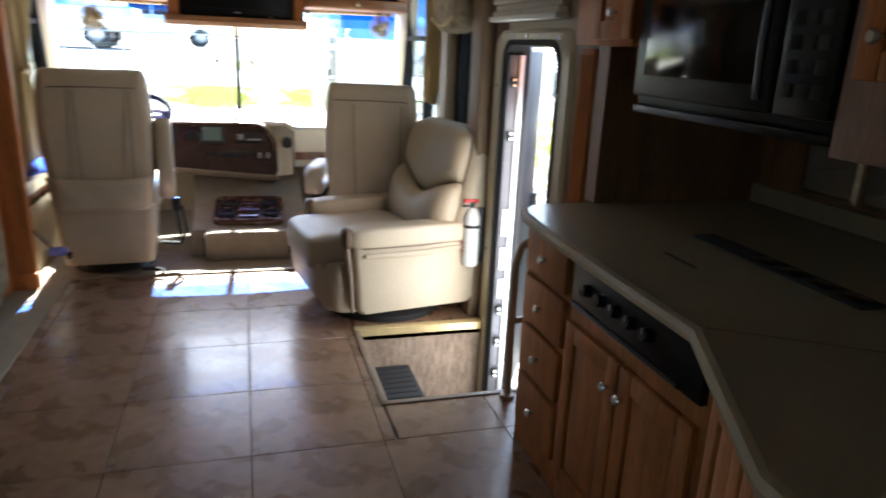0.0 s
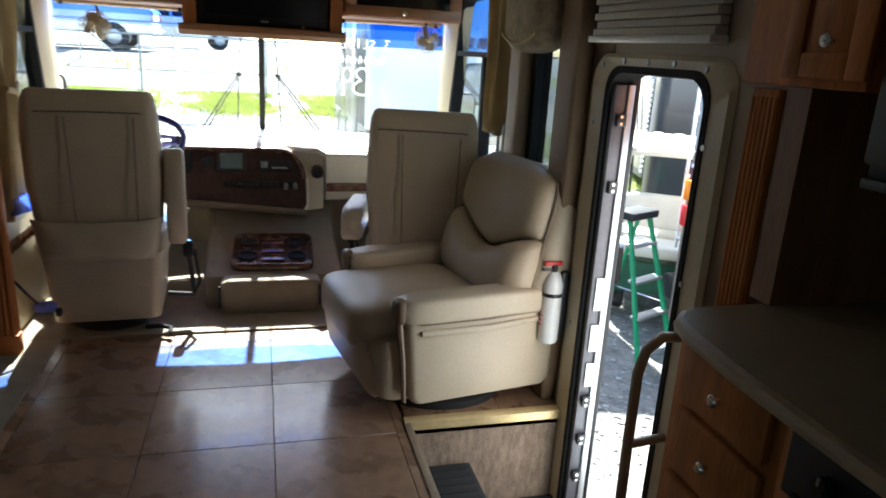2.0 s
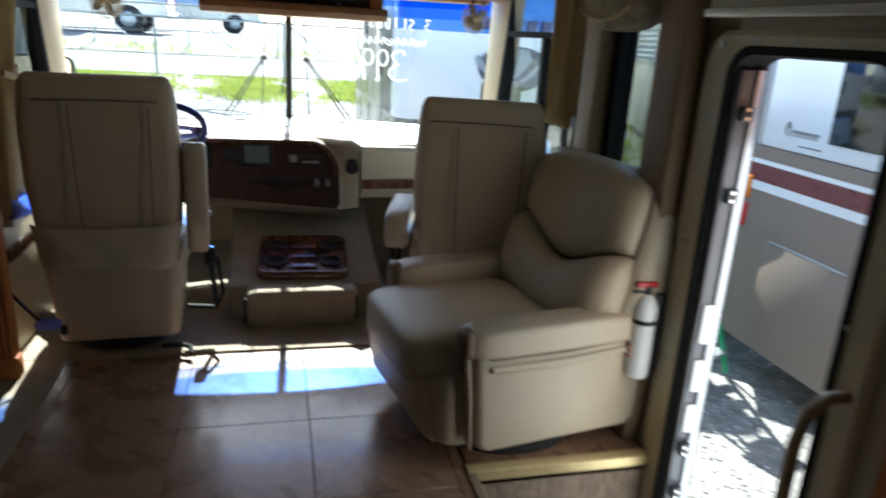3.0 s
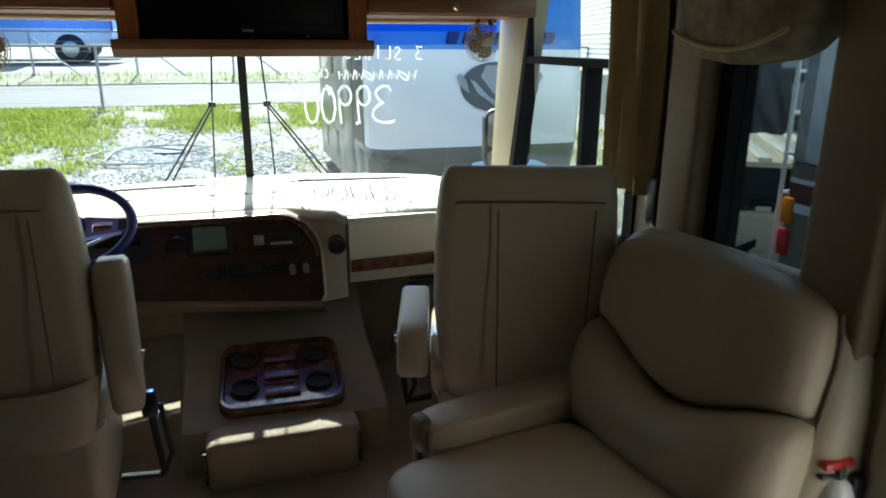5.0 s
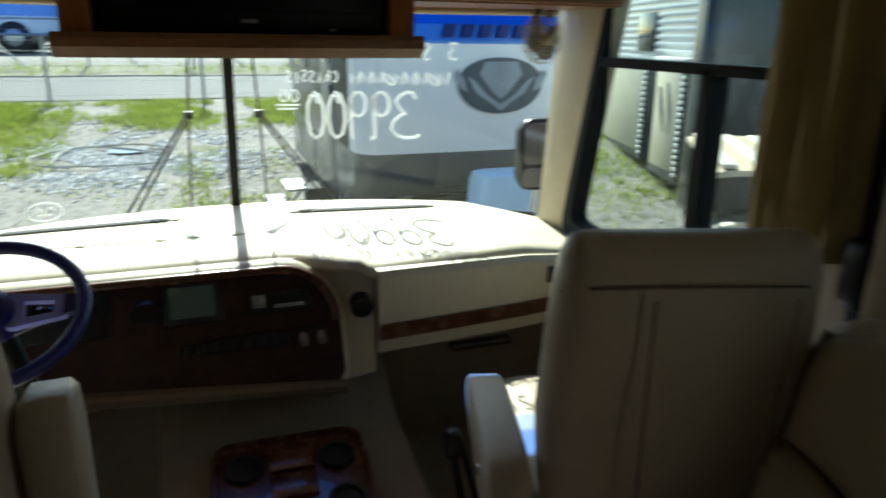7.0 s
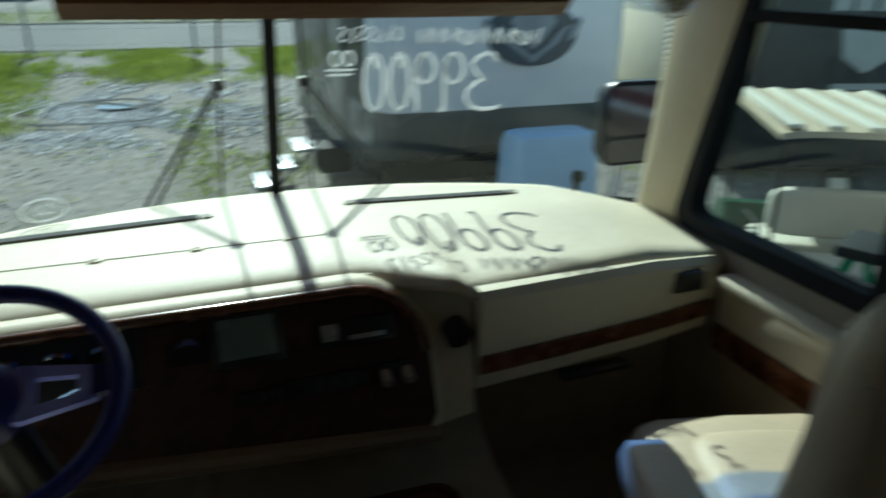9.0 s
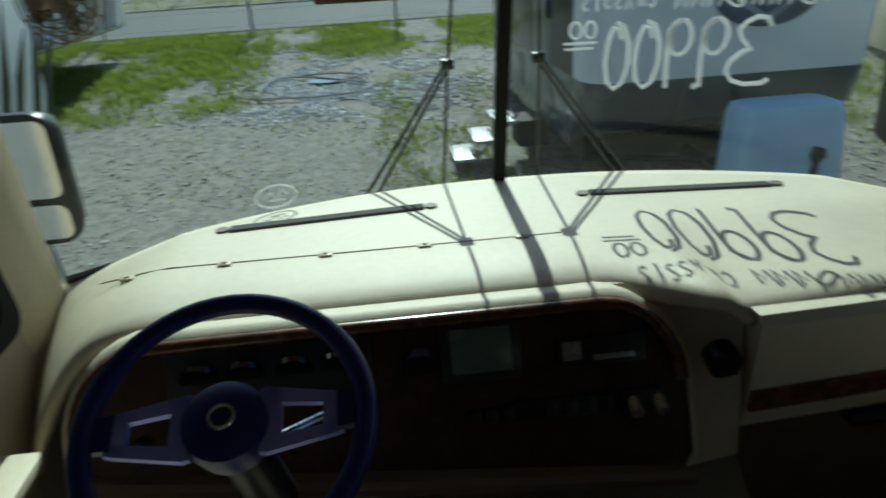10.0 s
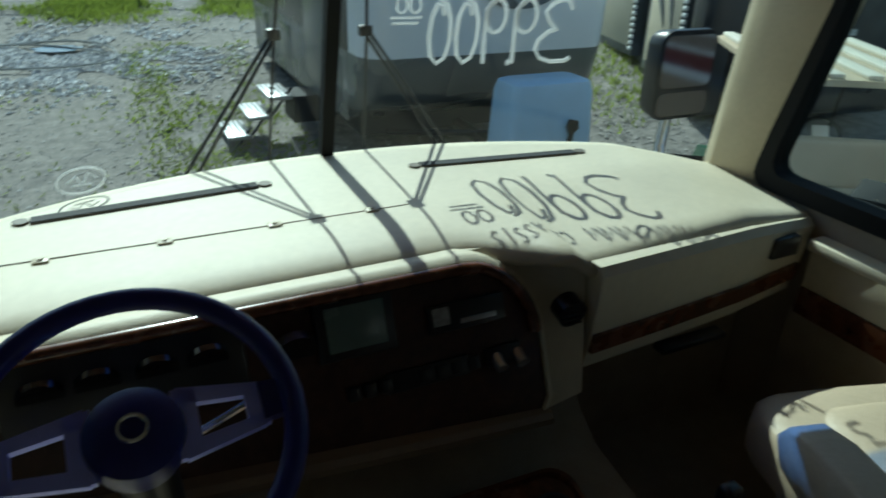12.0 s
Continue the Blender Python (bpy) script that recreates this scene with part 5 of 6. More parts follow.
for k in range(8):
    y = 1.69 - k * 0.24
    bm = bmesh.new()
    w, z0, z1 = 0.225, 0.94, 1.21
    loft(bm, [[(1.849, y - w, z0), (1.849, y, z0), (1.849, y, z1), (1.849, y - w, z1)], [(1.843, y - w, z0), (1.843, y, z0), (1.843, y, z1), (1.843, y - w, z1)], [(1.838, y - w + 0.018, z0 + 0.018), (1.838, y - 0.018, z0 + 0.018), (1.838, y - 0.018, z1 - 0.018), (1.838, y - w + 0.018, z1 - 0.018)]])
    part("mirror_panel", bm, MIRROR, bs, angle=5)
# end panel and its boards have shade put into the oak colour
sd = structure("panel_slide_end", B((1.188, 1.905, 0.866), (1.848, 1.978, 1.384)), SHADED_OAK, "oak panel at the end of the kitchen with shade in its colour")
part("return_board", B((1.842, 1.695, 0.932), (1.85, 1.905, 1.384)), SHADED_OAK, sd)
part("strip", B((1.3, 1.898, 0.866), (1.848, 1.906, 0.98)), SHADED_OAK, sd)

# ---- outdoors ----
def ground_z(x, y):
    z = -1.0 + 0.125 * max(0.0, min(y, 21.6) - 6.5)
    k = 1.0 if y < 8 else max(0.0, 1 - (y - 8) / 2)
    z -= 0.1 * max(0.0, min(x, 4.0) - 1.3) * k
    return z


def sheet(name, x0, x1, y0, y1, step, lift, material, label, edge=0.0, seed=0):
    """A piece of ground that follows the slope; with edge, its border is ragged and it has bare gaps."""
    bm = bmesh.new()
    nx, ny = max(2, int((x1 - x0) / step)), max(2, int((y1 - y0) / step))
    g = [[bm.verts.new((x0 + (x1 - x0) * i / nx, y0 + (y1 - y0) * j / ny, 0)) for j in range(ny + 1)] for i in range(nx + 1)]
    for row in g:
        for v in row:
            x, y = v.co.x, v.co.y
            v.co.z = ground_z(x, y) + lift + 0.012 * noise.noise((x * 1.7, y * 1.7, 3))
            if edge:
                v.co.x += step * 0.6 * noise.noise((x * 9, y * 9, seed))
                v.co.y += step * 0.6 * noise.noise((x * 9, y * 9, seed + 5))
    for i in range(nx):
        for j in range(ny):
            if edge:
                x, y = x0 + (x1 - x0) * (i + 0.5) / nx, y0 + (y1 - y0) * (j + 0.5) / ny
                d = min(x - x0, x1 - x, y - y0, y1 - y) / edge
                if d + 0.9 * noise.noise((x * 1.1 + seed, y * 1.1, 1)) + 0.7 * noise.noise((x * 3.3, y * 3.3, seed)) < 0.55:
                    continue
            bm.faces.new((g[i][j], g[i + 1][j], g[i + 1][j + 1], g[i][j + 1]))
    bmesh.ops.delete(bm, geom=[v for v in bm.verts if not v.link_faces], context="VERTS")
    return structure(name, bm, material, label)


# one sheet to the horizon, finer near the motorhome
bm = bmesh.new()
gx = [-900, -300, -100, -40, -20] + [-12 + k * 0.8 for k in range(33)] + [22, 40, 100, 300, 900]
gy = [-600, -200, -60, -20] + [-8 + k * 0.8 for k in range(40)] + [28, 40, 70, 130, 300, 900]
g = [[bm.verts.new((x, y, ground_z(x, y) + (0.0 if y < 24 else 0.0008 * min(y - 24, 300)) + (0.02 * noise.noise((x * 0.7, y * 0.7, 0)) if abs(x) < 14 and abs(y) < 24 else 0))) for y in gy] for x in gx]
for a_, b_ in zip(g, g[1:]):
    for j in range(len(gy) - 1):
        bm.faces.new((a_[j], b_[j], b_[j + 1], a_[j + 1]))
structure("ground", bm, GRAVEL, "grey gravel lot rising to a road")
sheet("road", -60, 60, 16.7, 19.0, 1.0, 0.02, ASPHALT, "grey asphalt road past the lot")
sheet("grass_verge", -60, 60, 19.0, 20.3, 0.5, 0.03, GRASSGROUND, "strip of green grass beyond the road")
sheet("lot_beyond", -60, 60, 20.3, 40, 2.0, 0.025, ASPHALT, "paved lot beyond the road")
PALE = mat("pale_rubble", (0.42, 0.42, 0.42), 0.7, vary=0.4, scale=8, fine=30, island=0.5)
bm = bmesh.new()
prism(bm, [(-1.05 + 0.26 * math.cos(a / 10 * math.pi) * (1 + 0.2 * math.sin(a * 2.3)), 13.3 + 0.13 * math.sin(a / 10 * math.pi)) for a in range(20)], -0.125, -0.118)
for v in bm.verts:
    v.co.z = ground_z(v.co.x, v.co.y) + (0.036 if v.co.z > -0.12 else 0.03)
structure("puddle", bm, mat("puddle_water", (0.20, 0.28, 0.36), 0.08, vary=0.1), "bluish puddle on the gravel")


def stuff(name, verts, faces, material, label):
    me = bpy.data.meshes.new(name)
    me.from_pydata(verts, [], faces)
    me.materials.append(material)
    return tagged(new(name, me), label, kind="stuff")


rng = random.Random(5)
verts, faces = [], []
for _ in range(22000):
    x, y = rng.uniform(-5, 6), rng.uniform(3.0, 15.5)
    if -1.3 < x < 1.3 and y < 6.2:
        continue
    s = rng.uniform(0.007, 0.024) if rng.random() < 0.93 else rng.uniform(0.024, 0.04)
    z = ground_z(x, y) + 0.004
    a = rng.uniform(0, 6.28)
    b0 = len(verts)
    for k in range(4):
        verts.append((x + s * math.cos(a + k * 1.57) * rng.uniform(0.7, 1.2), y + s * math.sin(a + k * 1.57) * rng.uniform(0.7, 1.2), z))
    verts.append((x + s * 0.2, y, z + s * rng.uniform(0.15, 0.4)))
    faces += [(b0, b0 + 1, b0 + 4), (b0 + 1, b0 + 2, b0 + 4), (b0 + 2, b0 + 3, b0 + 4), (b0 + 3, b0, b0 + 4)]
stuff("gravel_stones", verts, faces, STONE, "loose grey gravel stones on the lot")
verts, faces = [], []
for _ in range(9000):
    x, y = rng.gauss(-0.95, 0.85), rng.gauss(13.05, 0.6)
    if noise.noise((x * 1.6, y * 1.6, 2)) < -0.08:
        continue
    s = rng.uniform(0.015, 0.045)
    z = ground_z(x, y) + 0.006
    a = rng.uniform(0, 6.28)
    b0 = len(verts)
    for k in range(4):
        verts.append((x + s * math.cos(a + k * 1.57) * rng.uniform(0.6, 1.3), y + s * math.sin(a + k * 1.57) * rng.uniform(0.6, 1.3), z))
    verts.append((x + s * rng.uniform(-0.3, 0.3), y, z + s * rng.uniform(0.3, 0.7)))
    faces += [(b0, b0 + 1, b0 + 4), (b0 + 1, b0 + 2, b0 + 4), (b0 + 2, b0 + 3, b0 + 4), (b0 + 3, b0, b0 + 4)]
stuff("pale_rubble", verts, faces, PALE, "pale broken rubble strewn over the gravel")
verts, faces = [], []
for x0, x1, y0, y1, n, h in ((-7.2, -1.8, 12.0, 16.5, 34000, 0.085), (-2.4, 2.8, 14.3, 16.5, 24000, 0.08), (-0.5, 1.2, 9.3, 13.4, 14000, 0.035), (-3, 1, 8.5, 12, 1200, 0.03), (4.2, 7.6, 9.4, 13.6, 6000, 0.09), (-30, 30, 19.0, 20.3, 6000, 0.15)):
    for _ in range(n):
        x, y = rng.uniform(x0, x1), rng.uniform(y0, y1)
        if x1 - x0 < 40 and rng.random() > min(x - x0, x1 - x, y - y0) / 0.9 + 0.35 * noise.noise((x * 2.3, y * 2.3, 7)):
            continue
        if noise.noise((x * 0.9, y * 0.9, 5)) + 0.5 * noise.noise((x * 3.1, y * 3.1, 1)) < rng.uniform(-0.45, 0.25):
            continue
        z = ground_z(x, y) + 0.01
        a, hh, w = rng.uniform(0, 6.28), h * rng.uniform(0.5, 1.3), rng.uniform(0.008, 0.02)
        b0 = len(verts)
        verts += [(x - w * math.cos(a), y - w * math.sin(a), z), (x + w * math.cos(a), y + w * math.sin(a), z), (x + rng.uniform(-0.05, 0.05), y + rng.uniform(-0.05, 0.05), z + hh)]
        faces.append((b0, b0 + 1, b0 + 2))
stuff("grass", verts, faces, GRASSM, "green grass tufts on the lot and verge")

# water hoses lying on the rubble
HOSE = mat("grey_hose", (0.30, 0.31, 0.30), 0.5, vary=0.15)
for i, (cx, cy, rx_, ry_) in enumerate(((-1.2, 13.0, 0.6, 0.35),)):
    pts = [(cx + rx_ * (1 + 0.03 * k) * math.cos(k * 0.42 + i) + 0.25 * noise.noise((k * 0.3, i, 0)), cy + ry_ * (1 + 0.03 * k) * math.sin(k * 0.42 + i) + 0.25 * noise.noise((k * 0.3, i, 9)), 0) for k in range(26)]
    pts = [(x, y, ground_z(x, y) + 0.045) for x, y, _ in pts]
    tagged(part("garden_hose", T(pts, 0.013, 6), HOSE), "grey hose coiled on the pale rubble", "hose", "hoses on the ground")

# ---- chain-link fences ----
def fence(y, x0, x1, step, h, label, braces=False):
    f = thing("fence", label, "fence")
    n = int((x1 - x0) / step)
    for k in range(n + 1):
        x = x0 + k * step
        z = ground_z(x, y)
        part("post", T([(x, y, z - 0.1), (x, y, z + h)], 0.03, 6), FENCE, f)
        if braces:
            part("brace", T([(x + 0.05, y, z + h * 0.85), (x + step * 0.5, y - 0.6, z + 0.02)], 0.018, 5), FENCE, f)
    z = ground_z(0, y)
    part("top_rail", T([(x0, y, z + h), (x1, y, z + h)], 0.022, 6), FENCE, f)
    bm = bmesh.new()
    for k in range(4):
        zz = z + h * (k + 0.5) / 4.5
        box(bm, (x0, y - 0.003, zz), (x1, y + 0.003, zz + 0.005))
    part("wire", bm, FENCE, f)


fence(16.55, -15.2, 13, 2.55, 1.15, "galvanised wire fence between the lot and the road")
fence(20.2, -22, 14, 2.2, 1.0, "galvanised wire fence with slanting braces beyond the road", True)

# ---- vehicles beyond the road ----
def wheel(parent, x, y, z, r=0.37, w=0.24, ax="y"):
    bm = bmesh.new()
    d = Vector((0, 1, 0)) if ax == "y" else Vector((1, 0, 0))
    p = Vector((x, y, z))
    tube(bm, [p - d * w / 2, p - d * w * 0.42, p + d * w * 0.42, p + d * w / 2], [r * 0.9, r, r, r * 0.9], 22)
    t_ = part("wheel", bm, BLACKMATT, parent)
    bm = bmesh.new()
    tube(bm, [p - d * w * 0.54, p - d * w * 0.40], [r * 0.5, r * 0.62], 18)
    part("rim", bm, ALU, t_)
    return t_


def pickup(loc, rz, paint, label):
    """A crew-cab pickup, nose towards local -x."""
    c = thing("pickup_truck", label, "pickup truck", loc, rz, "vehicles beyond the road")
    W = 0.95
    side = [(-2.75, 0.45), (-2.78, 0.95), (-2.65, 1.08), (-1.45, 1.18), (-0.75, 1.78), (-0.5, 1.86), (0.75, 1.86), (0.95, 1.78), (1.08, 1.22), (2.75, 1.22), (2.8, 1.1), (2.8, 0.5)]
    bm = bmesh.new()
    loft(bm, [[(x, y, z if z < 1.2 else 1.2 + (z - 1.2) * 1.0) for x, z in side] for y in (-W, -W * 0.97, W * 0.97, W)])
    part("body", bm, paint, c)
    for xa, xb in ((-1.15, -0.25), (-0.15, 0.85)):
        for s in (-1, 1):
            bm = B((xa, s * W - 0.004, 1.3), (xb, s * W + 0.006, 1.72), 0.002)
            part("window", bm, SCREEN, c)
    part("bumper", B((2.78, -0.9, 0.45), (2.95, 0.9, 0.65), 0.03), CHROME, c)
    part("bumper", B((-2.93, -0.9, 0.45), (-2.75, 0.9, 0.68), 0.03), CHROME, c)
    for x in (-1.85, 1.75):
        for s in (-1, 1):
            wheel(c, x, s * (W - 0.1), 0.39, 0.39)
    for s in (-1, 1):
        part("tail_light", B((2.76, s * 0.85 - 0.08, 0.85), (2.83, s * 0.85 + 0.08, 1.15), 0.01), REDLENS, c)
    return c


pickup((-5.87, 24.0, 0.905), 0, SILVERCAR, "silver crew-cab pickup parked beyond the road")
pickup((-12.6, 25.0, 0.905), 6, BLUECAR, "dark blue pickup parked beyond the road")
pickup((-3.6, 34.0, 0.905), 8, SILVERCAR, "silver pickup parked further off beyond the road")
pickup((-6.6, 29.0, 0.905), 2, BLUECAR, "dark blue pickup behind the silver one")

# ---- trailer in front of the windshield ----
tr = thing("white_trailer", "tall white trailer with a blue top and dark lower band", "trailer", (1.22, 8.65, 0.0))
LZ = [(-0.12, 0.55), (0.02, 0.30), (0.16, 0.12), (0.46, 0.04), (0.50, 0.035), (1.0, 0.0), (1.42, 0.02), (1.46, 0.022), (2.2, 0.12), (2.9, 0.5), (3.1, 1.1)]


def cap_section(z, dy, w=2.3, n=7, r=0.22):
    pts = []
    for k in range(n + 1):
        a = math.pi + math.pi / 2 * k / n
        pts.append((r + r * math.cos(a), r + r * math.sin(a) + dy, z))
    for k in range(n + 1):
        a = 1.5 * math.pi + math.pi / 2 * k / n
        pts.append((w - r + r * math.cos(a), r + r * math.sin(a) + dy, z))
    pts += [(w, 2.2, z), (0, 2.2, z)]
    return pts


for name, zs, m_ in (("lower_band", LZ[:4], TRGREY), ("front_cap", LZ[3:7], TRWHITE), ("blue_top", LZ[6:], TRBLUE)):
    bm = bmesh.new()
    loft(bm, [cap_section(z, dy) for z, dy in zs])
    part(name, bm, m_, tr, angle=50)
bm = bmesh.new()
box(bm, (0.004, 2.2, 0.0), (2.296, 4.1, 3.05))
part("box_body", bm, TRWHITE, tr)
part("side_band", B((-0.004, 0.5, -0.12), (0.002, 4.1, 0.46)), TRGREY, tr)
part("underframe", B((0.15, 0.6, -0.3), (2.15, 4.0, -0.11)), BLACKMATT, tr)
part("side_panel", B((-0.005, 0.45, 0.46), (0.003, 4.08, 1.95), 0.002), TRBLACK, tr, "dark side panel")
for y0, y1 in ((1.1, 1.75),):
    d = part("side_door", B((-0.012, y0, 0.0), (0.01, y1, 1.95), 0.004), TRGREY, tr)
    part("door_window", B((-0.016, y0 + 0.15, 1.2), (0.0, y1 - 0.15, 1.7), 0.003), SCREEN, d)
    part("door_handle", B((-0.04, y0 + 0.05, 0.85), (-0.01, y0 + 0.09, 1.0), 0.006), BLACK, d)
for y0, y1 in ((2.6, 3.7),):
    part("side_window", B((-0.012, y0, 1.1), (0.01, y1, 1.75), 0.004), SCREEN, tr)
for y0 in (0.6, 2.3, 3.3):
    part("hatch", B((-0.008, y0, 0.05), (0.004, y0 + 0.5, 0.4), 0.004), TRGREY, tr)
# folding entry steps
for yb in (1.4,):
    st = part("entry_steps", B((-0.25, yb - 0.03, -0.35), (0.05, yb + 0.35, -0.1)), BLACKMATT, tr)
    for k in range(3):
        bm = B((-0.48 - 0.2 * k, yb - 0.05, -0.12 - 0.17 * k), (-0.26 - 0.2 * k, yb + 0.5, -0.08 - 0.17 * k), 0.01)
        part("tread", bm, ALU, st)
        for j in range(4):
            x = -0.46 - 0.2 * k + j * 0.05
            part("grip_strip", B((x, yb - 0.03, -0.079 - 0.17 * k), (x + 0.018, yb + 0.48, -0.075 - 0.17 * k)), BLACKMATT, st)
        part("bracket", T([(-0.25 - 0.2 * k, yb + 0.02, -0.02 - 0.17 * k), (-0.45 - 0.2 * k, yb + 0.02, -0.27 - 0.17 * k)], 0.014, 6), BLACK, st)
# front emblem: an oval shield drawn as plain shapes
bm = bmesh.new()
def oval(cx, cz, rx_, rz_, n=36, tip=0.0):
    return [(cx + rx_ * math.copysign(abs(math.cos(2 * math.pi * k / n)) ** 0.9, math.cos(2 * math.pi * k / n)), cz + rz_ * math.sin(2 * math.pi * k / n) * (1 + tip * (math.sin(2 * math.pi * k / n) < 0) * abs(math.sin(2 * math.pi * k / n)))) for k in range(n)]
prism(bm, oval(1.32, 1.07, 0.42, 0.235, tip=0.12), -0.012, 0.03, "y")
emblem = part("emblem", bm, mat("slate_emblem", (0.07, 0.085, 0.10), 0.3, vary=0.3, scale=4), tr, "dark oval emblem with grey blades")
EMBGREY = mat("grey_emblem_panel", (0.26, 0.29, 0.32), 0.35, vary=0.25, scale=5)
bm = bmesh.new()
prism(bm, [(1.16, 1.27), (1.48, 1.27), (1.53, 1.16), (1.40, 1.00), (1.32, 0.94), (1.24, 1.00), (1.11, 1.16)], -0.016, -0.010, "y")
part("crown", bm, EMBGREY, emblem)
for s in (-1, 1):
    bm = bmesh.new()
    prism(bm, [(1.32 + s * p[0], p[1]) for p in ((0.0, 0.83), (0.10, 0.90), (0.25, 1.00), (0.33, 1.14), (0.27, 1.11), (0.13, 0.97), (0.0, 0.89))], -0.022, -0.014, "y")
    part("blade", bm, EMBGREY, emblem)
    bm = bmesh.new()
    prism(bm, [(1.32 + s * p[0], p[1]) for p in ((0.40, 1.04), (0.46, 1.16), (0.43, 1.20), (0.36, 1.12), (0.33, 1.0))], -0.018, -0.011, "y")
    part("horn", bm, EMBGREY, emblem)
bm = bmesh.new()
for k in range(7):
    x = 0.75 + k * 0.17
    prism(bm, [(x, 1.475), (x + 0.10, 1.475), (x + 0.135, 1.585), (x + 0.03, 1.585)], -0.015, 0.06, "y")
part("name_bars", bm, mat("dark_blue_lettering", (0.01, 0.02, 0.12), 0.3), tr, "dark blue bars where a maker's name stands")
part("hitch_bar", T([(1.05, 0.5, -0.25), (1.05, -0.9, -0.28)], 0.06, 8), BLACK, tr)
part("tongue_rail", T([(0.3, 0.4, -0.22), (1.7, -0.2, -0.22)], 0.03, 6), BLACK, tr)
lp = thing("propane_cover", "pale blue plastic propane cover with a black smudge", "propane cover", (2.42, 8.05, 0.0))
bm = bmesh.new()
loft(bm, [[(px, py, z) for px, py in rounded(w, d, 0.08)] for z, w, d in ((-0.16, 0.76, 0.42), (0.30, 0.72, 0.38), (0.375, 0.68, 0.34), (0.39, 0.6, 0.28))])
part("shell", bm, LPBLUE, lp)
bm = bmesh.new()
prism(bm, [(0.10, -0.11), (0.16, -0.09), (0.17, 0.0), (0.21, 0.03), (0.2, 0.09), (0.12, 0.11), (0.10, 0.05), (0.13, -0.02)], -0.222, -0.206, "y")
part("smudge", bm, BLACK, lp)
part("support_frame", B((-0.3, -0.1, -0.34), (0.3, 0.5, -0.155)), BLACK, lp)

# ---- motorhome parked to the right ----
rv = thing("parked_motorhome", "parked motorhome, white above and beige below with a maroon stripe", "motorhome", (3.72, 5.93, 0.0))
for name, z0, z1, m_, px in (("skirt", -0.95, 0.33, TRBEIGE, 0.0), ("white_line", 0.33, 0.40, TRWHITE, -0.004), ("maroon_band", 0.40, 0.54, MAROON, -0.002), ("white_line", 0.54, 0.575, TRWHITE, -0.004), ("tan_band", 0.575, 0.68, TRBEIGE, -0.002), ("upper_wall", 0.68, 2.15, TRWHITE, 0.0)):
    part(name, B((px, -9.0, z0), (2.4, 0.0 - (0.0 if px == 0 else 0.002), z1), 0.03 if name == "upper_wall" else 0.0), m_, rv)
part("corner_trim", B((-0.008, -0.10, 0.68), (0.05, 0.008, 2.15), 0.02), ALU, rv)
part("side_window", B((-0.012, -1.6, 0.80), (0.01, -0.78, 1.6), 0.004), SCREEN, rv)
part("side_window", B((-0.012, -4.2, 0.80), (0.01, -2.6, 1.6), 0.004), SCREEN, rv)
part("amber_light", B((-0.03, -0.07, 0.24), (0.1, 0.03, 0.43), 0.02), AMBER, rv)
part("red_light", B((-0.03, -0.07, 0.0), (0.1, 0.03, 0.2), 0.02), REDLENS, rv)
part("bay_door", B((-0.006, -1.3, -0.85), (0.004, -0.35, -0.05), 0.004), TRBEIGE, rv)
part("bay_door", B((-0.006, -2.4, -0.85), (0.004, -1.36, -0.05), 0.004), TRBEIGE, rv)
part("bay_trim", B((-0.014, -1.2, -0.05), (0.004, -0.4, -0.03), 0.003), ALU, rv)
bm = bmesh.new()
for k in range(7):
    tube(bm, [(-0.004, -0.36 - 0.05 * k - 0.018 * math.cos(a * 0.8), (0.825 if k else 0.85) + (0.022 if k else 0.05) * math.sin(a * 0.8)) for a in range(7)], 0.0045, 5)
part("name_script", bm, TRBLACK, rv, "thin dark script strokes where a model name stands")
part("name_underline", B((-0.005, -0.72, 0.735), (0.0, -0.5, 0.743)), TRBLACK, rv)
lad = part("rear_ladder", T([(0.06, 0.14, -0.25), (0.06, 0.14, 2.2)], 0.016, 8), LADDER, rv)
part("ladder_rail", T([(0.42, 0.14, -0.25), (0.42, 0.14, 2.2)], 0.016, 8), LADDER, lad)
for k in range(8):
    z = -0.15 + k * 0.29
    part("rung", B((0.05, 0.12, z - 0.012), (0.43, 0.16, z + 0.012), 0.004), LADDER, lad)
    if k % 3 == 0:
        part("standoff", T([(0.06, 0.14, z), (0.06, 0.0, z)], 0.012, 6), LADDER, lad)
part("rear_bumper", B((0.0, 0.0, -0.75), (2.4, 0.18, -0.5), 0.03), BLACK, rv)
wheel(rv, 0.16, -2.9, -0.85, 0.42, 0.28, "x")

# ---- green step ladder ----
sl = thing("step_ladder", "green fibreglass step ladder standing on the gravel", "step ladder", (3.15, 5.8, ground_z(3.15, 5.8)), 25)
H_ = 1.32
for s in (-1, 1):
    part("rail", T([(s * 0.26, -0.42, 0), (s * 0.14, -0.04, H_)], 0.024, 4), GREENFG, sl)
    part("rear_rail", T([(s * 0.24, 0.42, 0), (s * 0.13, 0.04, H_)], 0.02, 4), GREENFG, sl)
for k in range(4):
    u = (k + 0.6) / 4.4
    part("step", B((-0.26 + 0.12 * u, -0.46 + 0.38 * u, H_ * u - 0.012), (0.26 - 0.12 * u, -0.36 + 0.38 * u, H_ * u + 0.012), 0.003), ALU, sl)
part("top_cap", B((-0.19, -0.11, H_ - 0.02), (0.19, 0.11, H_ + 0.05), 0.015), BLACKMATT, sl)
part("rear_bar", T([(-0.2, 0.27, 0.5), (0.2, 0.27, 0.5)], 0.01, 6), ALU, sl)
part("spreader", T([(0.21, -0.25, 0.55), (0.2, 0.25, 0.55)], 0.008, 6), ALU, sl)

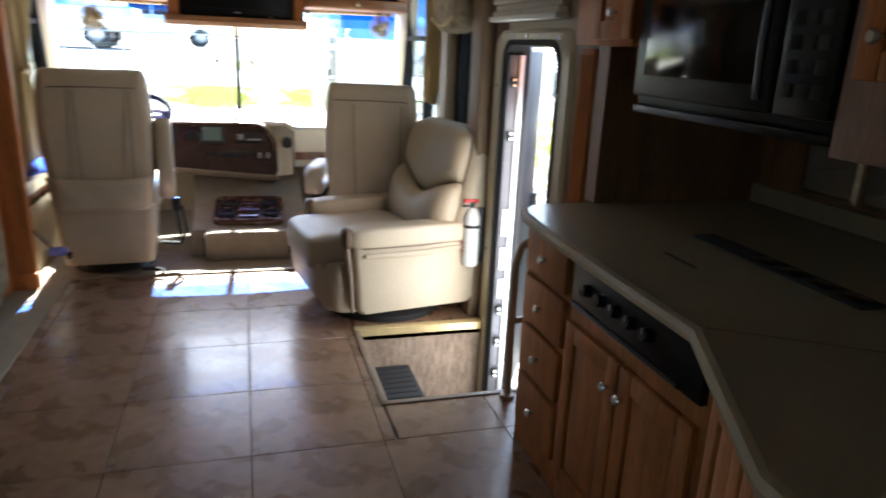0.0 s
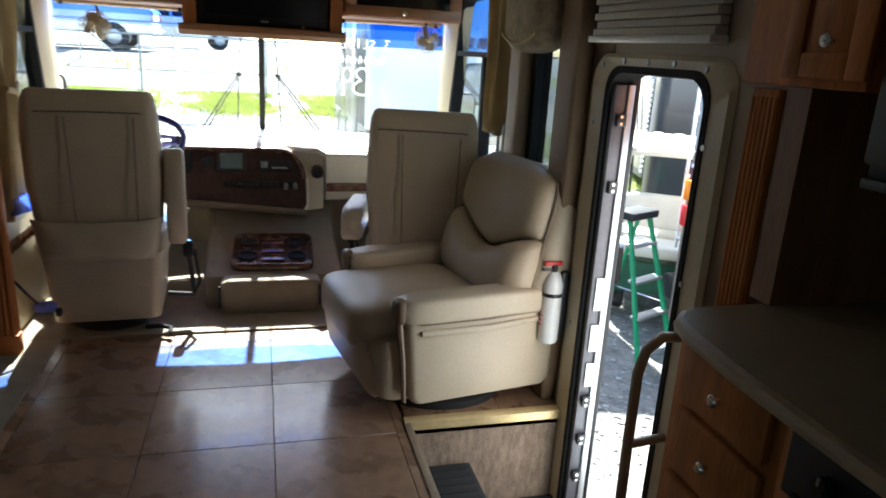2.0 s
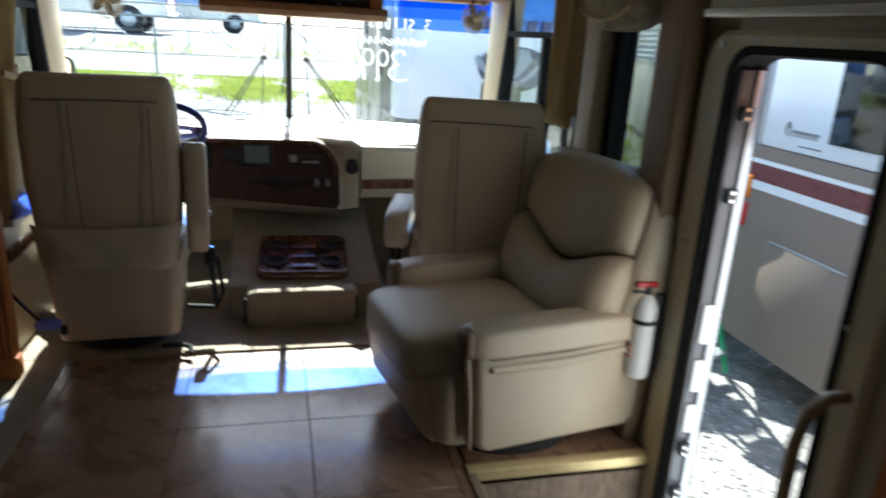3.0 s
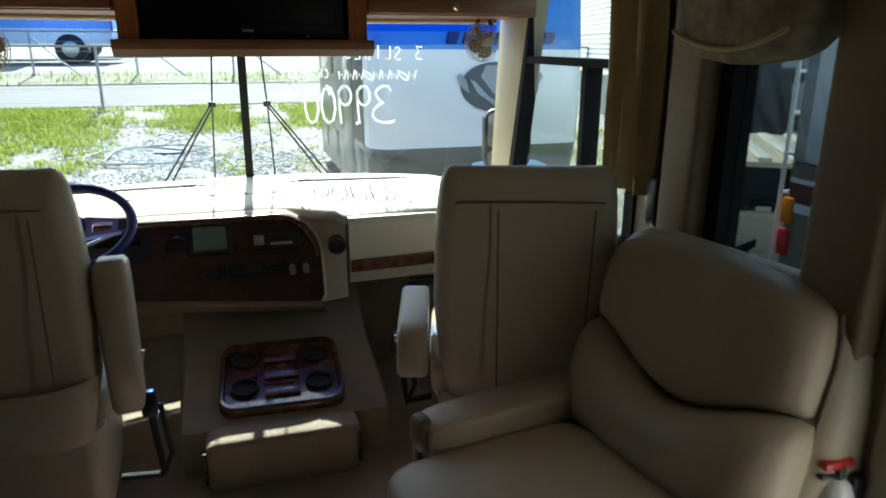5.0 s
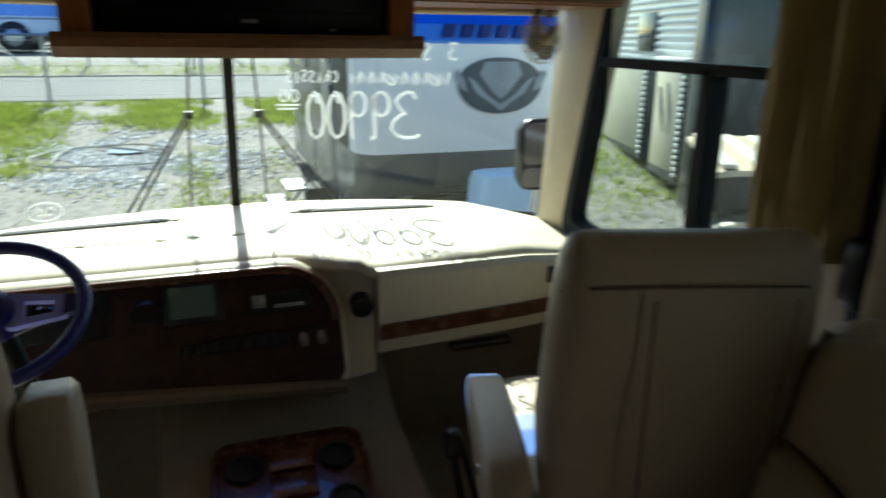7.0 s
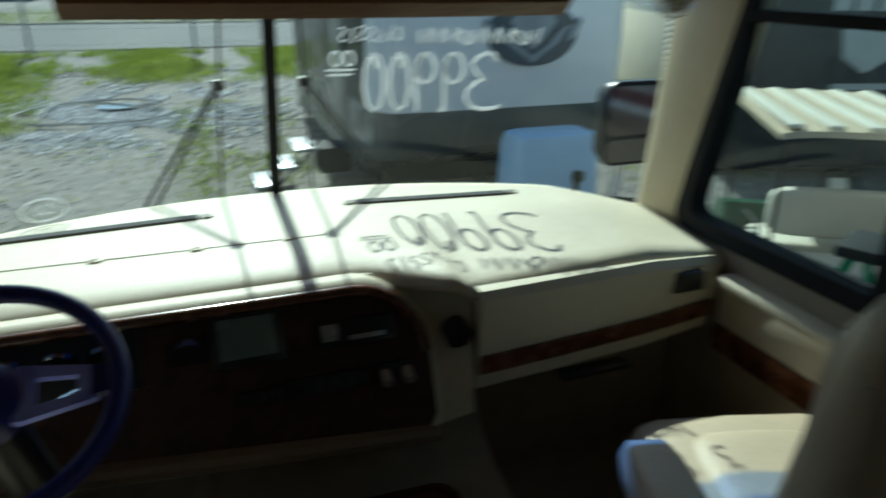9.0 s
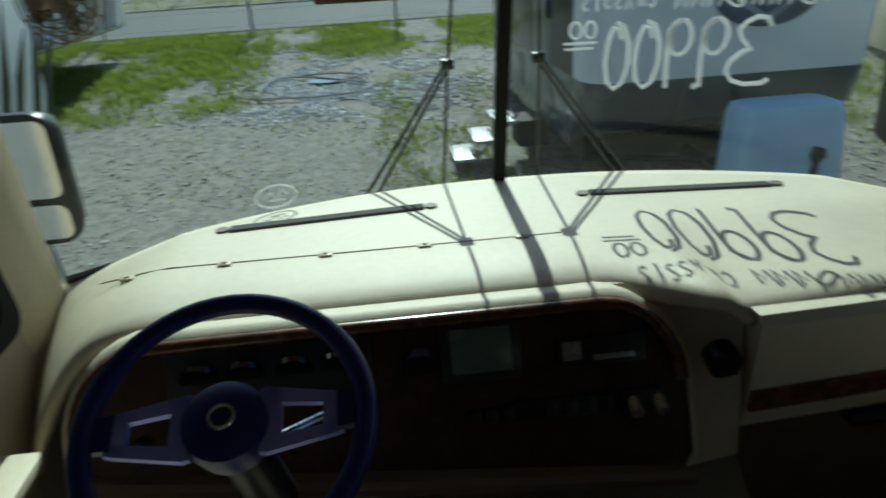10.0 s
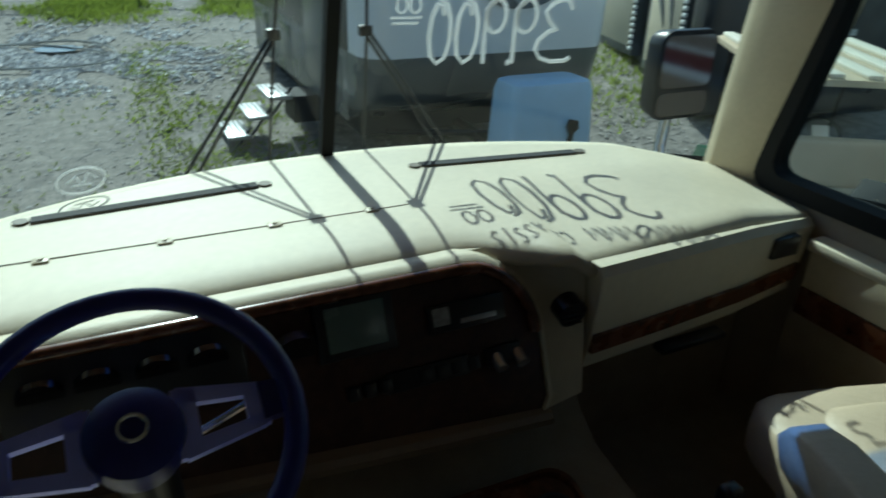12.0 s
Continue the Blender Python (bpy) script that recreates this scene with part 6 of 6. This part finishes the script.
# ---- golf cart ----
gc = thing("golf_cart", "golf cart with cream seats and a ribbed tan roof", "golf cart", (4.5, 7.3, ground_z(4.5, 7.3) + 0.01), 58)
bm = bmesh.new()
n = 12
secs = []
for i in range(n + 1):
    y = -0.6 + 1.2 * i / n
    edge = 0.03 * (1 - (abs(y) / 0.6) ** 4)
    secs.append([(-0.95, y, 1.66 + edge), (-0.93, y, 1.70 + edge), (0.88, y, 1.72 + edge), (0.92, y, 1.68 + edge)])
loft(bm, secs)
roof = part("roof", bm, ROOFSTRIPE, gc)
for k in range(5):
    y = -0.5 + 0.25 * k
    bm = B((-0.9, y - 0.055, 1.725), (0.86, y + 0.055, 1.765), 0.015)
    part("roof_rib", bm, PALECREAM, roof)
for x in (-0.8, 0.62):
    for s in (-1, 1):
        part("roof_post", T([(x + (0.15 if x > 0 else 0.0), s * 0.5, 0.62), (x, s * 0.52, 1.68)], 0.016, 6), BLACK, gc)
bm = bmesh.new()
loft(bm, [[(x, y, z) for x, z in ((-1.1, 0.3), (-1.1, 0.62), (-0.3, 0.66), (-0.25, 0.36), (0.45, 0.33), (0.6, 0.75), (0.95, 0.68), (1.12, 0.45), (1.1, 0.3))] for y in (-0.56, -0.5, 0.5, 0.56)])
part("body", bm, mat("green_cart_body", (0.02, 0.09, 0.05), 0.3), gc)
part("seat_base", P((-0.38, 0, 0.74), (0.52, 1.08, 0.16), 0.3), PALECREAM, gc)
part("seat_back", P((-0.66, 0, 1.08), (0.13, 1.05, 0.36), 0.3), PALECREAM, gc)
part("rear_seat", P((-0.98, 0, 0.76), (0.4, 1.0, 0.14), 0.3), PALECREAM, gc)
part("arm_rail", T([(-0.2, -0.54, 0.72), (-0.2, -0.56, 0.92), (-0.6, -0.56, 0.95), (-0.66, -0.54, 0.75)], 0.014, 8), BLACK, gc)
part("arm_rail", T([(-0.2, 0.54, 0.72), (-0.2, 0.56, 0.92), (-0.6, 0.56, 0.95), (-0.66, 0.54, 0.75)], 0.014, 8), BLACK, gc)
swm = pose(0.28, -0.26, 1.02, 0, -55, 0)
bm = bmesh.new()
tube(bm, [swm @ Vector((0.17 * math.cos(k * 0.3142), 0.17 * math.sin(k * 0.3142), 0)) for k in range(20)], 0.014, 6, True)
stw = part("steering_wheel", bm, BLACK, gc)
part("clipboard", B((-0.09, -0.07, 0.0), (0.09, 0.07, 0.02), 0.01, 2, swm), WHITE, stw)
part("column", T([(0.28, -0.26, 1.0), (0.55, -0.26, 0.55)], 0.02, 8), BLACK, gc)
for x in (-0.75, 0.72):
    for s in (-1, 1):
        wheel(gc, x, s * 0.48, 0.22, 0.22, 0.2)

# ---- trailers to the right and left ----
t2 = thing("charcoal_trailer", "charcoal trailer with white siding and a cream slide-out room", "trailer", (5.52, 9.48, -0.15), -16)
part("front_cap", B((0.0, 0.0, -0.45), (2.7, 0.5, 2.7), 0.15, 4), TRBLACK, t2)
part("body", B((0.22, 0.5, 1.0), (2.7, 9.0, 2.75)), TRWHITE, t2)
part("lower_body", B((0.23, 0.5, -0.4), (2.7, 9.0, 0.998)), TRGREY, t2)
for k in range(17):
    z = 1.03 + k * 0.1
    part("siding_ridge", B((0.19, 0.52, z), (0.222, 9.0, z + 0.06), 0.01), WHITE, t2)
part("side_window", B((0.17, 2.2, 1.45), (0.2, 2.9, 2.0), 0.004), SCREEN, t2)


def slide_room(y0, y1, z0, z1, swooshes):
    """A slide-out room with a cream face and a ridged white corner."""
    r = part("slide_out", B((0.045, y0, z0), (0.22, y1, z1), 0.01), TRGREY, t2)
    part("slide_face", B((0.03, y0 + 0.12, z0 + 0.12), (0.05, y1 - 0.08, z1 - 0.1), 0.003), CREAM, r)
    for k in range(int((z1 - z0 - 0.08) / 0.078)):
        z = z0 + 0.08 + k * 0.078
        part("corner_ridge", B((0.02, y0 - 0.02, z), (0.05, y0 + 0.08, z + 0.045), 0.008), WHITE, r)
    if swooshes:
        for pts in ([(1.42, 1.02), (1.33, 0.72), (1.12, 0.42), (1.20, 0.68), (1.36, 1.0)], [(1.14, 1.08), (1.06, 0.78), (0.92, 0.42), (0.94, 0.72), (1.08, 1.04)]):
            bm = bmesh.new()
            prism(bm, pts, 0.018, 0.031, "x")
            part("swoosh", bm, TRGREY, r)
    return r


so = slide_room(0.62, 1.62, -0.18, 1.34, True)
slide_room(2.0, 4.4, -0.1, 1.30, False)
part("cornice", B((0.0, 0.6, 1.34), (0.22, 1.66, 1.40), 0.01), WHITE, so)
bm = bmesh.new()
for k in range(4):
    box(bm, (1.0 + k * 0.26, -0.012, 1.35), (1.2 + k * 0.26, 0.0, 1.55))
part("name_bars", bm, ALU, t2, "grey bars where a maker's name stands")
bm = bmesh.new()
prism(bm, [(1.15, 1.15), (1.5, 1.22), (1.9, 1.15), (1.8, 0.85), (1.5, 0.68), (1.22, 0.85)], -0.014, 0.0, "y")
part("shield", bm, ALU, t2)
part("sub_name_bar", B((1.15, -0.012, 0.5), (1.85, 0.0, 0.57)), ALU, t2)
t3 = thing("navy_trailer", "dark navy trailer with white corrugated edge", "trailer", (9.3, 9.3, -0.15))
part("body", B((0, 0, -0.3), (2.6, 8, 2.7), 0.12, 3), mat("navy_fibreglass", (0.02, 0.035, 0.09), 0.3, vary=0.1), t3)
for k in range(34):
    part("siding_ridge", B((-0.1, -0.02, -0.2 + k * 0.08), (0.12, 0.004, -0.16 + k * 0.08), 0.006), WHITE, t3)
t4 = thing("striped_trailer", "white fifth-wheel trailer with dark claw-like streaks", "trailer", (-4.3, 12.4, 0.0))
part("body", B((-2.5, -8.0, -0.42), (0.0, 0.0, 3.0), 0.06, 3), TRWHITE, t4)
part("overhang", B((-2.5, -0.1, 0.55), (0.0, 3.4, 3.0), 0.12, 4), TRWHITE, t4)
part("skirt", B((-2.45, -7.9, -0.62), (-0.01, -0.2, -0.41)), TRGREY, t4)
for k in range(11):
    y0 = -5.2 + k * 0.75
    base = -0.38 if y0 < -0.4 else 0.62
    for w, dy in ((0.16, 0.0), (0.09, 0.33)):
        bm = bmesh.new()
        prism(bm, [(y0 + dy, base), (y0 + dy + w, base), (y0 + dy + 0.62, base + 0.75), (y0 + dy + 0.95, base + 1.6 - dy), (y0 + dy + 0.45, base + 0.8)], -0.004, 0.008, "x")
        part("streak", bm, TRBLACK, t4)
for y in (-4.6, -3.7):
    wheel(t4, -0.14, y, ground_z(-4.4, 12.4 + y) + 0.36, 0.36, 0.22, "x")
part("landing_leg", T([(-0.6, -0.4, -0.6), (-0.6, -0.4, ground_z(-4.9, 12.0) + 0.01)], 0.05, 8), BLACK, t4)

# ---- mirrors outside ----
for s, y, x0, x1, z0, z1 in ((1, 5.66, 1.29, 1.57, 0.79, 1.125), (-1, 5.5, 1.205, 1.53, 0.79, 1.155)):
    m_ = thing("wing_mirror", "tall black-backed wing mirror on a chrome arm", "mirror", (s * (x0 + x1) / 2, y, (z0 + z1) / 2), group="wing mirrors")
    w, h = x1 - x0, z1 - z0
    bm = bmesh.new()
    pts = rounded(w, h, 0.06)
    loft(bm, [[(px, -0.0, pz) for px, pz in pts], [(px * 1.02, 0.02, pz * 1.02) for px, pz in pts], [(px * 0.9, 0.09, pz * 0.94) for px, pz in pts]])
    part("housing", bm, BLACK, m_)
    bm = bmesh.new()
    pts = rounded(w * 0.9, h * 0.58, 0.03)
    loft(bm, [[(px, -0.006, pz + h * 0.16) for px, pz in pts], [(px, 0.004, pz + h * 0.16) for px, pz in pts]])
    part("mirror_glass", bm, MIRROR, m_)
    bm = bmesh.new()
    pts = rounded(w * 0.9, h * 0.27, 0.03)
    loft(bm, [[(px, -0.006, pz - h * 0.32) for px, pz in pts], [(px, 0.004, pz - h * 0.32) for px, pz in pts]])
    part("wide_angle_glass", bm, MIRROR, m_)
    part("arm", T([(-s * 0.03, 0.03, -h / 2 + 0.02), (-s * 0.05, 0.02, -h / 2 - 0.12), (-s * 0.10, -0.12, -h / 2 - 0.36)], 0.024, 10), CHROME, m_)

# ---- wipers ----
for s in (-1, 1):
    wp = thing("wiper", "black two-bar windshield wiper with an upright blade", "wiper", group="windshield wipers")
    xt = -0.15 if s < 0 else 0.108
    b0, tip = Vector((s * 0.41, glass_y(0.41, 0.78) + 0.035, 0.78)), Vector((xt, glass_y(xt, 1.19) + 0.03, 1.19))
    for off in (-0.018, 0.018):
        part("arm", T([b0 + Vector((off, 0, 0)), tip + Vector((off * 0.4, 0, 0))], 0.0052, 6), BLACK, wp)
    part("blade", T([(xt - s * 0.025, glass_y(xt, 1.5) + 0.02, 1.5), (xt, glass_y(xt, 1.19) + 0.022, 1.19), (xt + s * 0.02, glass_y(xt, 0.82) + 0.02, 0.82)], 0.0045, 6), BLACK, wp)
    part("hinge", B((xt - 0.018, tip.y - 0.01, 1.175), (xt + 0.018, tip.y + 0.02, 1.205), 0.005), BLACK, wp)

# ---- writing on the windshield, seen from behind ----
wr = thing("windshield_writing", "white chalk price and notes written on the windshield", "writing", (0, 0, 0))


def strokes(name, paths, x0, z0, w, h, r):
    """Hand-drawn strokes on the glass; u runs from the outside reader's left to right."""
    bm = bmesh.new()
    for p in paths:
        pts = []
        for u, v in p:
            x = x0 - u * w
            z = z0 + v * h
            pts.append((x, glass_y(x, z) + 0.009, z))
        tube(bm, pts, r, 6)
    return part(name, bm, CHALK, wr)


def ring(cx, cz, rx_, rz_, a0=100, a1=450, n=16, lean=0.12):
    return [(cx + rx_ * math.cos(radians(a0 + (a1 - a0) * k / n)) + lean * rz_ * math.sin(radians(a0 + (a1 - a0) * k / n)), cz + rz_ * math.sin(radians(a0 + (a1 - a0) * k / n))) for k in range(n + 1)]


three = [(0.0, 0.86), (0.14, 0.98), (0.4, 1.0), (0.68, 0.93), (0.84, 0.82), (0.70, 0.68), (0.50, 0.58), (0.36, 0.54), (0.62, 0.50), (0.90, 0.36), (0.96, 0.2), (0.74, 0.06), (0.36, 0.0), (-0.12, 0.02), (-0.26, 0.08)]
nine = ring(0.45, 0.74, 0.36, 0.26) + [(0.84, 0.85), (0.78, 0.45), (0.66, -0.02)]
zero = [(0.62, 1.0), (0.36, 0.94), (0.14, 0.68), (0.08, 0.36), (0.2, 0.08), (0.46, -0.01), (0.72, 0.12), (0.86, 0.42), (0.84, 0.74), (0.70, 0.93), (0.5, 0.9), (0.4, 0.76)]
dot = [(0.45, 0.02), (0.52, 0.0), (0.5, -0.05)]
for nm, glyph, x, w in (("digit_3", three, 0.70, 0.088), ("digit_9", nine, 0.608, 0.082), ("dot", dot, 0.572, 0.06), ("digit_9", nine, 0.518, 0.08), ("digit_0", zero, 0.442, 0.084), ("digit_0", zero, 0.360, 0.082)):
    strokes(nm, [glyph], x, 1.09, w, 0.185, 0.0062)
for k in range(2):
    strokes("digit_0", [ring(0.5, 0.5, 0.4, 0.5)], 0.258 - k * 0.04, 1.238, 0.038, 0.045, 0.004)
strokes("underline", [[(0, 0.0), (1, 0.02)], [(0.1, -0.5), (0.95, -0.5)]], 0.26, 1.225, 0.09, 0.03, 0.004)
LETTERS = {
    "3": [[(0.0, 0.95), (0.6, 1.0), (0.3, 0.58), (0.65, 0.4), (0.5, 0.05), (-0.1, 0.0)]],
    "S": [[(0.7, 0.9), (0.35, 1.0), (0.05, 0.8), (0.35, 0.5), (0.65, 0.25), (0.35, 0.0), (0.0, 0.1)]],
    "L": [[(0.1, 1.0), (0.05, 0.0), (0.6, 0.05)]],
    "I": [[(0.3, 1.0), (0.25, 0.0)]],
    "D": [[(0.1, 1.0), (0.1, 0.0), (0.45, 0.1), (0.65, 0.5), (0.45, 0.9), (0.05, 1.0)]],
    "E": [[(0.6, 1.0), (0.1, 0.95), (0.05, 0.02), (0.6, 0.0)], [(0.08, 0.5), (0.5, 0.52)]],
    "C": [[(0.65, 0.85), (0.35, 1.0), (0.05, 0.6), (0.1, 0.2), (0.35, 0.0), (0.65, 0.15)]],
    "h": [[(0.1, 1.0), (0.08, 0.0)], [(0.08, 0.45), (0.4, 0.55), (0.5, 0.0)]],
    "A": [[(0.0, 0.0), (0.35, 1.0), (0.65, 0.0)], [(0.12, 0.4), (0.52, 0.4)]],
}


def chalk_words(text, x0, z0, w, h, r):
    """Hand-printed capitals, one mesh for each letter."""
    for k, ch in enumerate(text):
        if ch != " ":
            strokes("letter", LETTERS[ch], x0 - k * w * 1.12, z0 + 0.004 * math.sin(k * 2.1), w, h, r)


chalk_words("3 SLIDES", 0.835, 1.402, 0.042, 0.06, 0.0045)
chalk_words("ChASSIS", 0.402, 1.312, 0.026, 0.042, 0.0036)
marks = []
for k in range(9):
    u = k / 9
    marks.append(ring(u + 0.045, 0.4, 0.04, 0.38) if k in (1, 5) else [(u, 0.95), (u + 0.02, 0.05), (u + 0.05, 0.6), (u + 0.085, 0.05), (u + 0.09, 0.8)])
strokes("name_strokes", marks, 0.815, 1.302, 0.37, 0.052, 0.0042)
strokes("stamp", [ring(0.5, 0.5, 0.5, 0.5, 0, 360, 20, 0), [(0.2, 0.5), (0.35, 0.75), (0.5, 0.3), (0.6, 0.7), (0.8, 0.5)], [(0.3, 0.3), (0.7, 0.35)]], -0.61, 0.83, 0.11, 0.07, 0.0032)

# ---- floor tiles ----
tile_mesh = {}
def tile(w, d):
    key = (round(w, 3), round(d, 3))
    if key not in tile_mesh:
        bm = B((-w / 2, -d / 2, -0.008), (w / 2, d / 2, 0.0), 0.0015, 1)
        tile_mesh[key] = finish("tile", bm, TILE)
    return tile_mesh[key]


PX, PY, GAP = 0.458, 0.463, 0.002
xs = [-0.945] + [0.02 + PX * k for k in range(-2, 3)] + [1.2]
ys = [2.41 + PY * k for k in range(-12, 5)]
xs = sorted(x for x in set(xs) if -0.945 <= x <= 1.2)
for xa, xb in zip(xs, xs[1:]):
    for ya, yb in zip(ys, ys[1:]):
        yb = min(yb, 3.93)
        rects = [(xa, xb, ya, yb)]
        x0, x1, y0, y1 = WELL
        if xb > x0 and xa < x1 and yb > y0 and ya < y1:
            rects = []
            if xa < x0:
                rects.append((xa, x0 - 0.012, ya, yb))
            if ya < y0:
                rects.append((max(xa, x0), xb, ya, y0 - 0.015))
            if yb > y1:
                rects.append((max(xa, x0), xb, y1 + 0.03, yb))
        for a, b_, c, d in rects:
            if b_ - a < 0.02 or d - c < 0.02:
                continue
            t_ = new("tile", tile(b_ - a - GAP, d - c - GAP))
            t_.parent = floor
            t_.location = ((a + b_) / 2, (c + d) / 2, 0)
